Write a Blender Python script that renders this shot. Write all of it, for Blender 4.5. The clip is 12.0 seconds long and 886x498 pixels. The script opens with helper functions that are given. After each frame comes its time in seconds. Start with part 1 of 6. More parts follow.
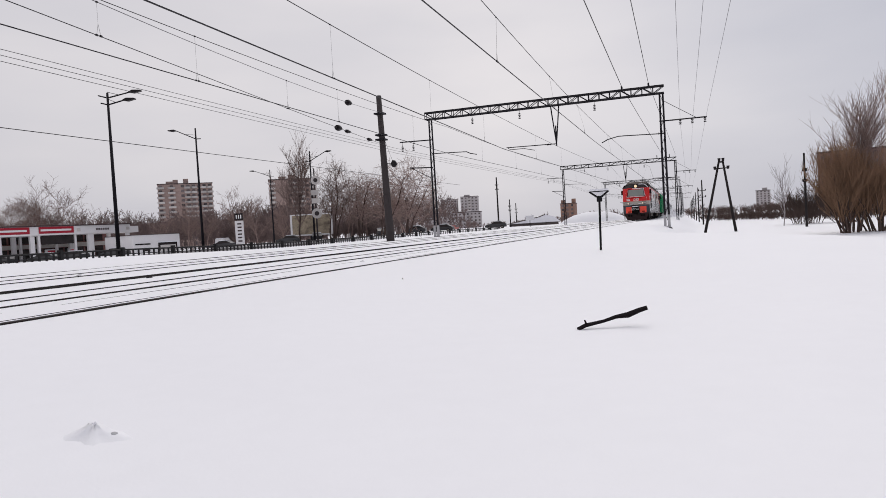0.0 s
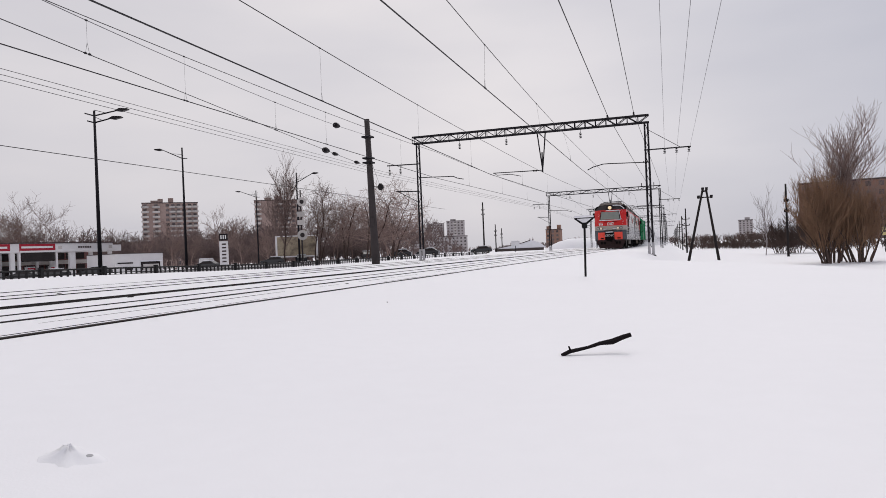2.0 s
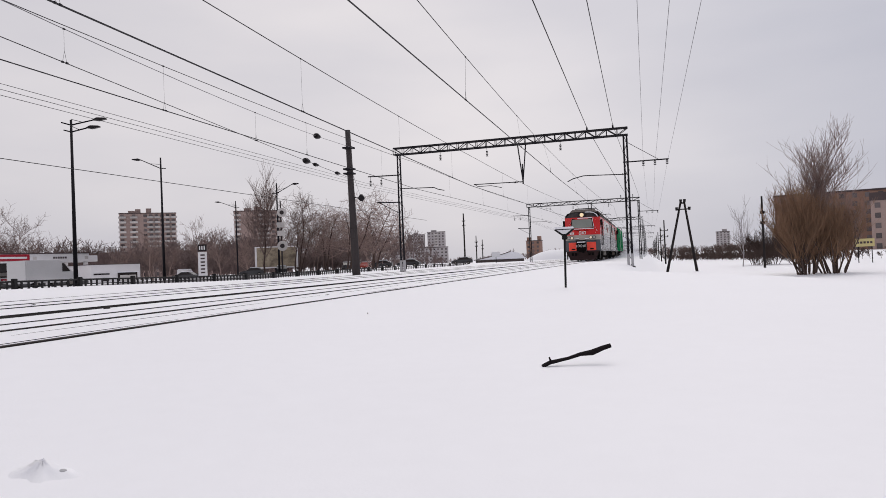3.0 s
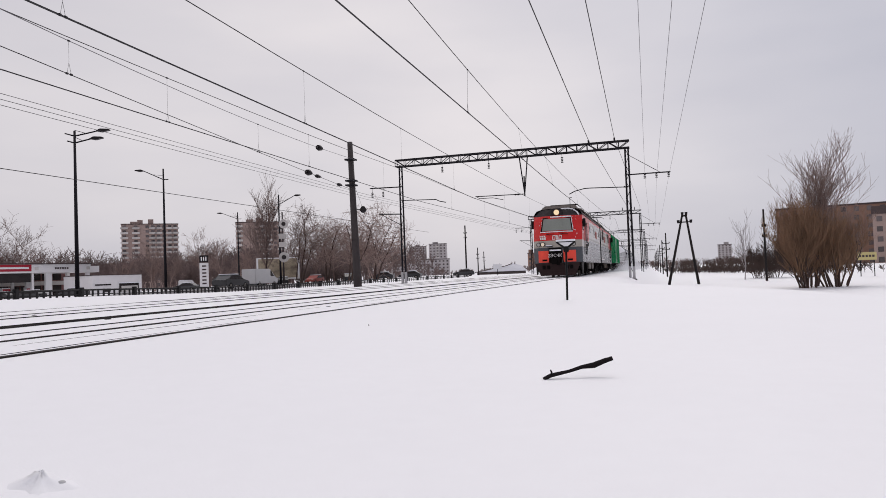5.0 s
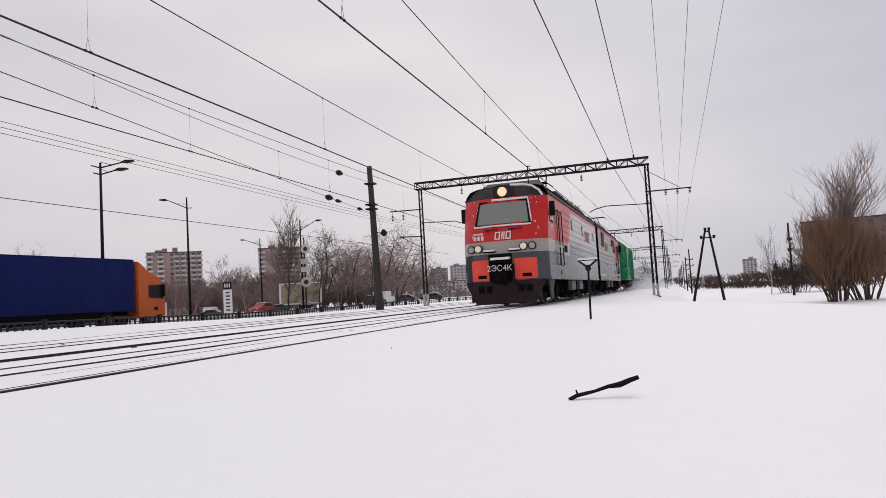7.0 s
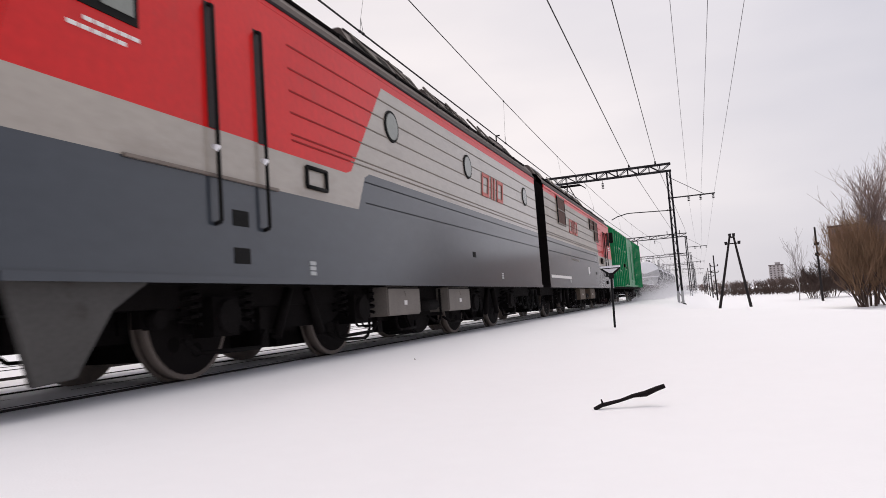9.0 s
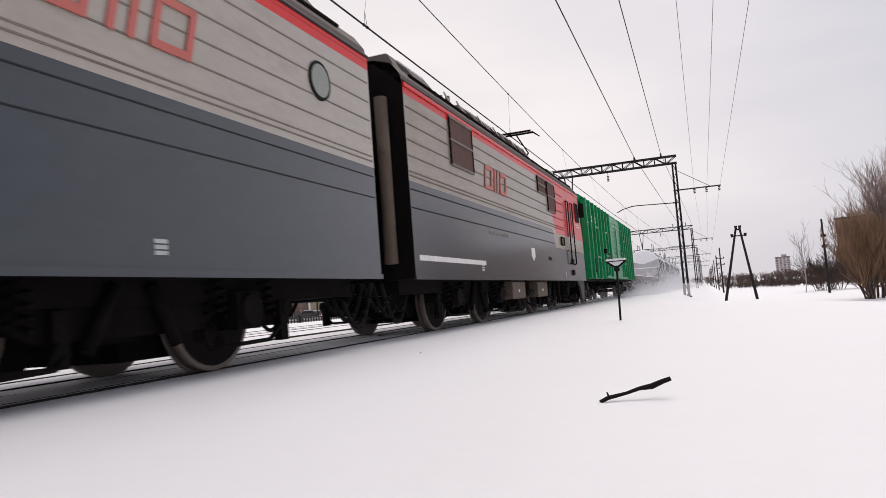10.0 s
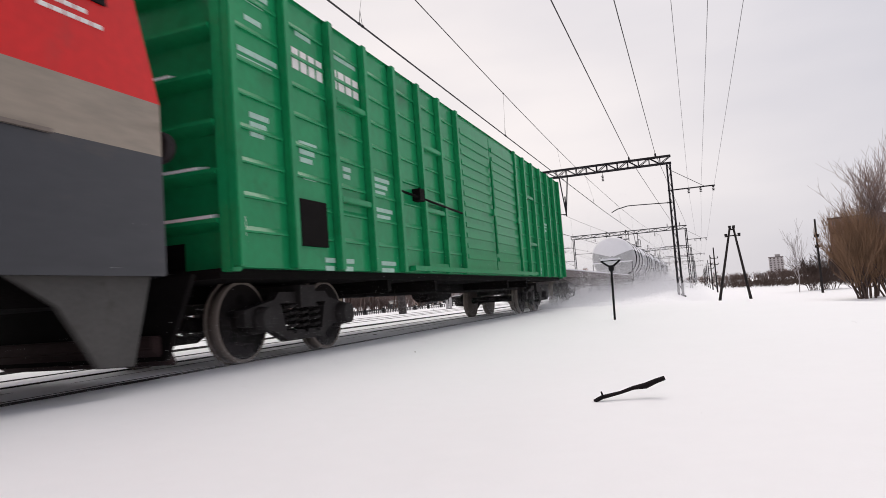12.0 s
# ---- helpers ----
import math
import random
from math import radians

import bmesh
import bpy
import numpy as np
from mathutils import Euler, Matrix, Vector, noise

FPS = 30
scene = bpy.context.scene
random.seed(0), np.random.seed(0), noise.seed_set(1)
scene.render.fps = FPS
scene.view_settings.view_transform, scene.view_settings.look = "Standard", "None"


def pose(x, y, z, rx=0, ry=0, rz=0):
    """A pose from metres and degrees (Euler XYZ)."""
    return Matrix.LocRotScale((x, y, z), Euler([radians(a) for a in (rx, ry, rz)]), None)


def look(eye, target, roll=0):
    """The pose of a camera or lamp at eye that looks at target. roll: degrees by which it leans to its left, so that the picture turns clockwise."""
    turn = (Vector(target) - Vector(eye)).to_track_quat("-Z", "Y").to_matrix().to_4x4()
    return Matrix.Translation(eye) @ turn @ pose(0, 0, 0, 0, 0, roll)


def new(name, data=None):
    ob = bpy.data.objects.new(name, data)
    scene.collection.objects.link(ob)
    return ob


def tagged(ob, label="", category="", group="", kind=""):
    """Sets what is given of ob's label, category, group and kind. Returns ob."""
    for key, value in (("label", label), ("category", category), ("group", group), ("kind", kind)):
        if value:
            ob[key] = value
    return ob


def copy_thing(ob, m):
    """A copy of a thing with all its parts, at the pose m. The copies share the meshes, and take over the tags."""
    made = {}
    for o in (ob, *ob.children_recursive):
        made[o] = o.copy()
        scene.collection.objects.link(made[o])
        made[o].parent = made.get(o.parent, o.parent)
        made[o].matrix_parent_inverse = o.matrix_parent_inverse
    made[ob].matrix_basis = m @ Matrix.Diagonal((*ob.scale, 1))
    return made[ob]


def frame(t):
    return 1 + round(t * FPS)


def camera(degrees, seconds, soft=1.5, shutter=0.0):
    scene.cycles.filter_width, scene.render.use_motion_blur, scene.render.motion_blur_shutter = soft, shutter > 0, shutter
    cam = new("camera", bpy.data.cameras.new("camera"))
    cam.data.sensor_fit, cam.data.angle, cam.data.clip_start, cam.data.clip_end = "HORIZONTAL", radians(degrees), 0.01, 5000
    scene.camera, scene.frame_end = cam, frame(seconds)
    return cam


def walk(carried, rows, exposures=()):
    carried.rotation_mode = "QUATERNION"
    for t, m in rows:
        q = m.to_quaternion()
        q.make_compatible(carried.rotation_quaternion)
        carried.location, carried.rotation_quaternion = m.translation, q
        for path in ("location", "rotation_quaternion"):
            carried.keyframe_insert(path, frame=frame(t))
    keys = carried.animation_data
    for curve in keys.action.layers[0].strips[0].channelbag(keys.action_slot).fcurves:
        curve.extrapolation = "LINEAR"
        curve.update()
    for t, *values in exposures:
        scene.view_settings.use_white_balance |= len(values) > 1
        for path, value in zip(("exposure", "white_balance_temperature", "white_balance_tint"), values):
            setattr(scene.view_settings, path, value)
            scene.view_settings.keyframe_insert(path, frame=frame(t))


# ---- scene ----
# ---- camera and its path ----
cam = camera(65.2, 12.0, soft=0.8, shutter=0.14)
EYE = (0.0, 0.0, 0.55)
# seconds, yaw, pitch, roll of a camera held by hand on one spot
TURNS = [
    (0.0, 19.41, -1.76, 3.34),
    (0.5, 19.37, -1.24, 3.02),
    (1.0, 19.27, -1.20, 2.90),
    (1.5, 18.85, -0.96, 2.79),
    (2.0, 18.22, 0.16, 2.38),
    (2.5, 17.49, 0.78, 2.21),
    (3.0, 16.63, 1.01, 2.34),
    (4.8, 16.61, 1.78, 2.15),
    (5.0, 16.75, 2.00, 2.12),
    (5.5, 17.32, 2.05, 2.48),
    (6.0, 17.80, 3.16, 2.98),
    (6.5, 17.99, 3.47, 3.25),
    (7.0, 18.55, 3.87, 3.36),
    (7.2, 18.66, 4.06, 3.33),
    (9.0, 20.40, 4.84, 4.09),
    (9.5, 20.73, 4.77, 4.46),
    (10.0, 20.85, 4.34, 4.31),
    (10.5, 20.71, 3.90, 4.32),
    (11.0, 20.54, 3.54, 4.19),
    (11.5, 20.55, 4.01, 4.42),
    (12.0, 20.41, 4.25, 4.23),
]
walk(cam, [(t, pose(*EYE, 90 + p, r, y)) for t, y, p, r in TURNS],
     exposures=[(0, 0.0, 6570, 10), (3, 0.0, 6600, 11), (7.2, 0.03, 6660, 12), (8.8, 0.26, 6790, 12), (12, 0.26, 6870, 11)])

# ---- overcast winter daylight ----
world = bpy.data.worlds.new("overcast_sky")
scene.world = world
world.use_nodes = True
wn, wl = world.node_tree.nodes, world.node_tree.links
wn.clear()
sky = wn.new("ShaderNodeTexSky")
sky.sky_type = "NISHITA"
sky.sun_disc = False
sky.sun_elevation, sky.sun_rotation = radians(48), radians(5)
sky.dust_density, sky.air_density = 4.0, 1.0
grey = wn.new("ShaderNodeHueSaturation")
grey.inputs["Saturation"].default_value = 0.25
grey.inputs["Value"].default_value = 0.10
coords = wn.new("ShaderNodeTexCoord")
squash = wn.new("ShaderNodeMapping")
squash.inputs["Scale"].default_value = (1.0, 1.0, 3.5)
clouds = wn.new("ShaderNodeTexNoise")
clouds.inputs["Scale"].default_value = 1.6
clouds.inputs["Detail"].default_value = 5
clouds.inputs["Roughness"].default_value = 0.45
ramp = wn.new("ShaderNodeValToRGB")
ramp.color_ramp.elements[0].position, ramp.color_ramp.elements[1].position = 0.3, 0.7
ramp.color_ramp.elements[0].color = (0.60, 0.60, 0.67, 1)
ramp.color_ramp.elements[1].color = (0.83, 0.80, 0.83, 1)
blend = wn.new("ShaderNodeMixRGB")
blend.inputs[0].default_value = 0.88
split = wn.new("ShaderNodeSeparateXYZ")
shade = wn.new("ShaderNodeMapRange")
shade.inputs[1].default_value, shade.inputs[2].default_value = -0.25, 0.32
shade.inputs[3].default_value, shade.inputs[4].default_value = 0.0, 1.0
tint = wn.new("ShaderNodeMixRGB")
tint.blend_type = "MULTIPLY"
tint.inputs[2].default_value = (0.72, 0.755, 0.82, 1)
wl.new(coords.outputs["Generated"], split.inputs[0])
wl.new(split.outputs[0], shade.inputs[0])
wl.new(shade.outputs[0], tint.inputs[0])
back = wn.new("ShaderNodeBackground")
back.inputs["Strength"].default_value = 0.95
out = wn.new("ShaderNodeOutputWorld")
wl.new(sky.outputs[0], grey.inputs["Color"])
wl.new(coords.outputs["Generated"], squash.inputs[0])
wl.new(squash.outputs[0], clouds.inputs["Vector"])
wl.new(clouds.outputs["Fac"], ramp.inputs[0])
wl.new(grey.outputs[0], blend.inputs[1])
wl.new(ramp.outputs[0], blend.inputs[2])
wl.new(blend.outputs[0], tint.inputs[1])
wl.new(tint.outputs[0], back.inputs["Color"])
wl.new(back.outputs[0], out.inputs[0])
sun = new("sun", bpy.data.lights.new("sun", "SUN"))
sun.data.energy, sun.data.angle, sun.data.color = 1.2, radians(40), (1.0, 0.96, 0.92)
sun.matrix_world = look((3, 31, 38), (0, 0, 0))


# ---- materials ----
def mat(name, base, rough=0.6, metal=0.0, vary=0.15, scale=3.0, bump=0.1, dirt=None, dirt_amount=0.0, coat=0.0, stretch=(1, 1, 1), per_object=0.0, spec=0.3):
    """A surface with grain at two scales; dirt: a second colour in patches."""
    m = bpy.data.materials.new(name)
    m.use_nodes = True
    n, l = m.node_tree.nodes, m.node_tree.links
    b = n["Principled BSDF"]
    b.inputs["Roughness"].default_value, b.inputs["Metallic"].default_value = rough, metal
    b.inputs["Coat Weight"].default_value = coat
    b.inputs["Specular IOR Level"].default_value = spec
    b.inputs["Coat Roughness"].default_value, b.inputs["Coat IOR"].default_value = 0.16, 1.6
    tc = n.new("ShaderNodeTexCoord")
    mp = n.new("ShaderNodeMapping")
    mp.inputs["Scale"].default_value = stretch
    l.new(tc.outputs["Object"], mp.inputs[0])
    big, small = n.new("ShaderNodeTexNoise"), n.new("ShaderNodeTexNoise")
    for node, s, d in ((big, scale, 4), (small, scale * 14, 3)):
        node.inputs["Scale"].default_value, node.inputs["Detail"].default_value = s, d
        l.new(mp.outputs[0], node.inputs["Vector"])
    add = n.new("ShaderNodeMath")
    add.operation = "ADD"
    l.new(big.outputs["Fac"], add.inputs[0])
    l.new(small.outputs["Fac"], add.inputs[1])
    rng = n.new("ShaderNodeMapRange")
    rng.inputs[1].default_value, rng.inputs[2].default_value = 0.6, 1.4
    rng.inputs[3].default_value, rng.inputs[4].default_value = 1 - vary, 1 + vary
    l.new(add.outputs[0], rng.inputs[0])
    value = rng.outputs[0]
    if per_object:
        info = n.new("ShaderNodeObjectInfo")
        r2 = n.new("ShaderNodeMapRange")
        r2.inputs[3].default_value, r2.inputs[4].default_value = 1 - per_object, 1 + per_object
        l.new(info.outputs["Random"], r2.inputs[0])
        mul = n.new("ShaderNodeMath")
        mul.operation = "MULTIPLY"
        l.new(value, mul.inputs[0])
        l.new(r2.outputs[0], mul.inputs[1])
        value = mul.outputs[0]
    hsv = n.new("ShaderNodeHueSaturation")
    hsv.inputs["Color"].default_value = (*base, 1)
    l.new(value, hsv.inputs["Value"])
    colour = hsv.outputs[0]
    if dirt:
        pick = n.new("ShaderNodeMapRange")
        pick.inputs[1].default_value, pick.inputs[2].default_value = 0.72 - 0.35 * dirt_amount, 0.92 - 0.35 * dirt_amount
        mix = n.new("ShaderNodeMixRGB")
        mix.inputs[2].default_value = (*dirt, 1)
        soil = n.new("ShaderNodeTexNoise")
        soil.inputs["Scale"].default_value, soil.inputs["Detail"].default_value = scale * 1.7, 8
        soil.inputs["Roughness"].default_value = 0.65
        l.new(mp.outputs[0], soil.inputs["Vector"])
        l.new(soil.outputs["Fac"], pick.inputs[0])
        l.new(pick.outputs[0], mix.inputs[0])
        l.new(colour, mix.inputs[1])
        colour = mix.outputs[0]
    l.new(colour, b.inputs["Base Color"])
    if bump:
        bp = n.new("ShaderNodeBump")
        bp.inputs["Strength"].default_value, bp.inputs["Distance"].default_value = bump, 0.02
        l.new(add.outputs[0], bp.inputs["Height"])
        l.new(bp.outputs[0], b.inputs["Normal"])
    return m


def glow(name, base, strength):
    m = mat(name, tuple(0.3 * c for c in base), 0.3, vary=0.02, bump=0)
    b = m.node_tree.nodes["Principled BSDF"]
    b.inputs["Emission Color"].default_value = (*base, 1)
    b.inputs["Emission Strength"].default_value = strength
    return m


def snow_surface():
    m = mat("snow", (0.86, 0.86, 0.885), 0.65, vary=0.012, scale=0.5, bump=0.0)
    n, l = m.node_tree.nodes, m.node_tree.links
    b = n["Principled BSDF"]
    b.inputs["Subsurface Weight"].default_value = 0.0
    tc = n.new("ShaderNodeTexCoord")
    mp = n.new("ShaderNodeMapping")
    mp.inputs["Scale"].default_value = (1.0, 0.55, 1.0)
    mp.inputs["Rotation"].default_value = (0, 0, radians(25))
    l.new(tc.outputs["Object"], mp.inputs[0])
    drift, grain = n.new("ShaderNodeTexNoise"), n.new("ShaderNodeTexNoise")
    drift.inputs["Scale"].default_value, drift.inputs["Detail"].default_value = 1.1, 3
    grain.inputs["Scale"].default_value, grain.inputs["Detail"].default_value = 70, 2
    b1, b2 = n.new("ShaderNodeBump"), n.new("ShaderNodeBump")
    b1.inputs["Strength"].default_value, b1.inputs["Distance"].default_value = 0.25, 0.08
    b2.inputs["Strength"].default_value, b2.inputs["Distance"].default_value = 0.12, 0.006
    l.new(mp.outputs[0], drift.inputs["Vector"])
    l.new(tc.outputs["Object"], grain.inputs["Vector"])
    l.new(drift.outputs["Fac"], b1.inputs["Height"])
    l.new(grain.outputs["Fac"], b2.inputs["Height"])
    l.new(b1.outputs[0], b2.inputs["Normal"])
    l.new(b2.outputs[0], b.inputs["Normal"])
    return m


SNOW = snow_surface()
SNOW_CAP = mat("settled_snow", (0.84, 0.84, 0.87), 0.7, vary=0.04, scale=6, bump=0.3)
STEEL_RAIL = mat("rusty_rail", (0.018, 0.014, 0.014), 0.6, 0.0, 0.3, 5, 0.2, spec=0.12)
BALLAST = mat("sooty_ballast", (0.022, 0.02, 0.02), 0.95, 0, 0.4, 4, 0.8, dirt=(0.6, 0.6, 0.63), dirt_amount=0.12, spec=0.1)
MAST = mat("weathered_mast_steel", (0.016, 0.0145, 0.018), 0.7, 0.0, 0.3, 2, 0.1, spec=0.15)
MAST_FOOT = mat("pale_mast_foot", (0.42, 0.41, 0.42), 0.85, 0, 0.15, 4, 0.2)
CONCRETE = mat("grey_concrete", (0.05, 0.042, 0.042), 0.9, 0, 0.2, 1.5, 0.3, dirt=(0.05, 0.042, 0.042), dirt_amount=0.4)
WIRE = mat("dark_wire", (0.018, 0.017, 0.02), 0.6, 0.0, 0.1, 1, 0)
THIN_WIRE = mat("pale_wire", (0.12, 0.115, 0.125), 0.5, 0.0, 0.1, 1, 0)
GLASSY = mat("brown_insulator", (0.014, 0.011, 0.013), 0.35, 0, 0.1, 8, 0, spec=0.2)
OLD_WOOD = mat("tarred_pole_wood", (0.02, 0.016, 0.016), 0.9, 0, 0.3, 2, 0.5, stretch=(1, 1, 0.2))
STICK_WOOD = mat("wet_black_stick", (0.011, 0.008, 0.009), 0.8, 0, 0.4, 9, 0.6, spec=0.12)
BARK = mat("bare_bark", (0.085, 0.058, 0.049), 0.9, 0, 0.25, 1, 0.2)
BARK_RED = mat("ochre_willow_bark", (0.24, 0.145, 0.09), 0.9, 0, 0.25, 1, 0.2)
BARK_STREET = mat("brown_street_bark", (0.27, 0.195, 0.172), 0.9, 0, 0.3, 1, 0.2, per_object=0.2)
BARK_FAR = mat("distant_bark", (0.19, 0.14, 0.13), 0.95, 0, 0.25, 0.3, 0)
SIGN_WHITE = mat("white_enamel", (0.72, 0.72, 0.74), 0.5, 0, 0.08, 6, 0.05)
SIGN_BLACK = mat("black_enamel", (0.010, 0.010, 0.011), 0.6, 0, 0.1, 6, 0.05, spec=0.15)
FENCE = mat("black_fence_iron", (0.014, 0.013, 0.014), 0.7, 0.0, 0.2, 4, 0.1)

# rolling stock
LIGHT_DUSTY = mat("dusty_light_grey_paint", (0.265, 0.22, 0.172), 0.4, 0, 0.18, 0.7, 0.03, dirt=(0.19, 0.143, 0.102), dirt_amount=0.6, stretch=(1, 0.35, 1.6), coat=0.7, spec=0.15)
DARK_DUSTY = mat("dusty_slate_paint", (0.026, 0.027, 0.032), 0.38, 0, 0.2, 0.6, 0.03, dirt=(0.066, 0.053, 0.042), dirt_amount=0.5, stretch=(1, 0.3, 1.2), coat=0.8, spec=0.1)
RED = mat("cab_red_paint", (0.58, 0.012, 0.011), 0.35, 0, 0.12, 0.8, 0.02, dirt=(0.40, 0.026, 0.022), dirt_amount=0.3, coat=0.45, spec=0.1)
LIGHT = mat("light_grey_paint", (0.35, 0.312, 0.268), 0.3, 0, 0.10, 0.7, 0.02, dirt=(0.27, 0.232, 0.194), dirt_amount=0.5, stretch=(1, 0.5, 1.5), coat=1.0, spec=0.2)
DARK = mat("slate_grey_paint", (0.032, 0.039, 0.049), 0.36, 0, 0.12, 0.6, 0.02, dirt=(0.046, 0.053, 0.06), dirt_amount=0.5, stretch=(1, 0.4, 1), coat=1.0, spec=0.1)
ROOF = mat("sooty_roof", (0.024, 0.018, 0.02), 0.7, 0, 0.3, 2, 0.2, dirt=(0.6, 0.6, 0.62), dirt_amount=0.12)
# grime blackened further, so the colour carries the shade beneath the vehicles
UNDER = mat("grimy_shaded_underframe", (0.006, 0.0048, 0.0048), 0.85, 0.0, 0.4, 4, 0.4, spec=0.08)
BOXGREY = mat("dusty_equipment_box", (0.175, 0.155, 0.138), 0.6, 0, 0.2, 3, 0.1, dirt=(0.1, 0.09, 0.085), dirt_amount=0.3)
BOXBROWN = mat("brown_dusted_box", (0.115, 0.087, 0.066), 0.7, 0, 0.25, 3, 0.15, dirt=(0.045, 0.036, 0.03), dirt_amount=0.35)
# darker tones of the three side paints, standing in for shade along the ribs
SEAM = mat("shaded_grey_seam", (0.18, 0.156, 0.134), 0.8, 0, 0.3, 2, 0.1, spec=0.15)
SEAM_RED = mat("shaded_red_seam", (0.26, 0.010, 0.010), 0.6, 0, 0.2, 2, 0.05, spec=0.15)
SEAM_DARK = mat("shaded_slate_seam", (0.022, 0.024, 0.027), 0.7, 0, 0.3, 2, 0.1, spec=0.15)
ROOF_DUST = mat("dust_coated_roof", (0.085, 0.066, 0.061), 0.75, 0, 0.25, 1.5, 0.2, dirt=(0.06, 0.045, 0.045), dirt_amount=0.45, stretch=(1, 0.4, 1))
SKIRT = mat("grimy_skirt_plate", (0.07, 0.067, 0.064), 0.6, 0, 0.2, 2, 0.1, dirt=(0.04, 0.034, 0.03), dirt_amount=0.4, spec=0.15)
PLATE = mat("pale_stencil", (0.42, 0.44, 0.44), 0.6, 0, 0.2, 8, 0)
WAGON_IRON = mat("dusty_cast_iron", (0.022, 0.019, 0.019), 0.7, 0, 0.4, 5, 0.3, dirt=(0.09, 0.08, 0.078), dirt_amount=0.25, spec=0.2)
TYRE = mat("worn_tyre_steel", (0.17, 0.14, 0.12), 0.55, 0.1, 0.2, 4, 0.1)
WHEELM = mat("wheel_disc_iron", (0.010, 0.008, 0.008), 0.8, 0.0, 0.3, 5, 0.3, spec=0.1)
ORANGE = mat("orange_marking", (0.86, 0.078, 0.048), 0.5, 0, 0.05, 3, 0.03)
PLOW = mat("grimy_snow_plough", (0.035, 0.02, 0.02), 0.75, 0, 0.35, 3, 0.2, dirt=(0.25, 0.23, 0.23), dirt_amount=0.2, spec=0.15)
GLASS = mat("cab_glass", (0.21, 0.225, 0.20), 0.1, 0, 0.15, 1.5, 0, coat=0.5)
RUBBER = mat("black_rubber", (0.009, 0.009, 0.009), 0.8, 0, 0.2, 5, 0.1, spec=0.12)
LOUVRE = mat("brown_louvre", (0.085, 0.04, 0.03), 0.7, 0, 0.3, 6, 0.2)
LOGO_RED = mat("logo_red", (0.46, 0.12, 0.10), 0.45, 0, 0.08, 3, 0)
WHITE_PAINT = mat("white_lettering", (0.72, 0.70, 0.68), 0.5, 0, 0.12, 6, 0)
LAMP_ON = glow("lit_headlight", (1.0, 0.78, 0.50), 0.75)
LAMP_DIM = glow("lit_marker_lamp", (0.9, 0.75, 0.6), 0.5)
LENS = mat("lamp_lens", (0.4, 0.38, 0.36), 0.15, 0, 0.1, 8, 0, coat=0.5)
GREEN = mat("green_wagon_paint", (0.0035, 0.24, 0.088), 0.4, 0, 0.15, 0.7, 0.04, dirt=(0.004, 0.13, 0.045), dirt_amount=0.45, coat=0.3, spec=0.1)
PALE_MARK = mat("faded_stencil", (0.34, 0.52, 0.44), 0.6, 0, 0.25, 5, 0)
TANK = mat("tank_grey", (0.42, 0.42, 0.43), 0.5, 0, 0.15, 0.8, 0.05, dirt=(0.08, 0.075, 0.075), dirt_amount=0.45, stretch=(1, 3, 0.3))
FLAT = mat("flatcar_brown", (0.13, 0.11, 0.11), 0.8, 0, 0.2, 2, 0.2)


# ---- mesh helpers ----
def box(bm, x0, x1, y0, y1, z0, z1, m=0):
    v = [bm.verts.new((x, y, z)) for x in (x0, x1) for y in (y0, y1) for z in (z0, z1)]
    for f in ((0, 1, 3, 2), (4, 6, 7, 5), (0, 4, 5, 1), (2, 3, 7, 6), (0, 2, 6, 4), (1, 5, 7, 3)):
        bm.faces.new([v[i] for i in f]).material_index = m
    return bm


def tube(bm, a, b, r0, r1=None, n=8, cap=True, m=0):
    a, b = Vector(a), Vector(b)
    r1 = r0 if r1 is None else r1
    q = (b - a).to_track_quat("Z", "Y")
    rings = []
    for p, r in ((a, r0), (b, r1)):
        rings.append([bm.verts.new(p + q @ Vector((r * math.cos(k * math.tau / n), r * math.sin(k * math.tau / n), 0))) for k in range(n)])
    for k in range(n):
        f = bm.faces.new((rings[0][k], rings[0][(k + 1) % n], rings[1][(k + 1) % n], rings[1][k]))
        f.smooth, f.material_index = n > 5, m
    if cap:
        bm.faces.new(rings[0][::-1]).material_index = m
        bm.faces.new(rings[1]).material_index = m
    return bm


def pipe(bm, pts, r, n=6):
    for a, b in zip(pts, pts[1:]):
        tube(bm, a, b, r, r, n)
    return bm


def prism(bm, outline, y0, y1, m=0):
    """An outline of (x, z) drawn along y."""
    a = [bm.verts.new((x, y0, z)) for x, z in outline]
    b = [bm.verts.new((x, y1, z)) for x, z in outline]
    for k in range(len(a)):
        j = (k + 1) % len(a)
        bm.faces.new((a[k], a[j], b[j], b[k])).material_index = m
    bm.faces.new(a[::-1]).material_index = m
    bm.faces.new(b).material_index = m
    return bm


def slab(bm, outline, x0, x1, m=0):
    """An outline of (y, z) drawn along x."""
    a = [bm.verts.new((x0, y, z)) for y, z in outline]
    b = [bm.verts.new((x1, y, z)) for y, z in outline]
    for k in range(len(a)):
        j = (k + 1) % len(a)
        bm.faces.new((a[k], a[j], b[j], b[k])).material_index = m
    bm.faces.new(a[::-1]).material_index = m
    bm.faces.new(b).material_index = m
    return bm


def mesh_of(name, bm, mats, bevel=0.0):
    if bevel:
        bmesh.ops.bevel(bm, geom=bm.edges[:], offset=bevel, segments=2, affect="EDGES", clamp_overlap=True)
    bmesh.ops.recalc_face_normals(bm, faces=bm.faces[:])
    me = bpy.data.meshes.new(name)
    bm.to_mesh(me)
    bm.free()
    for m in mats if isinstance(mats, (list, tuple)) else [mats]:
        me.materials.append(m)
    return me


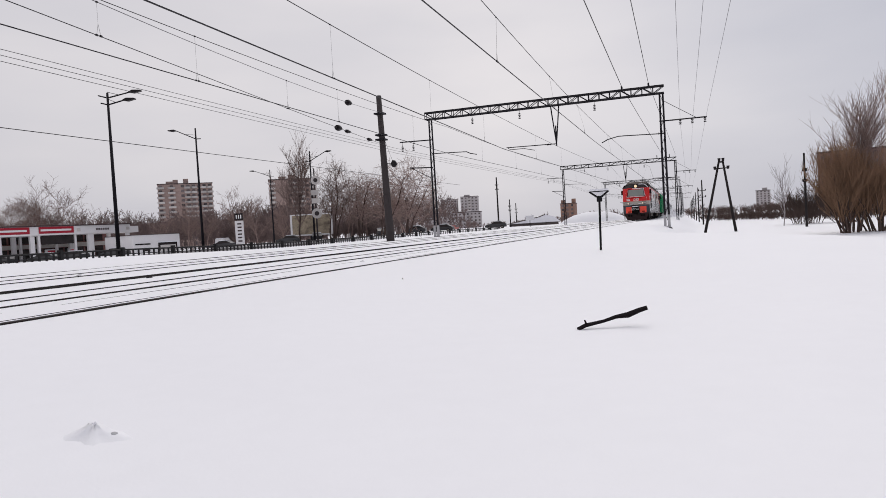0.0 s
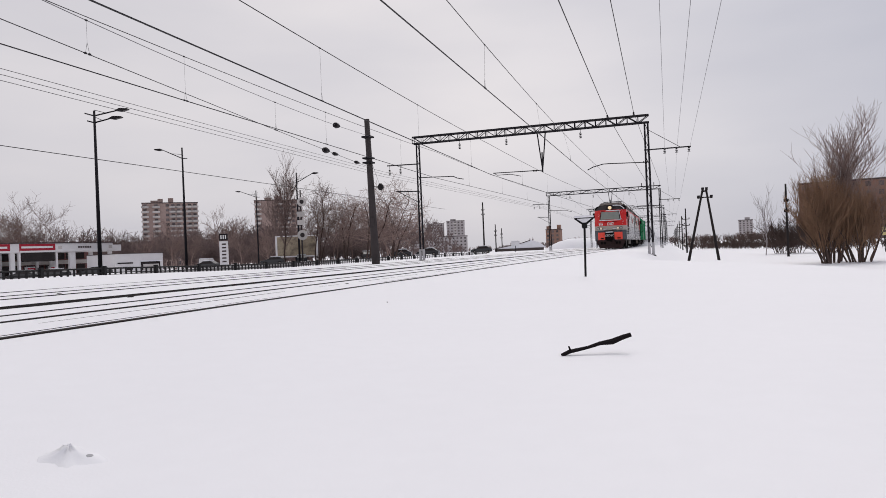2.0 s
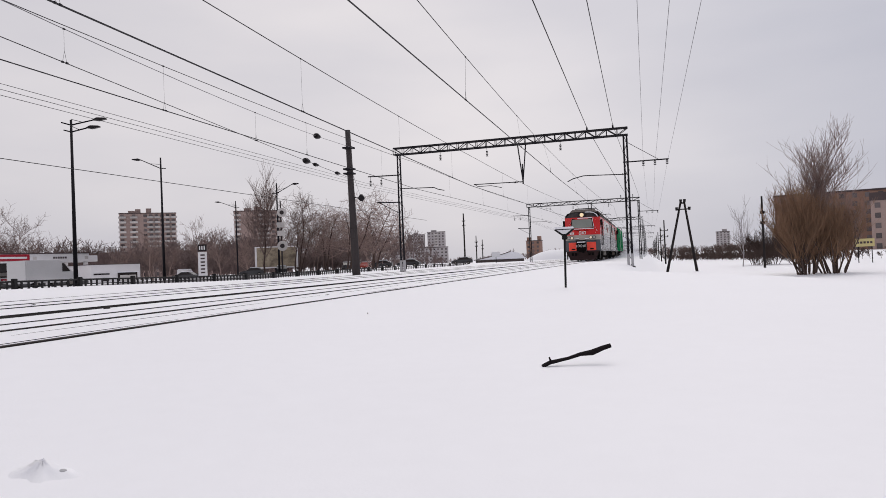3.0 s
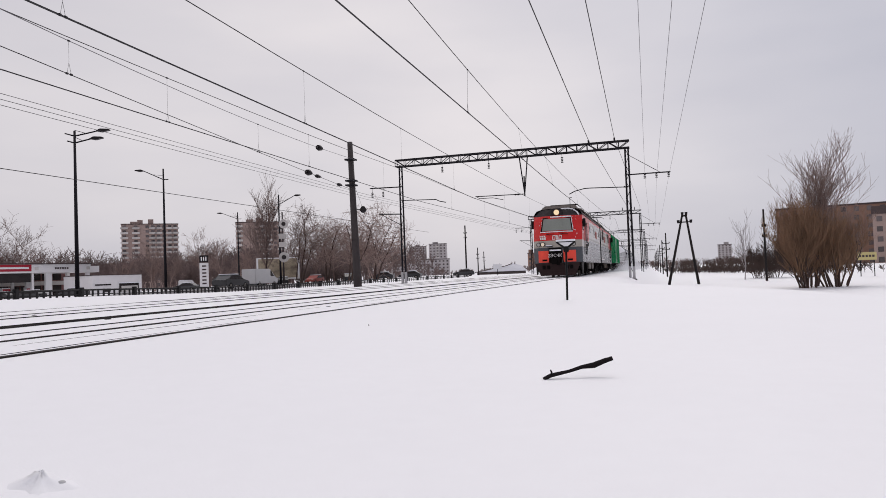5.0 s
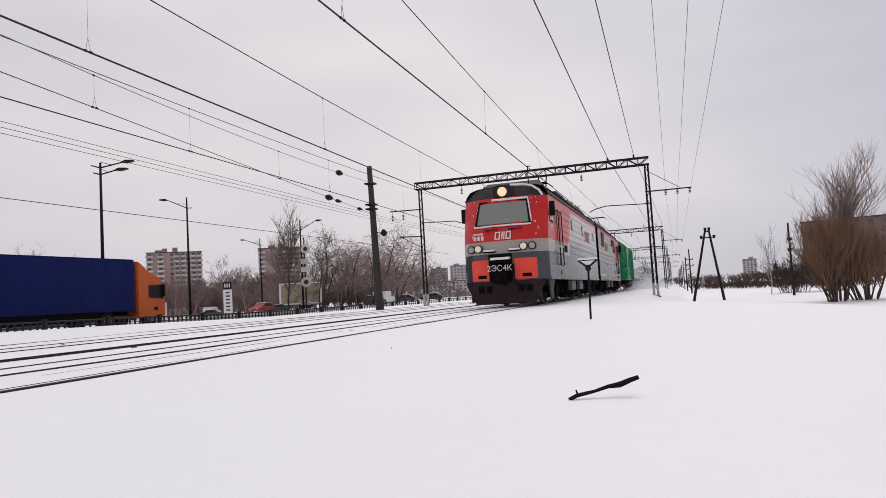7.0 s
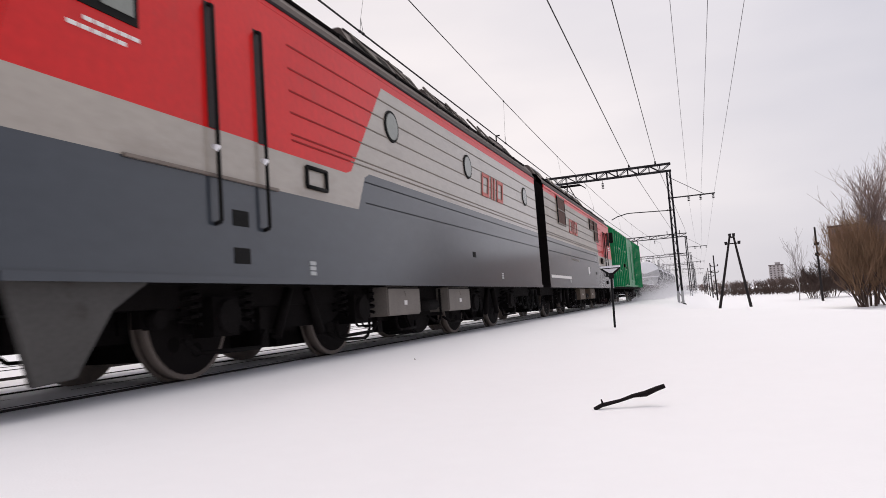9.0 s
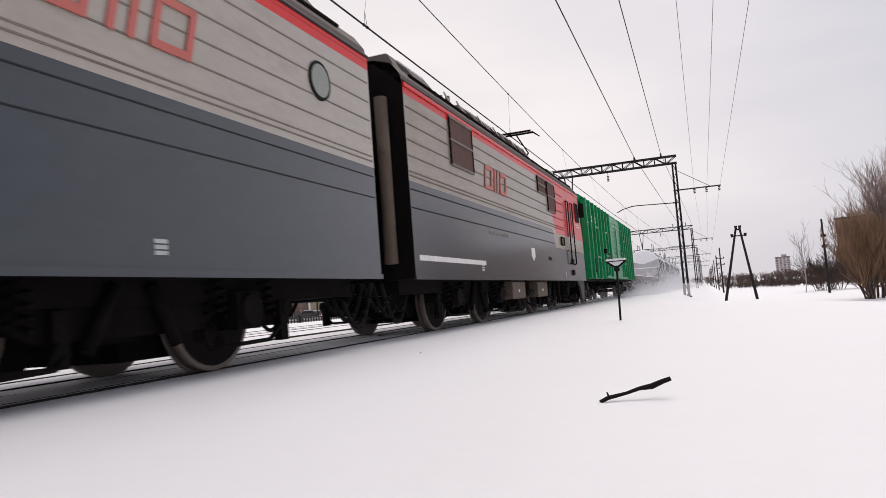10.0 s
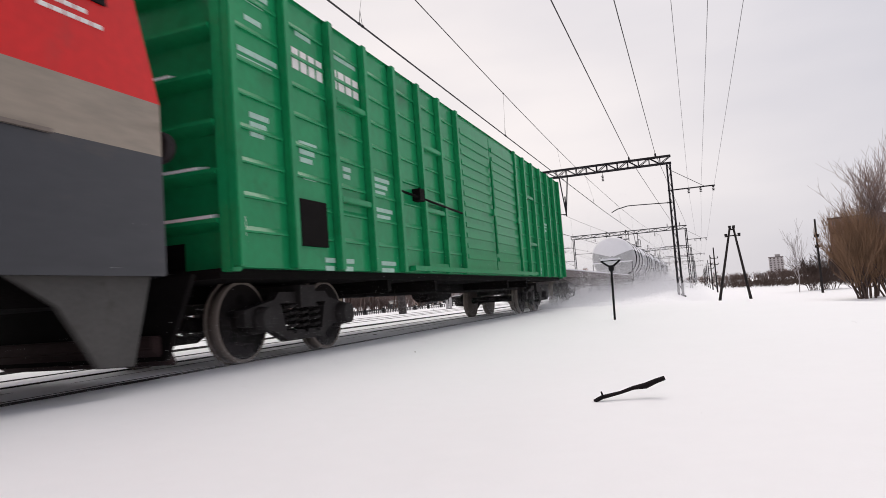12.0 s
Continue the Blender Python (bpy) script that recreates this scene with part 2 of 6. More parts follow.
def part(name, bm, material, parent, label="", bevel=0.0, at=None):
    ob = new(name, mesh_of(name, bm, material, bevel))
    ob.parent = parent
    if at is not None:
        ob.matrix_basis = at
    if label:
        ob["label"] = label
    return ob


def thing(name, label, category, m=None, group="", kind=""):
    ob = tagged(new(name), label, category, group, kind)
    ob.empty_display_size = 0.3
    if m is not None:
        ob.matrix_basis = m
    return ob


def lone(name, bm, material, label, category, m=None, group="", kind="", bevel=0.0):
    ob = tagged(new(name, mesh_of(name, bm, material, bevel)), label, category, group, kind)
    if m is not None:
        ob.matrix_basis = m
    return ob


def B():
    return bmesh.new()


# ---- ground ----
def smooth(a, b, v):
    k = min(1, max(0, (v - a) / (b - a)))
    return k * k * (3 - 2 * k)


def ground_z(x, y):
    z = -0.014 + 0.005 * noise.noise((x * 0.8, y * 0.3, 5))
    if x > -5.0:                                   # snowfield beside the line, then its shoulder
        z -= 0.175 * smooth(-4.6, -1.2, x) * (1 - 0.55 * smooth(6, 16, y)) + 0.02 * smooth(-4.6, -1.2, x)
        edge = 3.9 - 5.8 * smooth(12, 36, y)
        z -= 1.25 * smooth(edge - 0.4, edge + 3.5, x)
        z += 0.03 * smooth(-5, -3, x) * (noise.noise((x * 0.35, y * 0.16, 0)) + 0.5 * noise.noise((x * 0.9, y * 0.5, 3)))
    elif x < -14.2:
        z = -0.05 - 0.2 * smooth(-14.5, -24, x) - 1.0 * smooth(-45, -100, x)
        z += 0.03 * noise.noise((x * 0.3, y * 0.15, 7))
        if -27.4 < x < -19.5:                      # ploughed bank along the fence
            z += (0.12 + 0.28 * (1 - smooth(18, 42, y))) * smooth(-19.5, -23.5, x) * smooth(-27.4, -26, x)
    return z


def axis(stops):
    vals = []
    for a, b, step in stops:
        v = a
        while v < b - 1e-6:
            vals.append(v)
            v += step
    vals.append(stops[-1][1])
    return vals


def ground():
    xs = axis([(-1600, -400, 200), (-400, -100, 30), (-100, -30, 5), (-30, -15, 0.7), (-15, -4, 0.35), (-4, 9, 0.25), (9, 30, 2), (30, 100, 10), (100, 400, 50), (400, 1600, 200)])
    ys = axis([(-1500, -200, 130), (-200, -20, 15), (-20, 0, 1.5), (0, 22, 0.3), (22, 60, 1.0), (60, 140, 4), (140, 500, 30), (500, 2500, 200)])
    verts = [(x, y, ground_z(x, y)) for y in ys for x in xs]
    w = len(xs)
    faces = [(j * w + i, j * w + i + 1, (j + 1) * w + i + 1, (j + 1) * w + i) for j in range(len(ys) - 1) for i in range(w - 1)]
    me = bpy.data.meshes.new("ground")
    me.from_pydata(verts, [], faces)
    me.polygons.foreach_set("use_smooth", [True] * len(faces))
    me.materials.append(SNOW)
    return tagged(new("ground", me), "smooth fresh snow covering the ground beside the railway", "snow", kind="structure")


ground()


# ---- railway ----
RAIL_XS = (-5.16, -6.70)
FAR_XS = (-11.7, -13.05)
THIRD_XS = (-15.3, -16.82)


def rail_outline(x, top, h=0.18):
    return [(x - 0.075, top - h), (x + 0.075, top - h), (x + 0.07, top - h + 0.02), (x + 0.012, top - h + 0.045), (x + 0.012, top - 0.045),
            (x + 0.036, top - 0.03), (x + 0.036, top - 0.005), (x + 0.03, top), (x - 0.03, top), (x - 0.036, top - 0.005), (x - 0.036, top - 0.03),
            (x - 0.012, top - 0.045), (x - 0.012, top - h + 0.045), (x - 0.07, top - h + 0.02)]


def railway_track(xs, top, label):
    t = thing("railway_track", label, "railway track", kind="structure")
    for x in xs:
        part("rail", prism(B(), rail_outline(x, top), -60, 700), STEEL_RAIL, t)
    return t


railway_track(RAIL_XS, 0.0, "railway track with dark rails half buried in snow")
railway_track(FAR_XS, 0.0, "second railway track nearly buried in snow")
railway_track(THIRD_XS, -0.062, "third railway track almost wholly under snow")


def spare_rail(x, z, m=STEEL_RAIL):
    return lone("spare_rail", prism(B(), rail_outline(x, z, 0.16), -40, 420), m, "spare rail lying in snow between the tracks", "rail", group="spare rails between the tracks")


spare_rail(-7.65, -0.004)


def flange_groove(x):
    """A dark line swept bare by the wheels between the rails, broken where snow covers it."""
    b = B()
    y = -30.0
    row = []
    while y < 200:
        w = 0.020 + 0.018 * noise.noise((y * 0.5, x, 2))
        z = -0.012 + 0.004 * noise.noise((y * 0.8, 5 * x, 7))
        row.append([b.verts.new((x - w, y, z - 0.02)), b.verts.new((x - w * 0.6, y, z)), b.verts.new((x + w * 0.6, y, z)), b.verts.new((x + w, y, z - 0.02))])
        y += 0.6 if y < 60 else 5
    for a, c in zip(row, row[1:]):
        for k in range(3):
            b.faces.new((a[k], a[k + 1], c[k + 1], c[k]))
    return lone("flange_groove", b, BALLAST, "dark bare line along the snowed-in rail", "ballast", kind="structure")


flange_groove(-5.42)
flange_groove(-6.12)


def bare_strip():
    b = B()
    y = -30.0
    row = []
    while y < 300:
        w = 0.14 + 0.10 * noise.noise((y * 0.25, 4, 0)) + 0.08 * noise.noise((y * 1.3, 9, 0))
        row.append([b.verts.new((-9.12, y, -0.05)), b.verts.new((-9.05, y, 0.02)), b.verts.new((-8.98, y, 0.02)), b.verts.new((-8.98 + max(0.02, w * 0.7), y, -0.04))])
        y += 0.5 if y < 60 else 6
    for a, c in zip(row, row[1:]):
        for k in range(3):
            b.faces.new((a[k], a[k + 1], c[k + 1], c[k]))
    return lone("ballast_ridge", b, BALLAST, "dark bare ballast ridge between two snowy tracks", "ballast", kind="structure")


bare_strip()


# ---- overhead line ----
SPANS = [-70, -10, 50, 110, 170, 230, 290, 350]


def lattice_post(b, x, y, z0, z1, w=0.27, taper=0.8):
    """Two channels joined by lacing."""
    for s in (-1, 1):
        tube(b, (x + s * w / 2, y, z0), (x + s * w / 2 * taper, y, z1), 0.075, 0.06, 4)
    n = 16
    for k in range(n):
        a, c = k / n, (k + 1) / n
        s = 1 if k % 2 else -1
        wa, wc = w / 2 * (1 - (1 - taper) * a), w / 2 * (1 - (1 - taper) * c)
        tube(b, (x + s * wa, y, z0 + (z1 - z0) * a), (x - s * wc, y, z0 + (z1 - z0) * c), 0.018, 0.018, 4, False)
    return b


def insulator(b, p, d=(0, 0, -1), n=3, r=0.10):
    p, d = Vector(p), Vector(d).normalized()
    for k in range(n):
        c = p + d * 0.11 * k
        tube(b, c, c + d * 0.07, r * 0.5, r, 8)
    return b


def gantry(y, xl, xr, top, zl, zr, fine=True):
    g = thing("overhead_line_gantry", "dark steel lattice gantry spanning the railway tracks in snow", "gantry", group="overhead line gantries")
    for x, z0 in ((xl, zl), (xr, zr)):
        part("mast", lattice_post(B(), x, y, z0 - 0.3, top - 0.5), MAST, g, "dark riveted lattice mast")
        for side in (-0.135, 0.135):
            part("mast_foot", box(B(), x + side - 0.085, x + side + 0.085, y - 0.085, y + 0.085, z0 - 0.5, z0 + 0.85), MAST_FOOT, g, "pale painted foot of the mast", bevel=0.015)
        part("mast_base", box(B(), x - 0.32, x + 0.32, y - 0.25, y + 0.25, z0 - 0.6, z0 - 0.02), CONCRETE, g, bevel=0.03)
    b = B()
    n = 24 if fine else 16
    x0, x1, zt, zb = xl - 0.35, xr + 0.2, top, top - 0.5
    for yy in (y - 0.22, y + 0.22):
        for z in (zt, zb):
            tube(b, (x0, yy, z), (x1, yy, z), 0.05, 0.05, 4)
        for k in range(n):
            a, c = x0 + (x1 - x0) * k / n, x0 + (x1 - x0) * (k + 1) / n
            tube(b, (a, yy, zb), (a, yy, zt), 0.028, 0.028, 4, False)
            tube(b, (a, yy, zb), (c, yy, zt), 0.028, 0.028, 4, False) if k % 2 else tube(b, (a, yy, zt), (c, yy, zb), 0.028, 0.028, 4, False)
    part("crossbeam", b, MAST, g, "triangulated lattice crossbeam")
    for x, z in ((-3.89, 9.64), (-2.10, 9.66)):
        b = B()
        tube(b, (x, y, top - 0.05), (x, y, z - 0.02), 0.05, 0.06, 8)
        part("insulator", b, GLASSY, g)
    # drop post and registration arms
    b = B()
    tube(b, (-8.9, y, zb), (-8.6, y, 6.05), 0.05, 0.04, 6)
    tube(b, (-8.3, y, zb), (-8.6, y, 6.05), 0.05, 0.04, 6)
    tube(b, (-8.6, y, 7.4), (-8.6, y, 5.95), 0.05, 0.05, 6)
    part("drop_post", b, MAST, g)
    b = B()
    pipe(b, [(-8.6, y, 6.1), (-12.3, y, 6.15)], 0.035)
    pipe(b, [(-12.2, y, 6.13), (-12.0, y, 5.98), (-11.0, y, 5.98), (-10.2, y, 5.78)], 0.025)
    part("registration_arm", b, MAST, g)
    b = B()
    pipe(b, [(xr, y, 6.1), (-3.9, y, 6.2), (-4.3, y, 6.2), (-5.0, y, 6.05), (-5.4, y, 5.86)], 0.035)
    part("registration_arm", b, MAST, g)
    b = B()
    pipe(b, [(xl, y, 6.25), (-15.4, y, 6.15), (-15.1, y, 6.0), (-14.6, y, 5.88)], 0.035)
    part("registration_arm", b, MAST, g)
    b = B()
    tube(b, (xr - 0.2, y, 6.95), (1.55, y, 6.95), 0.045, 0.045, 4)
    tube(b, (xr, y, 8.4), (0.9, y, 6.95), 0.018, 0.018, 4)
    part("side_bracket", b, MAST, g)
    for x in (-0.15, 0.62, 1.42):
        part("insulator", insulator(B(), (x, y, 6.9)), GLASSY, g)
    b = B()
    tube(b, (xl, y, 7.3), (xl - 2.6, y, 7.35), 0.045, 0.045, 4)
    part("side_bracket", b, MAST, g)
    b = B()
    tube(b, (xl, y, 5.2), (xl - 1.9, y, 5.3), 0.045, 0.045, 4)
    tube(b, (xl, y, 4.3), (xl - 1.7, y, 5.25), 0.025, 0.025, 4)
    part("side_bracket", b, MAST, g)
    for x in (-14.8, -11.2, -5.8, xl - 2.4, xl - 1.5):
        b = B()
        zz = zb if x > xl else 7.3
        tube(b, (x, y, zz), (x, y, zz - 0.3), 0.015, 0.015, 4)
        insulator(b, (x, y, zz - 0.28), n=4)
        part("insulator", b, GLASSY, g)
    for x in (-5.5, -4.2):
        b = B()
        insulator(b, (xr + 0.0, y - 0.1, 6.1), (-1, 0, 0.05), 3, 0.08) if x < -5 else insulator(b, (-9.0, y, 6.1), (-1, 0, 0), 3, 0.08)
        part("insulator", b, GLASSY, g)
    return g


gantry(50, -18.15, -1.3, 9.35, -0.1, -0.3)
for gy in (110, 170, 230, 290):
    gantry(gy, -18.15, -1.3, 9.1, -0.25, -0.6, False)


def sagging(xs, z, sag, r, material, label, category="wire", spans=SPANS, steps=14):
    """A wire from support to support; xs: its offsets at odd and even supports."""
    b = B()
    pts = []
    for n, (a, c) in enumerate(zip(spans, spans[1:])):
        xa, xe = xs[n % 2], xs[(n + 1) % 2]
        for k in range(steps):
            f = k / steps
            pts.append((xa + (xe - xa) * f, a + (c - a) * f, z - sag * 4 * f * (1 - f)))
    for p, q in zip(pts, pts[1:]):
        tube(b, p, q, r, r, 5, False)
    return lone("overhead_wire", b, material, label, category, group="overhead wires")


def dropper(parent, x, y, zc, xm, zm):
    """A thin hanger with its clamp, forked where it grips the contact wire."""
    d = B()
    tube(d, (x, y - 0.07, zc), (x, y, zc + 0.3), 0.005, 0.005, 4, False)
    tube(d, (x, y + 0.07, zc), (x, y, zc + 0.3), 0.005, 0.005, 4, False)
    tube(d, (x, y, zc + 0.3), (xm, y, zm), 0.0035, 0.0035, 4, False)
    for s in (-0.07, 0.07):
        tube(d, (x, y + s - 0.03, zc + 0.005), (x, y + s + 0.03, zc + 0.005), 0.03, 0.03, 6)
    tube(d, (xm, y - 0.03, zm), (xm, y + 0.03, zm), 0.026, 0.026, 6)
    part("dropper", d, WIRE, parent)


def catenary(xs, zc, zm, sag, r=0.016, xm=None, first=10.5):
    """A contact wire, staggered from span to span, hung by droppers from its carrying cable. xm: the cable's own offsets."""
    t = thing("catenary", "contact wire hung by droppers from a carrying cable above the track", "overhead wire", group="catenaries over the tracks")
    xm = xm or xs
    b, c = B(), B()
    prev = low = None
    for n, (a, e) in enumerate(zip(SPANS, SPANS[1:])):
        def place(f):
            x, u = xs[n % 2] + (xs[(n + 1) % 2] - xs[n % 2]) * f, xm[n % 2] + (xm[(n + 1) % 2] - xm[n % 2]) * f
            return (u, a + (e - a) * f, zm - sag * 4 * f * (1 - f)), (x, a + (e - a) * f, zc)
        for k in range(12):
            p, q = place(k / 12)
            if prev:
                tube(b, prev, p, r * 0.7, r * 0.7, 5, False)
                tube(c, low, q, r, r, 5, False)
            prev, low = p, q
        for k in range(5):
            p, q = place((first + 11 * k) / 60)
            dropper(t, q[0], q[1], zc, p[0], p[2])
    part("carrying_cable", b, WIRE, t)
    part("contact_wire", c, WIRE, t)
    return t


catenary((-5.95, -5.65), 6.05, 7.95, 0.42, 0.019, (-6.4, -5.0), 11.0)
catenary((-12.5, -10.6), 6.08, 8.33, 0.36, 0.022, None, 10.2)
catenary((-16.7, -14.7), 6.1, 8.1, 0.47, 0.018, None, 8.0)


def anchored_catenary():
    """A contact wire that leaves the third track and runs out to its anchor on the concrete pole."""
    t = thing("catenary", "slack contact wire running out to its anchor pole", "overhead wire", group="catenaries over the tracks")
    b, c = B(), B()
    ys = [-20 + 3.1 * k for k in range(21)]
    def place(y):
        x = -12.19 - 0.148 * y
        return (x, y, 6.95 + 0.0012 * (y - 9) ** 2), (x, y, 6.1 + 0.0004 * max(0, y - 30) ** 2)
    for a, e in zip(ys, ys[1:]):
        p, q = place(a), place(e)
        tube(b, p[0], q[0], 0.011, 0.011, 5, False)
        tube(c, p[1], q[1], 0.012, 0.012, 5, False)
    part("carrying_cable", b, THIN_WIRE, t)
    part("contact_wire", c, WIRE, t)
    for y in (3.4, 14.4, 26.4):
        p, q = place(y)
        dropper(t, q[0], y, q[2], p[0], p[2])
    for y, row, r in ((34.7, 0, 0.17), (32.8, 1, 0.17), (34.3, 1, 0.11), (38.3, 1, 0.11)):
        x, y, z = place(y)[row]
        b = B()
        for k, (a, w) in enumerate(((-0.30, 0.3), (-0.12, 1.0), (0.10, 0.7), (0.26, 0.3))):
            tube(b, (x, y + a - 0.09, z), (x, y + a + 0.09, z), r * w * 0.8, r * w, 10)
        part("insulator", b, GLASSY, t, "dark string insulator in the wire")
    return t


anchored_catenary()
sagging((-3.89, -3.1), 9.64, 0.05, 0.022, WIRE, "dark feeder wire above the gantries")
sagging((-2.10, -1.28), 9.66, 0.0, 0.018, WIRE, "dark feeder wire above the gantries")
for wx in ((-0.15, 0.08), (0.62, 0.82), (1.42, 1.52)):
    sagging(wx, 6.66, 0.02, 0.007, THIN_WIRE, "thin pale line wire on side brackets")
for wz in (6.93, 6.74, 6.55):
    sagging((-21.1, -18.9), wz, 0.04, 0.010, WIRE, "thin feeder wire beside the tracks")


b = B()
tube(b, (-36, -30, 7.6), (-36, 112, 7.6), 0.024, 0.024, 5)
lone("street_cable", b, WIRE, "dark cable slung along the street lamps", "cable")


def concrete_pole():
    t = thing("concrete_pole", "tapered grey concrete line pole with lamp standing in snow", "pole")
    b = B()
    tube(b, (-18.5, 42, -0.5), (-18.75, 42, 9.45), 0.27, 0.17, 12)
    part("shaft", b, CONCRETE, t)
    for z in (8.2, 6.8, 6.5):
        b = B()
        tube(b, (-18.7, 42, z), (-18.7, 42, z + 0.14), 0.25, 0.25, 10)
        box(b, -19.05, -18.4, 41.7, 42.28, z + 0.02, z + 0.12)
        part("clamp", b, MAST, t)
    b = B()
    tube(b, (-18.6, 42, 5.0), (-17.95, 42, 4.9), 0.03, 0.03, 6)
    tube(b, (-17.95, 42, 5.15), (-17.95, 42, 4.9), 0.1, 0.24, 10)
    tube(b, (-17.95, 42, 4.9), (-17.95, 42, 4.7), 0.24, 0.1, 10)
    part("lamp_head", b, GLASSY, t)
    b = B()
    tube(b, (-18.72, 42, 7.2), (-16.9, 43.6, -0.2), 0.009, 0.009, 5)
    part("stay_wire", b, WIRE, t)
    part("notice_plate", box(B(), -18.72, -18.42, 41.70, 41.74, 2.3, 2.9), CONCRETE, t, "small worn grey plate", bevel=0.004)
    return t


concrete_pole()

def a_frame_pole():
    t = thing("a_frame_pole", "dark wooden A-frame line pole with crossarm in snow", "pole")
    for x in (1.25, 4.12):
        b = B()
        tube(b, (x, 69, -1.9), (3.02 + (x - 2.7) * 0.1, 69, 5.4), 0.135, 0.09, 8)
        part("leg", b, OLD_WOOD, t)
    for xa, xb, z, r in ((2.45, 3.62, 4.62, 0.06), (2.8, 3.25, 5.2, 0.08)):
        part("crossarm", tube(B(), (xa, 68.9, z), (xb, 68.9, z), r, r, 6), OLD_WOOD, t)
    for x, z in ((2.47, 4.72), (3.6, 4.72), (2.86, 5.45), (3.2, 5.45)):
        b = B()
        tube(b, (x, 68.9, z - 0.2), (x, 68.9, z + 0.1), 0.1, 0.14, 8)
        part("insulator", b, GLASSY, t)
    t.matrix_basis = pose(0.14, 0, -0.1)
    return t


a_frame_pole()


def line_pole(x, y, h, zb, r=0.13, arm=0.5):
    t = thing("line_pole", "dark wooden line pole with short crossarms in snow", "pole", group="poles along the line")
    b = B()
    tube(b, (x, y, zb - 0.6), (x, y, zb + h), r, r * 0.7, 8)
    part("shaft", b, OLD_WOOD, t)
    for z in (h - 1.7, h - 2.7):
        b = B()
        tube(b, (x - arm, y, zb + z), (x + arm, y, zb + z), 0.05, 0.05, 4)
        for s in (-1, 1):
            tube(b, (x + s * arm, y, zb + z), (x + s * arm, y, zb + z + 0.25), 0.07, 0.07, 6)
        part("crossarm", b, OLD_WOOD, t)
    return t


line_pole(10.68, 73.6, 7.05, -1.42, 0.12, 0.16)
for k in range(7):
    line_pole(2.4 - 0.1 * k, 117 + 34 * k, 7.2, -1.5)
line_pole(-38.3, 145, 11.3, -0.6, 0.2, 0.3)
line_pole(-40.6, 165, 7.1, -0.6, 0.16, 0.3)
line_pole(-45, 190, 6.8, -0.6, 0.16, 0.3)


# ---- small things in the near snow ----
def track_marker():
    t = thing("track_marker", "low black trackside marker with snow-topped triangular board", "sign")
    x, y = -1.73, 14.7
    b = B()
    tube(b, (x, y, -0.5), (x + 0.03, y, 1.0), 0.023, 0.023, 8)
    part("post", b, SIGN_BLACK, t)
    part("clamp", box(B(), x - 0.025, x + 0.085, y - 0.03, y + 0.03, 0.9, 0.99), SIGN_BLACK, t, bevel=0.01)
    b = B()
    prism(b, [(x - 0.03, 0.985), (x + 0.09, 0.985), (x + 0.235, 1.105), (x + 0.22, 1.125), (x - 0.17, 1.125), (x - 0.185, 1.105)], y - 0.02, y + 0.02)
    part("board", b, SIGN_BLACK, t, "black-edged inverted triangle board", bevel=0.004)
    b = B()
    prism(b, [(x - 0.005, 1.02), (x + 0.065, 1.02), (x + 0.18, 1.105), (x - 0.125, 1.105)], y - 0.032, y - 0.022)
    part("face", b, SIGN_WHITE, t, "white face of the board")
    b = B()
    box(b, x - 0.18, x + 0.23, y - 0.09, y + 0.06, 1.125, 1.165)
    part("snow_cap", b, SNOW_CAP, t, "thin cap of snow", bevel=0.015)
    return t


track_marker()


def driftwood():
    b = B()
    pts = [Vector(p) for p in ((-0.745, 4.80, -0.205), (-0.70, 4.83, -0.185), (-0.58, 4.90, -0.165), (-0.50, 4.94, -0.142), (-0.42, 4.98, -0.135), (-0.345, 4.99, -0.105), (-0.29, 5.0, -0.088))]
    rad = (0.016, 0.018, 0.014, 0.017, 0.026, 0.022, 0.019)
    rings = []
    for k, (p, r) in enumerate(zip(pts, rad)):
        d = (pts[min(k + 1, 6)] - pts[max(k - 1, 0)]).normalized()
        q = d.to_track_quat("Z", "Y")
        rings.append([b.verts.new(p + q @ Vector((r * (1 + 0.25 * noise.noise((k, j, 3))) * math.cos(j * math.tau / 9), r * 0.8 * math.sin(j * math.tau / 9), 0))) for j in range(9)])
    for a, c in zip(rings, rings[1:]):
        for j in range(9):
            b.faces.new((a[j], a[(j + 1) % 9], c[(j + 1) % 9], c[j]))
    b.faces.new(rings[0][::-1])
    b.faces.new(rings[-1])
    tube(b, (-0.69, 4.83, -0.18), (-0.70, 4.82, -0.145), 0.008, 0.005, 6)
    return lone("stick", b, STICK_WOOD, "crooked black stick poking out of smooth snow", "stick")


driftwood()


def snow_lump():
    b = B()
    n = 28
    zc = ground_z(-2.16, 2.0)
    rings = []
    for j, (r, h) in enumerate(((0.15, -0.012), (0.10, 0.004), (0.065, 0.016), (0.04, 0.030), (0.02, 0.041), (0.006, 0.045))):
        ring = []
        for k in range(n):
            a = k * math.tau / n
            wob = 1 + 0.35 * noise.noise((math.cos(a) * 2, math.sin(a) * 2, j * 0.4))
            ring.append(b.verts.new((-2.21 + r * math.cos(a) * 1.25 * wob + 0.006 * j, 2.03 + r * 0.8 * math.sin(a) * wob, zc + h * (1 + 0.5 * noise.noise((math.cos(a) * 3, math.sin(a) * 3, j))))))
        rings.append(ring)
    for a, c in zip(rings, rings[1:]):
        for k in range(n):
            f = b.faces.new((a[k], a[(k + 1) % n], c[(k + 1) % n], c[k]))
            f.smooth = True
    b.faces.new(rings[-1])
    return lone("snow_lump", b, SNOW, "small crusted lump of snow", "snow lump")


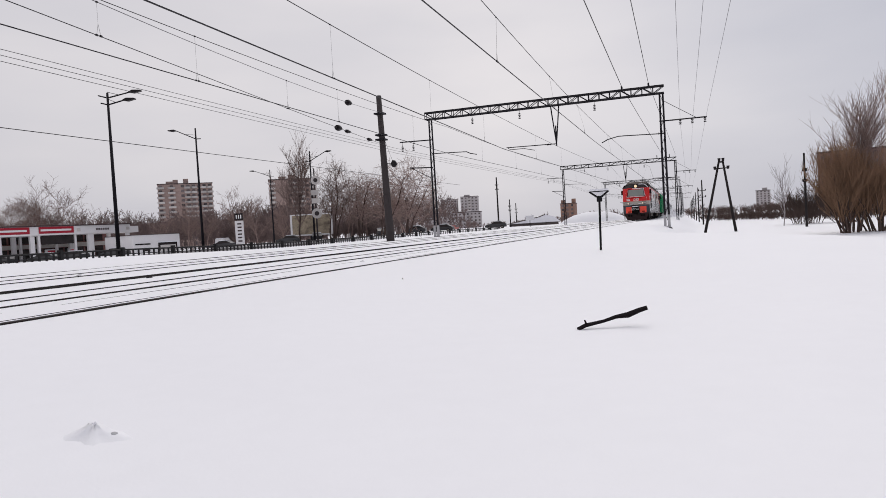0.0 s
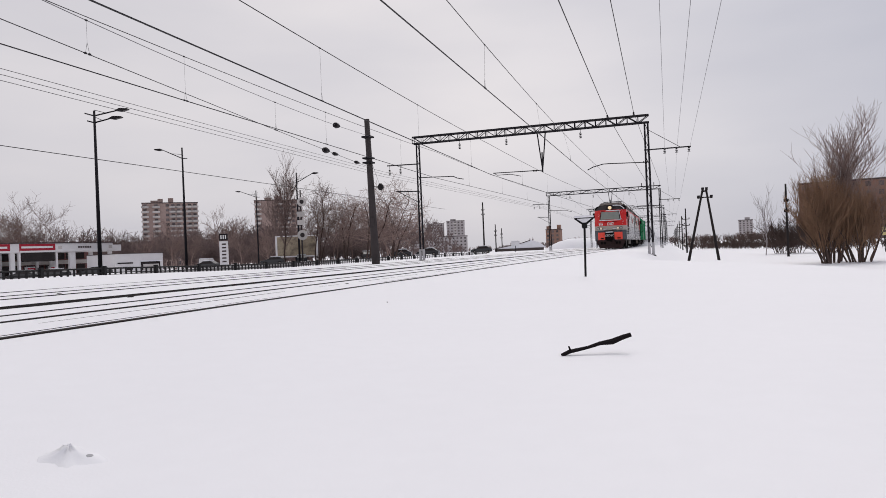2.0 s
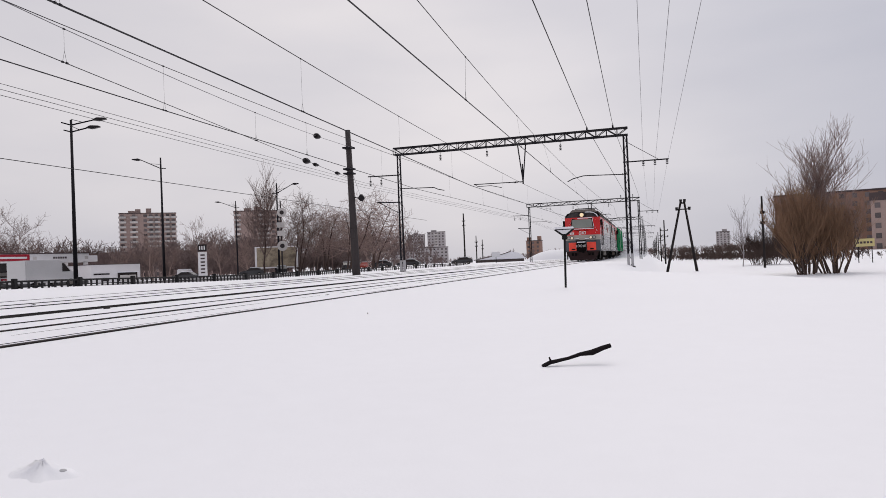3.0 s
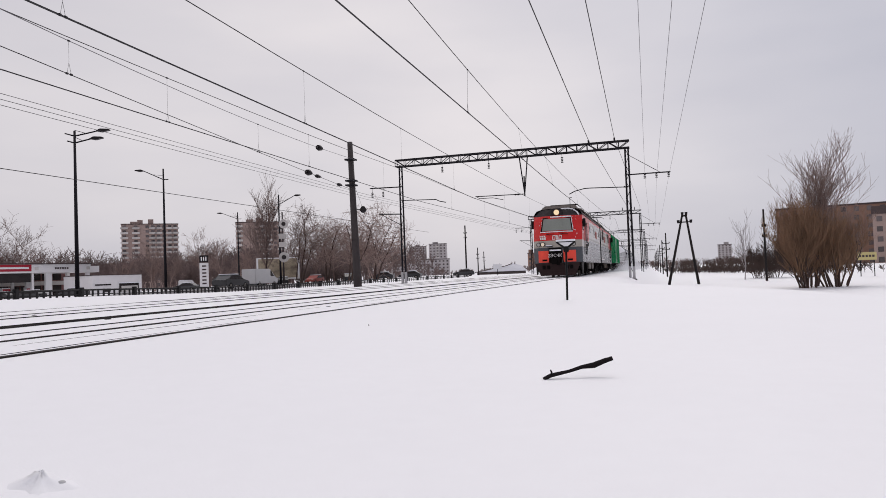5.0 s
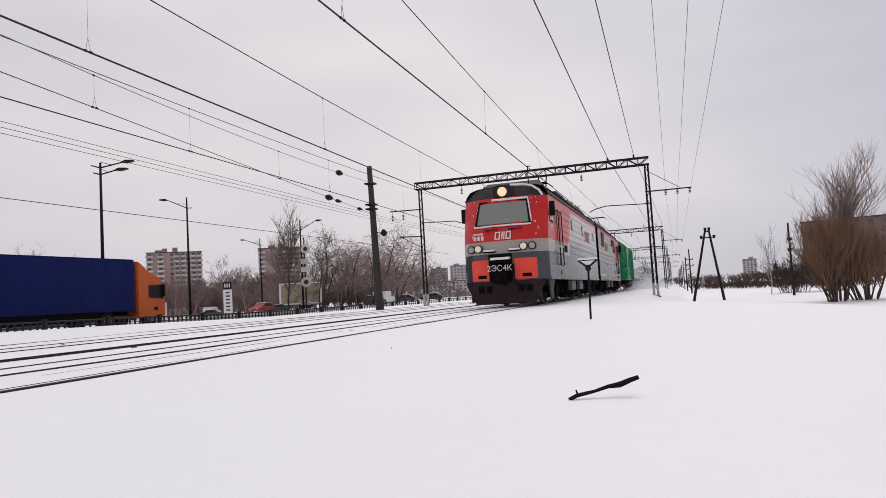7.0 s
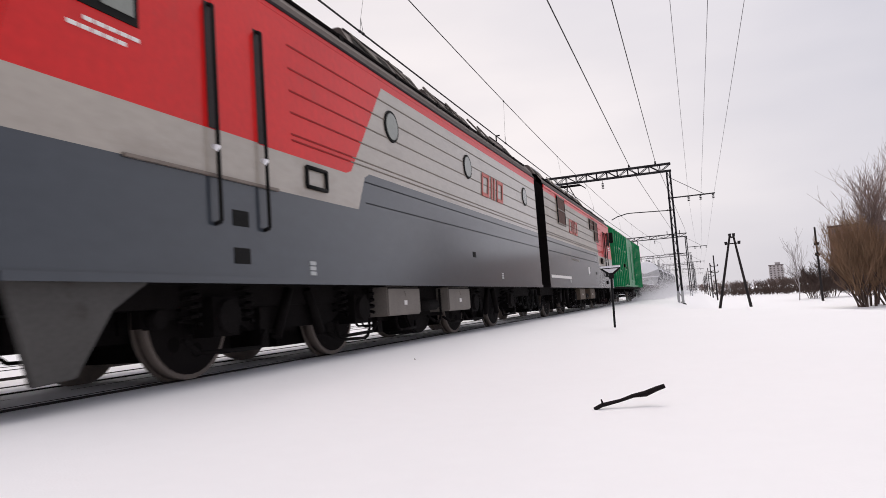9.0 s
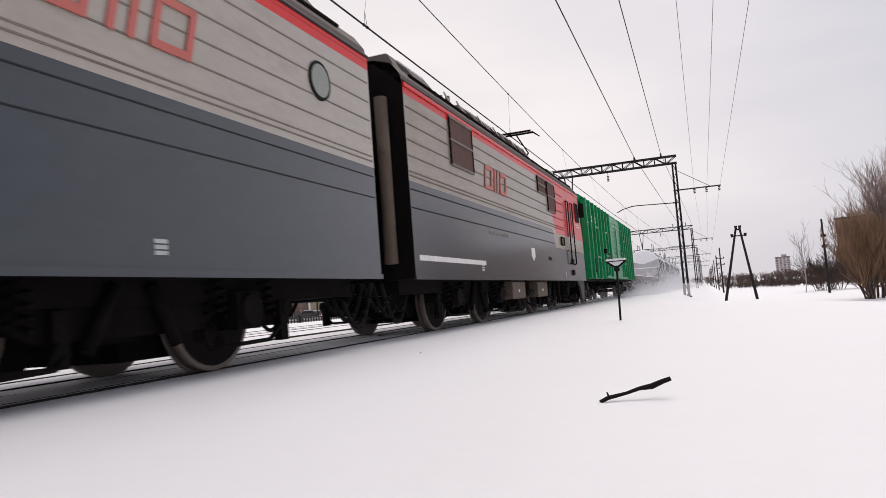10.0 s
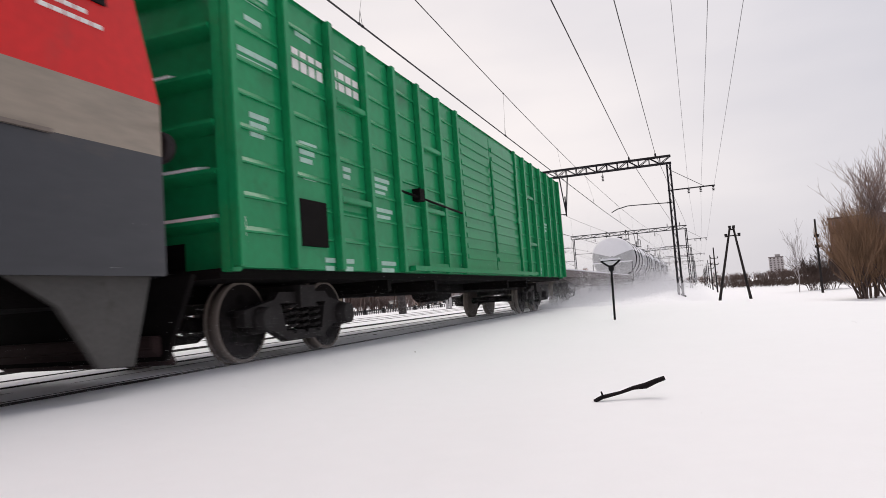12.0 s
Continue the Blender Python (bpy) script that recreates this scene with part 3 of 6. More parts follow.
snow_lump()
b = B()
bmesh.ops.create_icosphere(b, subdivisions=2, radius=0.015)
for v in b.verts:
    v.co *= 1 + 0.4 * noise.noise(v.co * 40)
    v.co.z *= 0.45
lone("ice_crust", b, TANK, "small dirty crust of ice beside the snow lump", "ice", pose(-2.10, 2.04, ground_z(-2.1, 2.04) + 0.015))
b = B()
for a, c in (((-3.47, 8.1, -0.2), (-3.44, 8.1, -0.06)), ((-3.44, 8.1, -0.06), (-3.41, 8.12, -0.13))):
    tube(b, a, c, 0.004, 0.003, 5)
lone("weed_stalk", b, BARK, "thin dry weed stalk standing in snow", "weed")
for k, (cx, cy) in enumerate(((-6.0, 12.2), (-5.9, 22.1), (-8.75, 9.5), (-12.35, 11.4))):
    b = B()
    bmesh.ops.create_icosphere(b, subdivisions=2, radius=0.09)
    for v in b.verts:
        v.co *= 1 + 0.35 * noise.noise(v.co * 9 + Vector((k, 0, 0)))
        v.co.z *= 0.7
    lone("ballast_stone", b, BALLAST, "dark lump of ballast stone on the snowy track", "stone", pose(cx, cy, -0.06), group="stones on the track")


# ---- the train ----
TRACK_X = -5.87
SPEED = 11.0


def front_y(t):
    """Where the train's leading end stands at t seconds: it gathers speed, then holds it."""
    ahead = max(0.0, 7.0 - t)
    return 5.3 - SPEED * (t - 8.8) - 0.261 * ahead ** 2


SPINNING = []          # (wheelset, place in its thing, radius)
ROLLING = []           # (thing, distance behind the leading end, turned)


def nose_y(x, z):
    """Shape of the cab front: raked windscreen, rounded corners."""
    y = -0.42
    y += 0.30 * max(0, z - 2.55) + 0.15 * max(0, z - 4.0)
    c = max(0, abs(x) - 0.75) / 0.85
    return y + (0.54 - 0.30 * max(0, z - 2.55) * 0.45) * c ** 1.8


def wheelset(parent, y, r, half=0.77):
    b = B()
    for s in (-1, 1):
        x = s * half
        tube(b, (x - 0.065, 0, 0), (x + 0.065, 0, 0), r, r, 36, True, 1)
        tube(b, (x - 0.09 * s, 0, 0), (x - 0.06 * s, 0, 0), r + 0.03, r + 0.03, 36, True, 1)
        tube(b, (x + 0.066 * s, 0, 0), (x + 0.072 * s, 0, 0), r * 0.92, r * 0.92, 32, True, 0)
        tube(b, (x, 0, 0), (x + 0.13 * s, 0, 0), r * 0.30, r * 0.26, 16, True, 0)
        for k in range(6):
            a = k * math.tau / 6
            tube(b, (x + 0.07 * s, r * 0.55 * math.cos(a), r * 0.55 * math.sin(a)), (x + 0.078 * s, r * 0.55 * math.cos(a), r * 0.55 * math.sin(a)), r * 0.13, r * 0.13, 10, True, 2)
    tube(b, (-half, 0, 0), (half, 0, 0), 0.09, 0.09, 12)
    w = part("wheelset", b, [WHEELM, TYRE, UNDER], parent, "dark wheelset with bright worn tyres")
    w.matrix_basis = pose(0, y, r)
    SPINNING.append((w, y, r))
    return w


def coil(b, x, y, z0, z1, r=0.1, turns=4):
    prev = None
    for k in range(turns * 8 + 1):
        a = k * math.tau / 8
        p = (x + r * math.cos(a), y + r * math.sin(a), z0 + (z1 - z0) * k / (turns * 8))
        if prev:
            tube(b, prev, p, 0.022, 0.022, 5, False)
        prev = p


def loco_bogie(parent, yc):
    b = B()
    for s in (-1, 1):
        x = s * 1.08
        slab(b, [(yc - 2.3, 0.62), (yc - 1.2, 0.62), (yc - 0.9, 0.45), (yc + 0.9, 0.45), (yc + 1.2, 0.62), (yc + 2.3, 0.62), (yc + 2.3, 0.82), (yc - 2.3, 0.82)], x - 0.07, x + 0.07)
        for w in (-1.5, 1.5):
            box(b, x - 0.02, x + 0.22 * s + 0.02, yc + w - 0.2, yc + w + 0.2, 0.42, 0.82)
            tube(b, (x, yc + w, 0.62), (x + 0.3 * s, yc + w, 0.62), 0.2, 0.17, 14)
            coil(b, x + 0.13 * s, yc + w - 0.42, 0.55, 0.92)
            coil(b, x + 0.13 * s, yc + w + 0.42, 0.55, 0.92)
            box(b, x + 0.1 * s - 0.05, x + 0.1 * s + 0.05, yc + w + 0.7, yc + w + 0.85, 0.25, 0.7)
        tube(b, (x + 0.15 * s, yc - 0.5, 0.35), (x + 0.15 * s, yc - 0.2, 0.9), 0.06, 0.06, 8)
        tube(b, (x + 0.15 * s, yc + 0.5, 0.35), (x + 0.15 * s, yc + 0.2, 0.9), 0.06, 0.06, 8)
        pipe(b, [(x + 0.2 * s, yc - 2.1, 0.42), (x + 0.2 * s, yc - 1.9, 0.28), (x + 0.2 * s, yc - 0.9, 0.26), (x + 0.2 * s, yc - 0.8, 0.45)], 0.025)
        pipe(b, [(x + 0.2 * s, yc + 2.1, 0.42), (x + 0.2 * s, yc + 1.9, 0.28), (x + 0.2 * s, yc + 0.9, 0.26), (x + 0.2 * s, yc + 0.8, 0.45)], 0.025)
    box(b, -1.0, 1.0, yc - 0.3, yc + 0.3, 0.4, 0.85)
    box(b, -0.66, 0.66, yc - 2.25, yc + 2.25, 0.5, 0.9)
    for w in (-1.0, 1.0):
        box(b, -0.62, 0.62, yc + w - 0.6, yc + w + 0.45, 0.2, 0.6)
    for w in (-1.5, 1.5):
        tube(b, (-0.6, yc + w + 0.65, 0.62), (0.6, yc + w + 0.65, 0.62), 0.33, 0.33, 14)
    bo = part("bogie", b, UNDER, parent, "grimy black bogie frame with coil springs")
    for w in (-1.5, 1.5):
        wheelset(parent, yc + w, 0.62)
    return bo


def logo(b, x, y0, w, h, z, sgn):
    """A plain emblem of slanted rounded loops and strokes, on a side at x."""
    def stroke(pts, t=0.17):
        q = [Vector((u * w / h, v)) for u, v in pts]
        for k, (a, c) in enumerate(zip(q, q[1:])):
            d = (c - a).normalized()
            n = Vector((-d.y, d.x)) * t / 2
            a, c = a - d * t * 0.4, c + d * t * 0.4
            corners = [a + n, c + n, c - n, a - n]
            slab(b, [(y0 + (p.x * h if sgn > 0 else w - p.x * h), z + p.y * h) for p in corners], x - 0.004 * sgn, x + (0.005 + 0.0025 * k) * sgn)
    stroke([(0.02, 0.02), (0.08, 0.95), (0.33, 0.95), (0.27, 0.02), (0.02, 0.02)])
    stroke([(0.42, 0.0), (0.48, 0.97)])
    stroke([(0.54, 0.0), (0.60, 0.97)])
    stroke([(0.68, 0.02), (0.74, 0.95), (0.98, 0.95), (0.92, 0.02), (0.68, 0.02)])
    return b


def locomotive_section(label, leading, near):
    """One half of the locomotive, cab end at y = 0 facing -y. near: the side (+1 or -1) that carries the louvres or portholes told by leading."""
    t = thing("locomotive", label, "locomotive", group="coupled locomotive halves")
    L, hw = 16.75, 1.6
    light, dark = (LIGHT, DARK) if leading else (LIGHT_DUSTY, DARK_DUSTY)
    b = B()
    # sides in their three paints
    for s in (-1, 1):
        x = s * hw
        def face(pts, m):
            f = b.faces.new([b.verts.new((x, y, z)) for y, z in pts])
            f.material_index = m
        face([(0.1, 0.95), (L, 0.95), (L, 2.52), (5.75, 2.52), (5.6, 2.45), (5.35, 1.97), (0.1, 1.97)], 2)
        face([(0.1, 1.97), (5.35, 1.97), (5.6, 2.45), (5.75, 2.52), (L, 2.52), (L, 3.95), (6.35, 3.95), (5.2, 2.48), (5.05, 2.43), (0.1, 2.43)], 1)
        ys = 0.55
        face([(0.1, 2.43), (5.05, 2.43), (5.2, 2.48), (6.35, 3.95), (ys, 3.95), (0.27, 3.0)], 0)
        face([(ys, 3.95), (L, 3.95), (L, 4.08), (ys + 0.03, 4.08)], 0)
    # roof, rounded
    prof = [(hw, 4.08), (1.565, 4.28), (1.42, 4.48), (1.12, 4.58), (0.6, 4.62), (0, 4.63), (-0.6, 4.62), (-1.12, 4.58), (-1.42, 4.48), (-1.565, 4.28), (-hw, 4.08)]
    rows = []
    for y in (0.58, 1.4, 6, 12, L):
        rows.append([b.verts.new((x, y + (0.35 * (z - 4.08) if y < 0.7 else 0), z)) for x, z in prof])
    for a, c in zip(rows, rows[1:]):
        for k in range(len(prof) - 1):
            b.faces.new((a[k], a[k + 1], c[k + 1], c[k])).material_index = 5 if k in (0, 1, 8, 9) and a is not rows[0] else 3
    # cab front
    zs = [0.95, 1.4, 1.97, 2.43, 2.7, 3.0, 3.35, 3.7, 3.97, 4.08]
    xs = [-1.6, -1.5, -1.38, -1.25, -1.12, -0.6, 0, 0.6, 1.12, 1.25, 1.38, 1.5, 1.6]
    def wide(x, z):
        return x * (1 - 0.19 * max(0, z - 2.5) / 1.5)
    grid = []
    for z in zs:
        row = []
        for x in xs:
            y = nose_y(x, z)
            if abs(x) == 1.6:
                y = 0.1 if z <= 2.5 else 0.1 + 0.45 * (z - 2.43) / 1.54
                row.append(b.verts.new((x, y, z)))
            else:
                row.append(b.verts.new((wide(x, z), y, z)))
        grid.append(row)
    for j in range(len(zs) - 1):
        zc = (zs[j] + zs[j + 1]) / 2
        m = 2 if zc < 1.97 else 1 if zc < 2.43 else 0
        for i in range(len(xs) - 1):
            f = b.faces.new((grid[j][i], grid[j][i + 1], grid[j + 1][i + 1], grid[j + 1][i]))
            f.material_index, f.smooth = m, True
    # sloping brow above the windscreen
    brow = [b.verts.new((x * 0.72, 0.42 + 0.25 * abs(x) / 1.6, 4.52 + 0.05 * (1 - (abs(x) / 1.6) ** 2))) for x in xs]
    for i in range(len(xs) - 1):
        b.faces.new((grid[-1][i], grid[-1][i + 1], brow[i + 1], brow[i])).material_index = 3
    # back wall and floor
    b.faces.new([b.verts.new(p) for p in ((-hw, L, 0.95), (hw, L, 0.95), (hw, L, 4.08), (1.12, L, 4.52), (0, L, 4.62), (-1.12, L, 4.52), (-hw, L, 4.08))]).material_index = 4
    b.faces.new([b.verts.new(p) for p in ((-hw, 0, 0.95), (hw, 0, 0.95), (hw, L, 0.95), (-hw, L, 0.95))]).material_index = 4
    bmesh.ops.remove_doubles(b, verts=b.verts[:], dist=0.03)
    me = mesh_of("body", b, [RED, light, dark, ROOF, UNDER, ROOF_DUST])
    body = new("body", me)
    body.parent = t
    body["label"] = "red, pale grey and slate painted body shell"
    # pressed ribs along the sides, their shade lines put into darker strip colours
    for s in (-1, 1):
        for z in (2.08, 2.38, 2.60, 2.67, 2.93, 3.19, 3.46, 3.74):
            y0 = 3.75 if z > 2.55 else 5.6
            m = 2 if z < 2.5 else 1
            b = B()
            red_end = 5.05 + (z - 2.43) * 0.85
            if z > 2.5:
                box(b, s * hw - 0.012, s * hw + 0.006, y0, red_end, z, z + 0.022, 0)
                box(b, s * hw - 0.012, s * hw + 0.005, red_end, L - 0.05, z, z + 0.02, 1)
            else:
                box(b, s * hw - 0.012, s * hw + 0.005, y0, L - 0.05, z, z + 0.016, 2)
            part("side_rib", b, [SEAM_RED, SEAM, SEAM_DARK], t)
        b = B()
        box(b, s * hw - 0.01, s * hw + 0.03, 0.12, L, 0.93, 1.0)
        part("sill", b, dark, t)
        b = B()
        tube(b, (s * (hw + 0.005), 0.62, 4.15), (s * (hw + 0.005), L, 4.15), 0.024, 0.024, 6)
        part("rain_gutter", b, ROOF, t)
        part("roof_stripe", box(B(), s * hw - 0.03, s * hw + 0.004, 0.62, L, 4.07, 4.135), RED, t)
    # windscreen
    def on_front(x, z, d=0.012):
        return (wide(x, z), nose_y(x, z) - d, z)
    b = B()
    cols = [-1.05, -0.5, 0, 0.5, 1.05]
    g = [[b.verts.new(on_front(x, z, 0.02)) for x in cols] for z in (3.08, 3.5, 3.88)]
    for j in range(2):
        for i in range(4):
            b.faces.new((g[j][i], g[j][i + 1], g[j + 1][i + 1], g[j + 1][i]))
    ws = part("windscreen", b, GLASS, t, "wide raked windscreen, frosted at its edges")
    b = B()
    loop = [on_front(x, z, 0.03) for x, z in ((-1.1, 3.03), (1.1, 3.03), (1.1, 3.93), (-1.1, 3.93), (-1.1, 3.03))]
    pipe(b, loop, 0.035)
    part("windscreen_frame", b, RUBBER, ws)
    b = B()
    pipe(b, [on_front(x, 3.0, 0.05) for x in (-1.15, -0.4, 0.4, 1.12)], 0.035)
    pipe(b, [on_front(x, 4.0, 0.03) for x in (-0.5, 0.4, 1.15)], 0.045)
    pipe(b, [on_front(1.15, z, 0.03) for z in (3.1, 3.5, 4.0)], 0.03)
    part("frozen_snow", b, SNOW_CAP, t, "rim of frozen snow round the windscreen")
    # ice and snow caught on the cab
    rnd = random.Random(5)
    for s in (-1, 1):
        b = B()
        for k in range(14):
            z = rnd.uniform(2.6, 4.05)
            x = s * (1.16 + rnd.random() ** 2 * 0.34)
            p = Vector(on_front(x, z, 0.0))
            r = rnd.uniform(0.004, 0.016)
            tube(b, p + Vector((r * rnd.uniform(-2, 2), -0.01, -r * rnd.uniform(3, 12))), p + Vector((0, -0.012, r)), r * 0.3, r, 6)
        tagged(part("frozen_snow", b, SNOW_CAP, t, "clots of snow frozen to the cab corner"), kind="stuff")
    b = B()
    pipe(b, [(0.30, 0.10, 4.54), (0.75, 0.40, 4.55), (1.02, 0.52, 4.50), (1.28, 0.50, 4.32), (1.42, 0.44, 4.10)], 0.045)
    part("frozen_snow", b, SNOW_CAP, t, "ridge of snow along the roof edge of the cab")
    # headlight in its housing
    b = B()
    box(b, -0.34, 0.34, 0.02, 0.7, 4.06, 4.56)
    part("headlight_housing", b, ROOF, t, bevel=0.06)
    b = B()
    tube(b, (0, 0.02, 4.30), (0, -0.02, 4.30), 0.18, 0.15, 20)
    part("headlight", b, LAMP_ON if leading else LENS, t, "round warm headlight" if leading else "round unlit headlight")
    # marker lamps
    for x in (-0.92, 0.78):
        for dx, m in ((0, LAMP_DIM), (-0.3 if x < 0 else 0.3, LENS)):
            p = Vector(on_front(x + dx, 2.18, 0))
            b = B()
            tube(b, p, p + Vector((0, -0.12, 0)), 0.15, 0.15, 16, True, 0)
            tube(b, p + Vector((0, -0.12, 0)), p + Vector((0, -0.14, 0)), 0.12, 0.10, 16, True, 1)
            part("marker_lamp", b, [ROOF, m if leading else LENS], t, "round lamp in a dark rim")
    # steps with snow, handrail under the screen
    for x in (-0.5, 0.45):
        b = B()
        p = Vector(on_front(x, 2.1, 0))
        box(b, x - 0.22, x + 0.22, p.y - 0.18, p.y, 2.02, 2.06)
        box(b, x - 0.2, x + 0.2, p.y - 0.17, p.y - 0.01, 2.06, 2.12, 1)
        part("front_step", b, [UNDER, SNOW_CAP], t, "step heaped with snow")
        b = B()
        p = Vector(on_front(x, 2.85, 0))
        pipe(b, [p, p + Vector((-0.2, -0.1, 0)), p + Vector((0.25, -0.1, 0)), p + Vector((0.3, 0, 0))], 0.02)
        part("wiper_mount", b, RUBBER, t)
    # orange squares and coupler bay
    for x in (-0.86, 0.80):
        b = B()
        outline = [(x - 0.40 + 0.1 * k, nose_y(x - 0.40 + 0.1 * k, 1.4)) for k in range(9)]
        rings = [[b.verts.new((px, py - d, z)) for px, py in outline] for d, z in ((0.0, 1.0), (0.035, 1.0), (0.035, 1.76), (0.0, 1.76))]
        for lo, hi in zip(rings, rings[1:] + rings[:1]):
            for k in range(8):
                b.faces.new((lo[k], lo[k + 1], hi[k + 1], hi[k]))
        for k in (0, 8):
            b.faces.new([r[k] for r in rings])
        panel = part("orange_panel", b, ORANGE, t, "bright orange square panel")
        part("panel_slot", box(B(), x - 0.12, x + 0.2, nose_y(x, 1.4) - 0.05, nose_y(x, 1.4), 1.08, 1.2), UNDER, panel)
    # raised black plate whose colour carries the shade of the coupler bay
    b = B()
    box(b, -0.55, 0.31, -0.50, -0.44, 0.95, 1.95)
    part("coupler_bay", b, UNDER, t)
    b = B()
    box(b, -0.22, 0.16, -1.0, -0.42, 0.9, 1.2)
    slab(b, [(-1.0, 0.85), (-1.12, 0.9), (-1.15, 1.18), (-1.0, 1.24)], -0.3, 0.05)
    tube(b, (0.1, -0.95, 0.8), (0.1, -0.95, 1.3), 0.12, 0.12, 8)
    part("coupler", b, UNDER, t, "automatic coupler", bevel=0.02)
    b = B()
    pipe(b, [(0.36, -0.5, 1.55), (0.38, -0.62, 1.2), (0.45, -0.66, 0.85), (0.62, -0.6, 0.72), (0.85, -0.5, 0.74)], 0.03, 8)
    part("brake_hose", b, RUBBER, t)
    b = B()
    box(b, -0.5, 0.3, -0.62, -0.44, 1.62, 1.72)
    box(b, -0.48, 0.28, -0.61, -0.45, 1.72, 1.84, 1)
    part("coupler_shelf", b, [UNDER, SNOW_CAP], t, "shelf over the coupler carrying snow", bevel=0.015)
    # plough and skirt
    b = B()
    slab(b, [(-0.38, 0.42), (-0.40, 0.34), (-0.54, 0.14), (-0.48, 0.12), (-0.2, 0.3), (-0.2, 0.42)], -1.12, 1.12)
    part("snow_plough", b, PLOW, t, "dark red snow plough caked with snow", bevel=0.015)
    b = B()
    prism(b, [(-1.5, 0.96), (1.5, 0.96), (1.15, 0.18), (-1.15, 0.18)], -0.40, -0.32)
    # the trailing half's apron gets a blacker colour in place of shade
    part("front_apron", b, PLOW if leading else UNDER, t, "grimy tapered apron below the cab, shade-darkened if trailing", bevel=0.01)
    # openings drawn as raised dark plates, their inner shade given as colour
    for x in (-0.9, -0.6, 0.6, 0.9):
        part("plough_opening", box(B(), x - 0.1, x + 0.1, -0.43, -0.39, 0.55, 0.8), UNDER, t)
    for s in (-1, 1):
        b = B()
        slab(b, [(0.2, 0.95), (1.55, 0.95), (1.12, 0.72), (0.78, 0.22), (0.42, 0.2)], s * 1.5 - 0.03, s * 1.5 + 0.03)
        part("cab_skirt", b, SKIRT, t, bevel=0.01)
    # cab side windows, doors, steps
    for s in (-1, 1):
        b = B()
        slab(b, [(0.66, 3.1), (1.42, 3.1), (1.42, 3.8), (0.8, 3.8)], s * hw - 0.02, s * hw + 0.012)
        win = part("side_window", b, RUBBER, t, "cab side window in a black frame")
        b = B()
        slab(b, [(1.02, 3.17), (1.36, 3.17), (1.36, 3.73), (1.02, 3.73)], s * hw, s * hw + 0.02)
        slab(b, [(0.74, 3.17), (0.96, 3.17), (0.96, 3.73), (0.84, 3.73)], s * hw, s * hw + 0.018)
        part("pane", b, GLASS, win)
        b = B()
        for z, y in ((2.97, 0.85), (2.89, 0.7)):
            for k in range(5):
                box(b, s * hw, s * (hw + 0.008), y + k * 0.12, y + 0.1 + k * 0.12, z, z + 0.035)
        part("window_lettering", b, WHITE_PAINT, t)
        b = B()
        box(b, s * (hw + 0.02), s * (hw + 0.22), 0.62, 0.72, 3.3, 3.85)
        part("mirror", b, RUBBER, t, bevel=0.02)
        door = B()
        box(door, s * hw - 0.01, s * hw + 0.008, 2.38, 3.07, 2.44, 3.75, 0)
        box(door, s * hw - 0.01, s * hw + 0.008, 2.38, 3.07, 1.98, 2.44, 1)
        d = part("cab_door", door, [RED, LIGHT], t)
        for y in (2.33, 3.12):
            h = B()
            pipe(h, [(s * hw, y, 3.68), (s * (hw + 0.07), y, 3.65), (s * (hw + 0.07), y, 1.52), (s * hw, y, 1.5)], 0.022)
            # dark strip behind the rail, painted for the shade of its recess
            box(h, s * hw - 0.02, s * (hw + 0.012), y - 0.05, y + 0.05, 2.44, 3.7, 1)
            part("handrail", h, [RUBBER, ROOF], t)
            h = B()
            tube(h, (s * (hw + 0.03), y - 0.03, 2.25), (s * (hw + 0.09), y - 0.03, 2.22), 0.02, 0.035, 8)
            part("frozen_snow", h, SNOW_CAP, t)
        # footholds as flush black plates, the shade inside put into the colour
        for z in (1.2, 1.58):
            h = B()
            box(h, s * hw - 0.05, s * (hw + 0.006), 2.58, 2.86, z - 0.08, z + 0.10)
            part("foot_recess", h, RUBBER, t, bevel=0.01)
        h = B()
        box(h, s * hw, s * (hw + 0.03), 1.2, 3.4, 1.955, 1.985)
        part("step_rail", h, TYRE, t)
        h = B()
        pipe(h, [(s * (hw + 0.02), 4.02, 2.1), (s * (hw + 0.02), 4.48, 2.1), (s * (hw + 0.02), 4.48, 2.34), (s * (hw + 0.02), 4.02, 2.34), (s * (hw + 0.02), 4.02, 2.1)], 0.025)
        part("vent_frame", h, RUBBER, t)
        h = B()
        for z in (1.04, 1.10, 1.16):
            box(h, s * hw, s * (hw + 0.008), 4.0, 4.13, z, z + 0.045)
        part("warning_plate", h, PLATE, t)
        h = B()
        ya = 10.35 if leading else 6.2
        box(h, s * hw, s * (hw + 0.006), ya, ya + (0.2 if leading else 0.42), 1.53, 1.64)
        part("vent_slot", h, RUBBER, t)
    # portholes one side, louvres the other
    s = near
    for y in (6.63, 10.4, 15.35):
        h = B()
        tube(h, (s * (hw - 0.03), y, 3.41), (s * (hw + 0.02), y, 3.41), 0.26, 0.25, 24)
        tube(h, (s * (hw + 0.02), y, 3.41), (s * (hw + 0.024), y, 3.41), 0.21, 0.21, 24, True, 1)
        part("porthole", h, [RUBBER, GLASS], t, "round porthole with dark rim")
    for y0, y1, z0, z1 in ((13.35, 14.65, 3.12, 4.04), (6.35, 7.35, 3.5, 3.96), (5.05, 6.1, 3.06, 3.96)):
        h = B()
        box(h, -s * hw - 0.02, -s * hw + 0.02, y0, y1, z0, z1)
        lv = part("louvre", h, LOUVRE, t, "brown ventilation louvre")
        for z in (z0 - 0.02, (z0 + z1) / 2, z1 - 0.02):
            h = B()
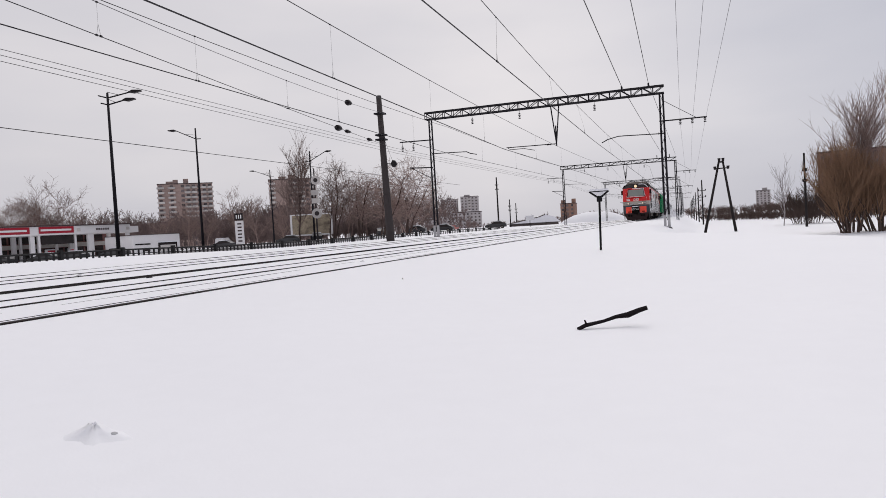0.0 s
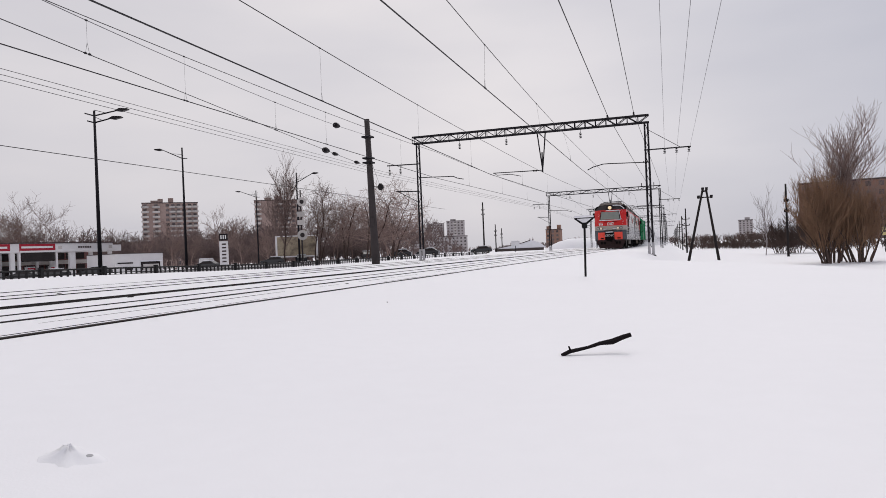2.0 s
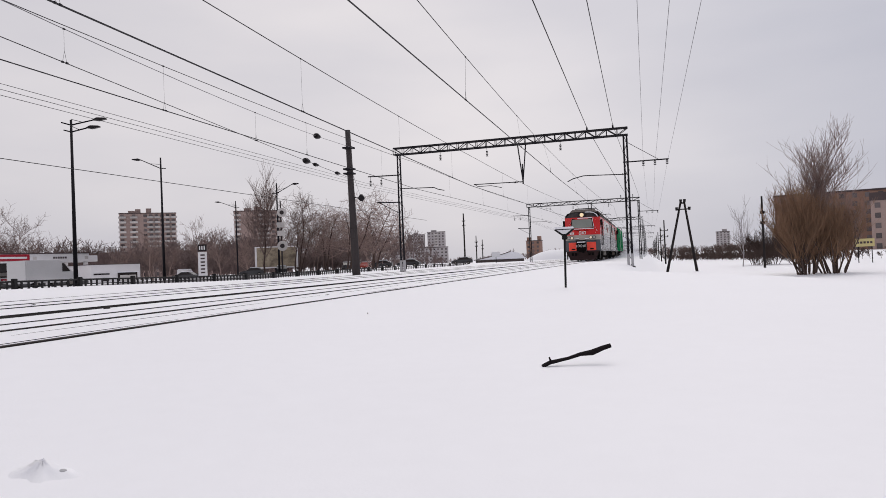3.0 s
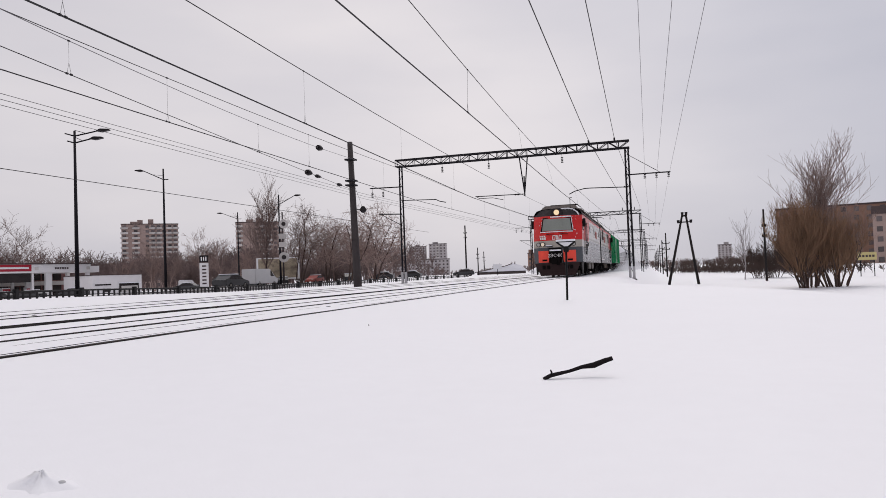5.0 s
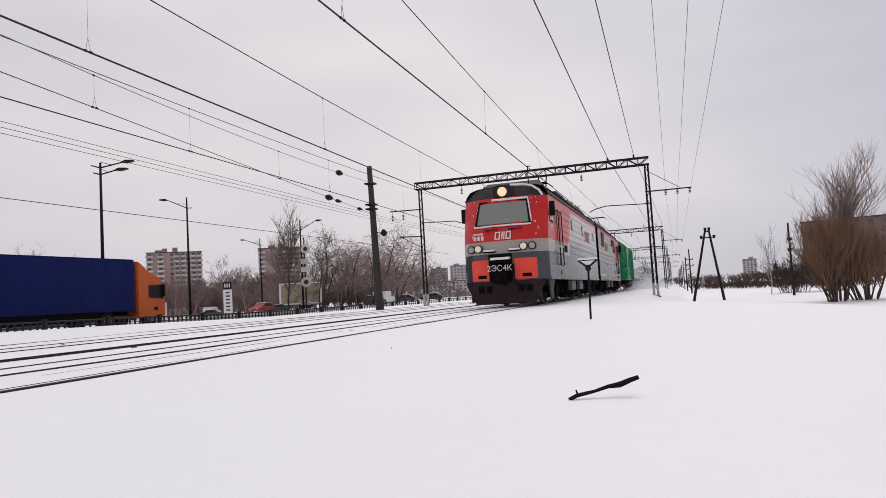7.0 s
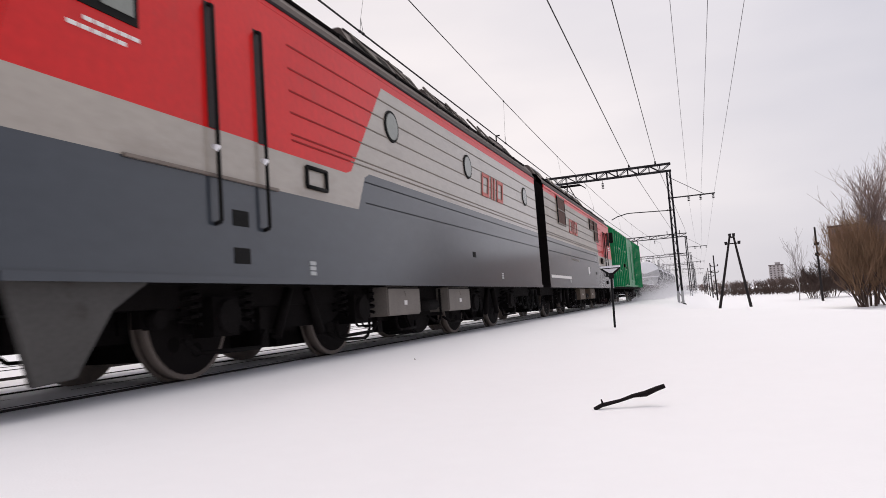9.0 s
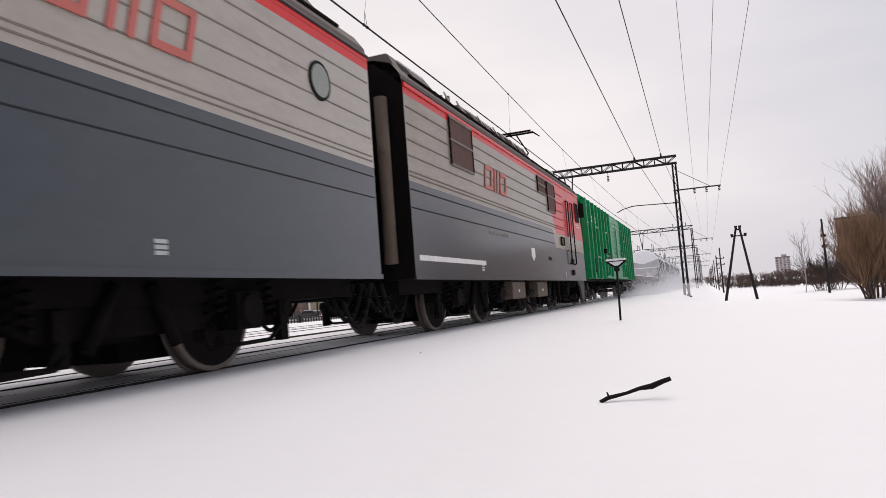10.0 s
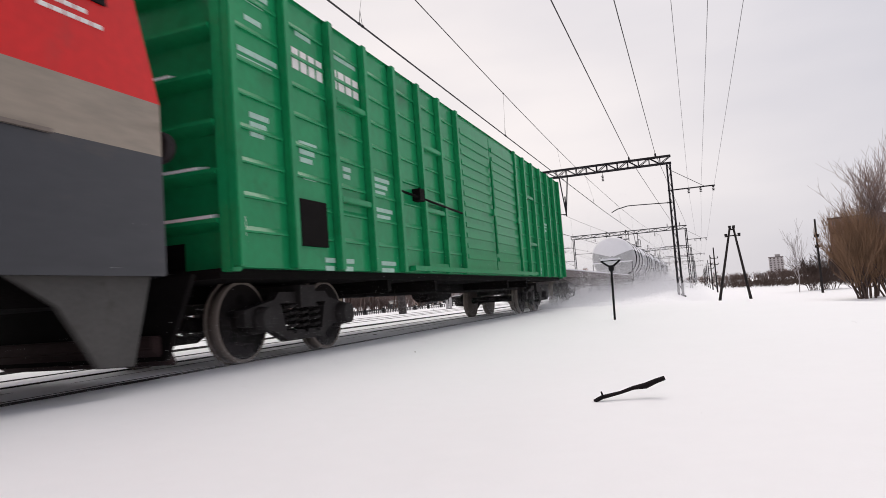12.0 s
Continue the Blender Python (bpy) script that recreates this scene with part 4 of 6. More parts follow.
            box(h, -s * hw - 0.035, -s * hw + 0.035, y0 - 0.03, y1 + 0.03, z, z + 0.04)
            part("frame_bar", h, BOXGREY, lv)
        for y in (y0 - 0.03, y1):
            h = B()
            box(h, -s * hw - 0.035, -s * hw + 0.035, y, y + 0.03, z0, z1)
            part("frame_bar", h, RUBBER, lv)
    # marks
    for ss in (-1, 1):
        h = logo(B(), ss * (hw + 0.013), 11.3 if leading else 10.8, 1.8, 0.48, 2.96, ss)
        part("logo", h, LOGO_RED, t, "plain red slanted emblem")
        if not leading:
            h = B()
            for k in range(18):
                box(h, ss * hw, ss * (hw + 0.008), 12.95 + 0.2 * k, 13.14 + 0.2 * k, 1.24, 1.33)
            part("side_lettering", h, WHITE_PAINT, t, "worn white band of lettering too small to read")
            h = B()
            for k in range(9):
                box(h, ss * hw, ss * (hw + 0.008), 10.9 + 0.18 * k, 11.06 + 0.18 * k, 1.94, 2.0)
            part("side_lettering", h, BOXGREY, t, "worn pale band of lettering too small to read")
        h = B()
        ym = 12.45 if leading else 13.08
        for z in (1.12, 1.17, 1.22):
            box(h, ss * hw, ss * (hw + 0.006), ym, ym + 0.15, z, z + 0.035)
        part("data_mark", h, PLATE, t, "small pale data mark")
        if not leading:
            h = slab(B(), [(8.35, 1.8), (8.75, 1.8), (8.75, 1.58), (8.55, 1.45), (8.35, 1.58)], ss * hw, ss * (hw + 0.01))
            part("shield_mark", h, WHITE_PAINT, t, "small white shield")
    lg = logo(B(), 0, -0.30, 0.62, 0.26, 2.5, 1)
    bmesh.ops.rotate(lg, verts=lg.verts[:], cent=(0, 0, 0), matrix=Matrix.Rotation(radians(-90), 3, "Z"))
    bmesh.ops.translate(lg, vec=(0.02, nose_y(0, 2.6) - 0.03, 0), verts=lg.verts[:])
    part("front_logo", lg, WHITE_PAINT, t, "plain white emblem")
    for k in range(3):
        h = box(B(), -1.1 + k * 0.14, -1.0 + k * 0.14, nose_y(-1, 2.6) - 0.03, nose_y(-1, 2.6) - 0.02, 2.5, 2.66)
        part("number_bar", h, WHITE_PAINT, t, "white number bar")
        h = box(B(), -1.08 + k * 0.12, -0.99 + k * 0.12, nose_y(-1, 2.75) - 0.03, nose_y(-1, 2.75) - 0.01, 2.7, 2.77)
        part("number_bar", h, WHITE_PAINT, t, "white number bar")
    if leading:
        cu = bpy.data.curves.new("series_text", "FONT")
        cu.body, cu.size, cu.extrude, cu.align_x, cu.align_y = "2ЭС4К", 0.30, 0.004, "CENTER", "CENTER"
        tmp = new("tmp_text", cu)
        me = bpy.data.meshes.new_from_object(tmp)
        bpy.data.objects.remove(tmp)
        me.materials.append(WHITE_PAINT)
        o = new("series_plate", me)
        o.parent, o["label"] = t, "white cut-out series lettering above the coupler"
        o.matrix_basis = pose(-0.12, -0.64, 1.42, 90, 0, 0)
    # roof gear
    for ya, yb, front, back, zh in ((0.95, 3.1, 0.95, 0.12, 4.92), (6.1, 9.25, 0.1, 0.25, 5.0), (9.45, 12.75, 0.2, 0.55, 4.97), (13.95, 16.35, 0.3, 0.35, 4.97)):
        # a long hatch with leaning sides
        b = B()
        lo = [b.verts.new(p) for p in ((-1.40, ya, 4.38), (1.40, ya, 4.38), (1.40, yb, 4.38), (-1.40, yb, 4.38))]
        hi = [b.verts.new(p) for p in ((-1.02, ya + front, zh), (1.02, ya + front, zh), (1.02, yb - back, zh), (-1.02, yb - back, zh))]
        for i in range(4):
            b.faces.new((lo[i], lo[(i + 1) % 4], hi[(i + 1) % 4], hi[i])).material_index = 0
        b.faces.new(hi).material_index = 1
        b.faces.new(lo[::-1])
        hatch = part("roof_hatch", b, [ROOF_DUST, ROOF], t, "dust-coated roof hatch with leaning sides", bevel=0.02)
        n = max(2, int((yb - ya) / 1.05))
        for s in (-1, 1):
            for k in range(n):
                y = ya + front * 0.6 + (yb - ya - front * 0.8 - back * 0.8) * (k + 0.1) / n
                w = (yb - ya - front - back) / n * (0.5 + 0.3 * rnd.random())
                b = B()
                f = [b.verts.new((s * (1.40 - 0.38 * q + 0.012), yy, 4.38 + (zh - 4.38) * q + 0.004)) for yy, q in ((y, 0.18), (y + w, 0.18), (y + w * 0.92, 0.82), (y + w * 0.25, 0.82))]
                b.faces.new(f)
                bmesh.ops.solidify(b, geom=b.faces[:], thickness=0.015)
                if k % 2 or rnd.random() < 0.75:
                    part("roof_vent", b, UNDER, hatch, "dark vent panel")
                else:
                    b.free()
            b = B()
            y = ya + front + 0.1
            tube(b, (s * 1.03, y, zh - 0.02), (s * 1.03, yb - back - 0.1 - 0.5 * rnd.random(), zh - 0.02), 0.03, 0.02, 6)
            part("hatch_snow", b, SNOW_CAP if s < 0 else ROOF, hatch)
    # low gear between the hatches
    for y, z in ((3.5, 4.78), (5.6, 4.74), (13.15, 4.9), (13.6, 4.8)):
        for s in (-1, 1):
            b = B()
            tube(b, (s * 1.1, y, 4.45), (s * 1.1, y, z), 0.07, 0.05, 8)
            for k in range(3):
                tube(b, (s * 1.1, y, 4.5 + 0.07 * k), (s * 1.1, y, 4.52 + 0.07 * k), 0.11, 0.09, 8)
            part("roof_insulator", b, GLASSY, t)
    for s in (-1, 1):
        for ya in (6.5, 7.9, 9.6, 10.9, 12.4, 13.2):
            b = B()
            tube(b, (s * 1.5, ya + 0.75, 4.34), (s * 1.05, ya, 4.98), 0.022, 0.022, 6)
            part("roof_strut", b, BOXGREY, t)
    for s in (-1, 1):
        b = B()
        tube(b, (s * 1.48, 1.2, 4.43), (s * 1.48, L - 0.6, 4.43), 0.028, 0.028, 6)
        for k in range(8):
            box(b, s * 1.48 - 0.03, s * 1.48 + 0.03, 1.4 + 1.93 * k, 1.52 + 1.93 * k, 4.36, 4.45)
        part("roof_rail", b, UNDER, t)
        b = B()
        for k in range(5):
            y = 6.4 + k * 2.0
            tube(b, (s * 0.5, y, 4.7), (s * 0.5, y, 5.12), 0.06, 0.04, 8)
        tube(b, (s * 0.5, 5.6, 5.13), (s * 0.5, 15, 5.13), 0.02, 0.02, 6)
        part("busbar", b, GLASSY, t)
    for k, y in enumerate((1.15, 15.9)):
        b = B()
        tube(b, (0.8, y, 4.5), (0.8, y, 5.35), 0.02, 0.02, 6)
        tube(b, (0.8, y, 5.35), (0.95, y - 0.2, 5.3), 0.02, 0.02, 6)
        part("aerial", b, UNDER, t)
    # pantograph: folded in front, raised behind
    b = B()
    yp = 4.25
    zt = 5.95 if not leading else 5.15
    for x in (-0.55, 0.55):
        if leading:
            tube(b, (x, yp - 1.0, 4.95), (x, yp + 0.9, 5.05), 0.03, 0.03, 6)
        else:
            tube(b, (x, yp + 0.5, 4.95), (x * 0.9, yp - 1.0, 5.5), 0.03, 0.03, 6)
            tube(b, (x * 0.9, yp - 1.0, 5.5), (x * 0.8, yp + 0.4, zt - 0.06), 0.025, 0.025, 6)
    tube(b, (-0.95, yp + 0.4, zt), (0.95, yp + 0.4, zt), 0.035, 0.035, 6)
    tube(b, (-0.95, yp + 0.1, zt), (0.95, yp + 0.1, zt), 0.035, 0.035, 6)
    for s in (-1, 1):
        tube(b, (s * 0.95, yp + 0.25, zt), (s * 1.2, yp + 0.25, zt - 0.2), 0.03, 0.02, 6)
    box(b, -0.7, 0.7, yp - 1.1, yp + 1.0, 4.72, 4.79)
    for x in (-0.6, 0.6):
        for y in (yp - 0.95, yp + 0.85):
            tube(b, (x, y, 4.5), (x, y, 4.95), 0.05, 0.05, 8)
    part("pantograph", b, UNDER, t, "folded pantograph" if leading else "raised pantograph")
    # under the floor
    loco_bogie(t, 4.29)
    loco_bogie(t, 12.57)
    for s in (-1, 1):
        for y0 in (6.44, 9.14):
            b = B()
            box(b, s * 1.2 - 0.25, s * 1.2 + 0.25, y0, y0 + 1.28, 0.48, 0.93)
            bx = part("equipment_box", b, BOXGREY if leading else BOXBROWN, t, "dusted equipment box under the floor", bevel=0.02)
            b = B()
            box(b, s * 1.45, s * 1.458, y0 + 0.60, y0 + 0.71, 0.64, 0.71)
            part("box_mark", b, WHITE_PAINT, bx)
            b = B()
            slab(b, [(y0 + 0.62, 0.86), (y0 + 0.74, 0.86), (y0 + 0.68, 0.77)], s * 1.45, s * 1.456)
            part("warning_mark", b, BOXGREY, bx)
            b = B()
            box(b, s * 1.45, s * 1.462, y0 + 0.02, y0 + 1.26, 0.895, 0.915)
            part("box_lid_seam", b, UNDER, bx)
        b = B()
        slab(b, [(7.78, 0.93), (7.78, 0.42), (7.95, 0.22), (8.2, 0.14), (8.5, 0.14), (8.75, 0.22), (8.92, 0.42), (8.92, 0.93)], s * 0.55, s * 1.15)
        part("air_tank", b, UNDER, t, "sooty black tank slung under the floor", bevel=0.03)
        b = B()
        tube(b, (s * 1.3, 7.9, 0.62), (s * 1.3, 8.75, 0.62), 0.10, 0.10, 10)
        part("air_filter", b, UNDER, t)
        for y0, y1, zl in ((7.02, 7.85, 0.24), (10.36, 9.6, 0.26), (10.9, 11.75, 0.24), (6.06, 5.2, 0.2), (9.05, 8.8, 0.3)):
            b = B()
            d = 0.18 if y1 > y0 else -0.18
            pipe(b, [(s * 1.3, y0, 0.9), (s * 1.3, y0, zl + 0.14), (s * 1.3, y0 + d * 0.4, zl + 0.03), (s * 1.3, y0 + d, zl), (s * 1.27, y1, zl + 0.02), (s * 1.2, y1 + d, zl + 0.12)], 0.024)
            part("underfloor_pipe", b, UNDER, t)
        for y in (1.95, 6.62, 10.25, 14.9):
            b = B()
            slab(b, [(y - 0.11, 0.93), (y + 0.11, 0.93), (y + 0.11, 0.55), (y - 0.11, 0.55)], s * 1.0, s * 1.12)
            tube(b, (s * 1.06, y, 0.62), (s * 1.25, y, 0.62), 0.09, 0.09, 10)
            part("brake_cylinder", b, UNDER, t)
    # frame plus filler blocks, added so the shaded gaps below the floor stay black
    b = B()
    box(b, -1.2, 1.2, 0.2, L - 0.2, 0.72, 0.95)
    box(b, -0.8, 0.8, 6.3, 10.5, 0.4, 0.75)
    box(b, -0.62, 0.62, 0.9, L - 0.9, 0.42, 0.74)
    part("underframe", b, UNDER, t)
    # gangway and hoses at the inner end
    b = B()
    box(b, -0.75, 0.75, L, L + 0.42, 1.2, 3.5)
    part("gangway_bellows", b, RUBBER, t, "black rubber gangway bellows", bevel=0.04)
    for s in (-1, 1):
        b = B()
        tube(b, (s * 1.25, L + 0.12, 1.2), (s * 1.25, L + 0.12, 3.9), 0.11, 0.11, 10)
        part("end_duct", b, BOXBROWN, t)
        for k in range(3):
            b = B()
            pts = [(s * (1.2 - 0.15 * k), L + 0.02, 0.9)]
            for q in range(1, 11):
                f = q / 10
                pts.append((s * (1.2 - 0.15 * k), L - 0.55 + 1.0 * f, 0.9 - (0.62 - 0.1 * k) * 4 * f * (1 - f)))
            pipe(b, pts[1:], 0.034)
            part("jumper_cable", b, RUBBER, t, "sagging black jumper cable")
    return t


LOCO_A = locomotive_section("red and grey electric locomotive half with lit headlight", True, 1)
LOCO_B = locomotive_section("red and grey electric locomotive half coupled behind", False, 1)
ROLLING += [(LOCO_A, 0.0, False), (LOCO_B, 34.75, True)]


def wagon_bogie(t, yc):
    b = B()
    for s in (-1, 1):
        x = s * 1.02
        slab(b, [(yc - 1.25, 0.42), (yc - 0.75, 0.36), (yc - 0.4, 0.2), (yc + 0.4, 0.2), (yc + 0.75, 0.36), (yc + 1.25, 0.42), (yc + 1.25, 0.6), (yc + 0.6, 0.72), (yc + 0.5, 0.6), (yc + 0.42, 0.32), (yc - 0.42, 0.32), (yc - 0.5, 0.6), (yc - 0.6, 0.72), (yc - 1.25, 0.6)], x - 0.06, x + 0.06)
        slab(b, [(yc - 0.7, 0.66), (yc + 0.7, 0.66), (yc + 0.55, 0.8), (yc - 0.55, 0.8)], x - 0.06, x + 0.06)
        for dy in (-0.28, 0, 0.28):
            coil(b, x, yc + dy, 0.3, 0.62, 0.09)
        for w in (-0.95, 0.95):
            tube(b, (x - 0.05 * s, yc + w, 0.48), (x + 0.2 * s, yc + w, 0.48), 0.17, 0.14, 14)
    box(b, -1.15, 1.15, yc - 0.18, yc + 0.18, 0.6, 0.88)
    part("bogie", b, WAGON_IRON, t, "dark cast bogie with coil springs")
    for w in (-0.95, 0.95):
        wheelset(t, yc + w, 0.475)


def wagon_ends(t, L):
    for y, s in ((-0.45, -1), (L + 0.45, 1)):
        b = B()
        box(b, -0.16, 0.16, min(y, y - s * 0.5), max(y, y - s * 0.5), 0.92, 1.2)
        slab(b, [(y, 0.88), (y + s * 0.16, 0.95), (y + s * 0.16, 1.15), (y, 1.24)], -0.2, 0.14)
        part("coupler", b, UNDER, t, bevel=0.01)
        b = B()
        pipe(b, [(0.4, y - s * 0.35, 0.95), (0.42, y, 0.6), (0.3, y + s * 0.2, 0.5), (0.2, y + s * 0.25, 0.7)], 0.025)
        part("brake_hose", b, RUBBER, t)


def boxcar():
    t = thing("boxcar", "green ribbed steel boxcar with sliding doors, snow on roof", "railway wagon")
    L, hw, zb, zt = 17.6, 1.6, 1.03, 4.25
    b = B()
    box(b, -hw, hw, 0.16, L - 0.16, zb, zt)
    part("body", b, GREEN, t, "bright green sheet steel walls")
    for x in (-hw, hw - 0.14):
        for y in (0.0, L - 0.16):
            part("corner_post", box(B(), x, x + 0.14, y, y + 0.16, zb - 0.04, zt), GREEN, t, bevel=0.012)
    b = B()
    prof = [(hw + 0.04, zt), (1.45, zt + 0.16), (1.0, zt + 0.34), (0, zt + 0.42), (-1.0, zt + 0.34), (-1.45, zt + 0.16), (-hw - 0.04, zt)]
    prism(b, prof, -0.06, L + 0.06)
    part("roof", b, GREEN, t)
    b = B()
    prism(b, [(x * 0.93, z + 0.035) for x, z in prof], -0.03, L + 0.03)
    part("roof_snow", b, SNOW_CAP, t, "thin snow lying on the curved roof")
    door0, door1 = 7.2, 11.55
    posts = [0.06, 1.08, 2.12, 3.1, 4.1, 5.12, 6.1, 7.1, 11.65, 12.6, 13.6, 14.6, 15.6, 16.55, 17.54]
    for s in (-1, 1):
        for y in posts:
            h = B()
            slab(h, [(y - 0.06, zb), (y + 0.06, zb), (y + 0.06, zt), (y - 0.06, zt)], s * hw, s * (hw + 0.10))
            part("side_post", h, GREEN, t, bevel=0.012)
        bays = [(a + 0.06, c - 0.06) for a, c in zip(posts, posts[1:]) if not (a < 7.5 and c > 11)]
        for y0, y1 in bays:
            ridge = mesh_of("pressed_ridge", prism(B(), [(s * (hw - 0.01), -0.004), (s * (hw + 0.028), 0.0), (s * (hw + 0.026), 0.02), (s * (hw - 0.01), 0.085)], y0 + 0.04, y1 - 0.04), GREEN)
            for k in range(8):
                o = new("pressed_ridge", ridge)
                o.parent, o.matrix_basis = t, pose(0, 0, zb + 0.36 + k * 0.36)
        for y0, y1 in ((door0, 9.35), (9.4, door1)):
            h = B()
            box(h, s * hw - 0.02, s * (hw + 0.05), y0, y1, zb + 0.1, zt - 0.1)
            d = part("sliding_door", h, GREEN, t, "corrugated green sliding door")
            rib = mesh_of("corrugation", box(B(), s * (hw + 0.04), s * (hw + 0.075), y0 + 0.08, y1 - 0.08, 0, 0.1), GREEN, 0.008)
            for k in range(13):
                o = new("corrugation", rib)
                o.parent, o.matrix_basis = d, pose(0, 0, zb + 0.3 + k * 0.21)
            h = B()
            tube(h, (s * (hw + 0.1), y1 - 0.05, 1.5), (s * (hw + 0.1), y1 - 0.05, 3.6), 0.022, 0.022, 6)
            box(h, s * (hw + 0.05), s * (hw + 0.12), y1 - 0.15, y1 + 0.03, 2.35, 2.5)
            part("lock_bar", h, GREEN, d)
        h = B()
        box(h, s * (hw + 0.02), s * (hw + 0.12), 4.4, 13.2, zb + 0.02, zb + 0.1)
        part("door_track", h, GREEN, t)
        for y0, y1, z0, z1 in ((2.2, 3.05, 1.95, 3.25), (5.2, 6.05, 1.15, 2.1), (5.2, 6.05, 2.25, 3.2), (12.7, 13.5, 1.9, 3.2)):
            for z in (z0, z1):
                h = box(B(), s * hw, s * (hw + 0.085), y0, y1, z - 0.04, z + 0.04)
                part("hatch_bar", h, GREEN, t, bevel=0.008)
        h = B()
        tube(h, (s * (hw + 0.09), 4.1, 2.28), (s * (hw + 0.09), 7.0, 2.2), 0.02, 0.02, 6)
        box(h, s * hw, s * (hw + 0.14), 4.75, 4.95, 2.2, 2.4)
        part("latch", h, UNDER, t)
        h = B()
        box(h, s * (hw + 0.002), s * (hw + 0.04), 1.25, 1.85, 1.3, 1.85)
        part("notice_panel", h, UNDER, t, "dark square notice panel")
        for (a, c, z0, z1) in ((1.28, 2.02, 3.42, 3.68), (2.2, 3.02, 3.44, 3.70)):
            for k in range(4):
                w = (c - a) / 4
                h = box(B(), s * hw, s * (hw + 0.008), a + k * w + 0.02, a + (k + 1) * w - 0.025, z0, z1)
                part("number_bar", h, WHITE_PAINT, t, "white bar of the wagon number")
        h = B()
        for y, z, w, n in ((0.25, 4.0, 0.6, 2), (0.4, 3.68, 0.3, 1), (0.25, 3.3, 0.72, 2), (0.4, 2.62, 0.35, 3), (1.35, 2.5, 0.4, 3), (1.4, 2.1, 0.3, 1), (1.4, 3.85, 0.35, 1), (2.25, 3.85, 0.7, 1),
                           (2.4, 2.35, 0.22, 2), (3.3, 2.35, 0.55, 3), (3.3, 1.9, 0.6, 2), (3.4, 1.12, 0.5, 2), (2.3, 1.12, 0.25, 2), (1.8, 1.12, 0.25, 2), (15.0, 2.6, 0.5, 3), (13.8, 1.2, 0.4, 2)):
            for k in range(n):
                h = box(B(), s * hw, s * (hw + 0.006), y, y + w * (1 - 0.15 * k), z - 0.10 * k, z - 0.10 * k + 0.06)
                part("stencil_bar", h, PALE_MARK, t)
        h = B()
        box(h, s * hw, s * (hw + 0.01), 0.08, 0.24, 1.35, 1.55)
        part("corner_plate", h, WHITE_PAINT, t)
    for y, d in ((0.16, -1), (L - 0.16, 1)):
        for k in range(6):
            z = zb + 0.45 + k * 0.5
            rib = part("end_rib", slab(B(), [(y, z - 0.06), (y + d * 0.2, z + 0.01), (y + d * 0.2, z + 0.05), (y, z + 0.07)], -hw + 0.14, hw - 0.14), GREEN, t)
            if k in (0, 1, 3):
                part("ledge_snow", slab(B(), [(y, z + 0.068), (y + d * 0.2, z + 0.052), (y + d * 0.19, z + 0.085), (y, z + 0.12)], -hw + 0.3 + 0.3 * k, hw - 0.2 - 0.15 * k), SNOW_CAP, rib)
        part("end_arch", slab(B(), [(y, zt - 0.12), (y + d * 0.2, zt - 0.12), (y + d * 0.2, zt), (y, zt)], -hw + 0.14, hw - 0.14), GREEN, t)
        part("end_plate", slab(B(), [(y + d * 0.02, zb), (y + d * 0.02, zb + 0.3), (y, zb + 0.3), (y, zb)], -0.9, 0.9), UNDER, t)
    b = B()
    box(b, -0.25, 0.25, 0.1, L - 0.1, 0.72, 1.0)
    box(b, -1.45, 1.45, 0.0, L, 0.93, 1.03)
    for y in (4, 6, 11, 13):
        slab(b, [(y, 0.75), (y + 0.12, 0.75), (y + 0.12, 1.0), (y, 1.0)], -1.4, 1.4)
    tube(b, (0.6, 7.2, 0.72), (0.6, 8.6, 0.72), 0.18, 0.18, 12)
    tube(b, (1.0, 4.0, 0.72), (1.0, 13.5, 0.72), 0.025, 0.025, 6)
    part("underframe", b, UNDER, t)
    wagon_bogie(t, 2.1)
    wagon_bogie(t, L - 2.1)
    wagon_ends(t, L)
    return t


BOXCAR = boxcar()
ROLLING.append((BOXCAR, 35.55, False))


def flatcar():
    t = thing("flat_wagon", "empty brown flat wagon dusted with snow", "railway wagon")
    L = 25.6
    b = B()
    box(b, -1.5, 1.5, 0, L, 1.05, 1.3)
    for s in (-1, 1):
        slab(b, [(0.3, 1.05), (L - 0.3, 1.05), (L - 4, 0.7), (4, 0.7)], s * 1.2 - 0.05, s * 1.2 + 0.05)
    part("frame", b, FLAT, t)
    b = B()
    box(b, -1.47, 1.47, 0.05, L - 0.05, 1.3, 1.36)
    part("deck_snow", b, SNOW_CAP, t, "snow lying on the deck", bevel=0.02)
    b = B()
    box(b, -1.4, 1.4, 0.0, 0.12, 1.3, 1.85)
    part("end_board", b, FLAT, t)
    wagon_bogie(t, 2.0)
    wagon_bogie(t, L - 2.0)
    wagon_ends(t, L)
    return t


ROLLING.append((flatcar(), 54.3, False))


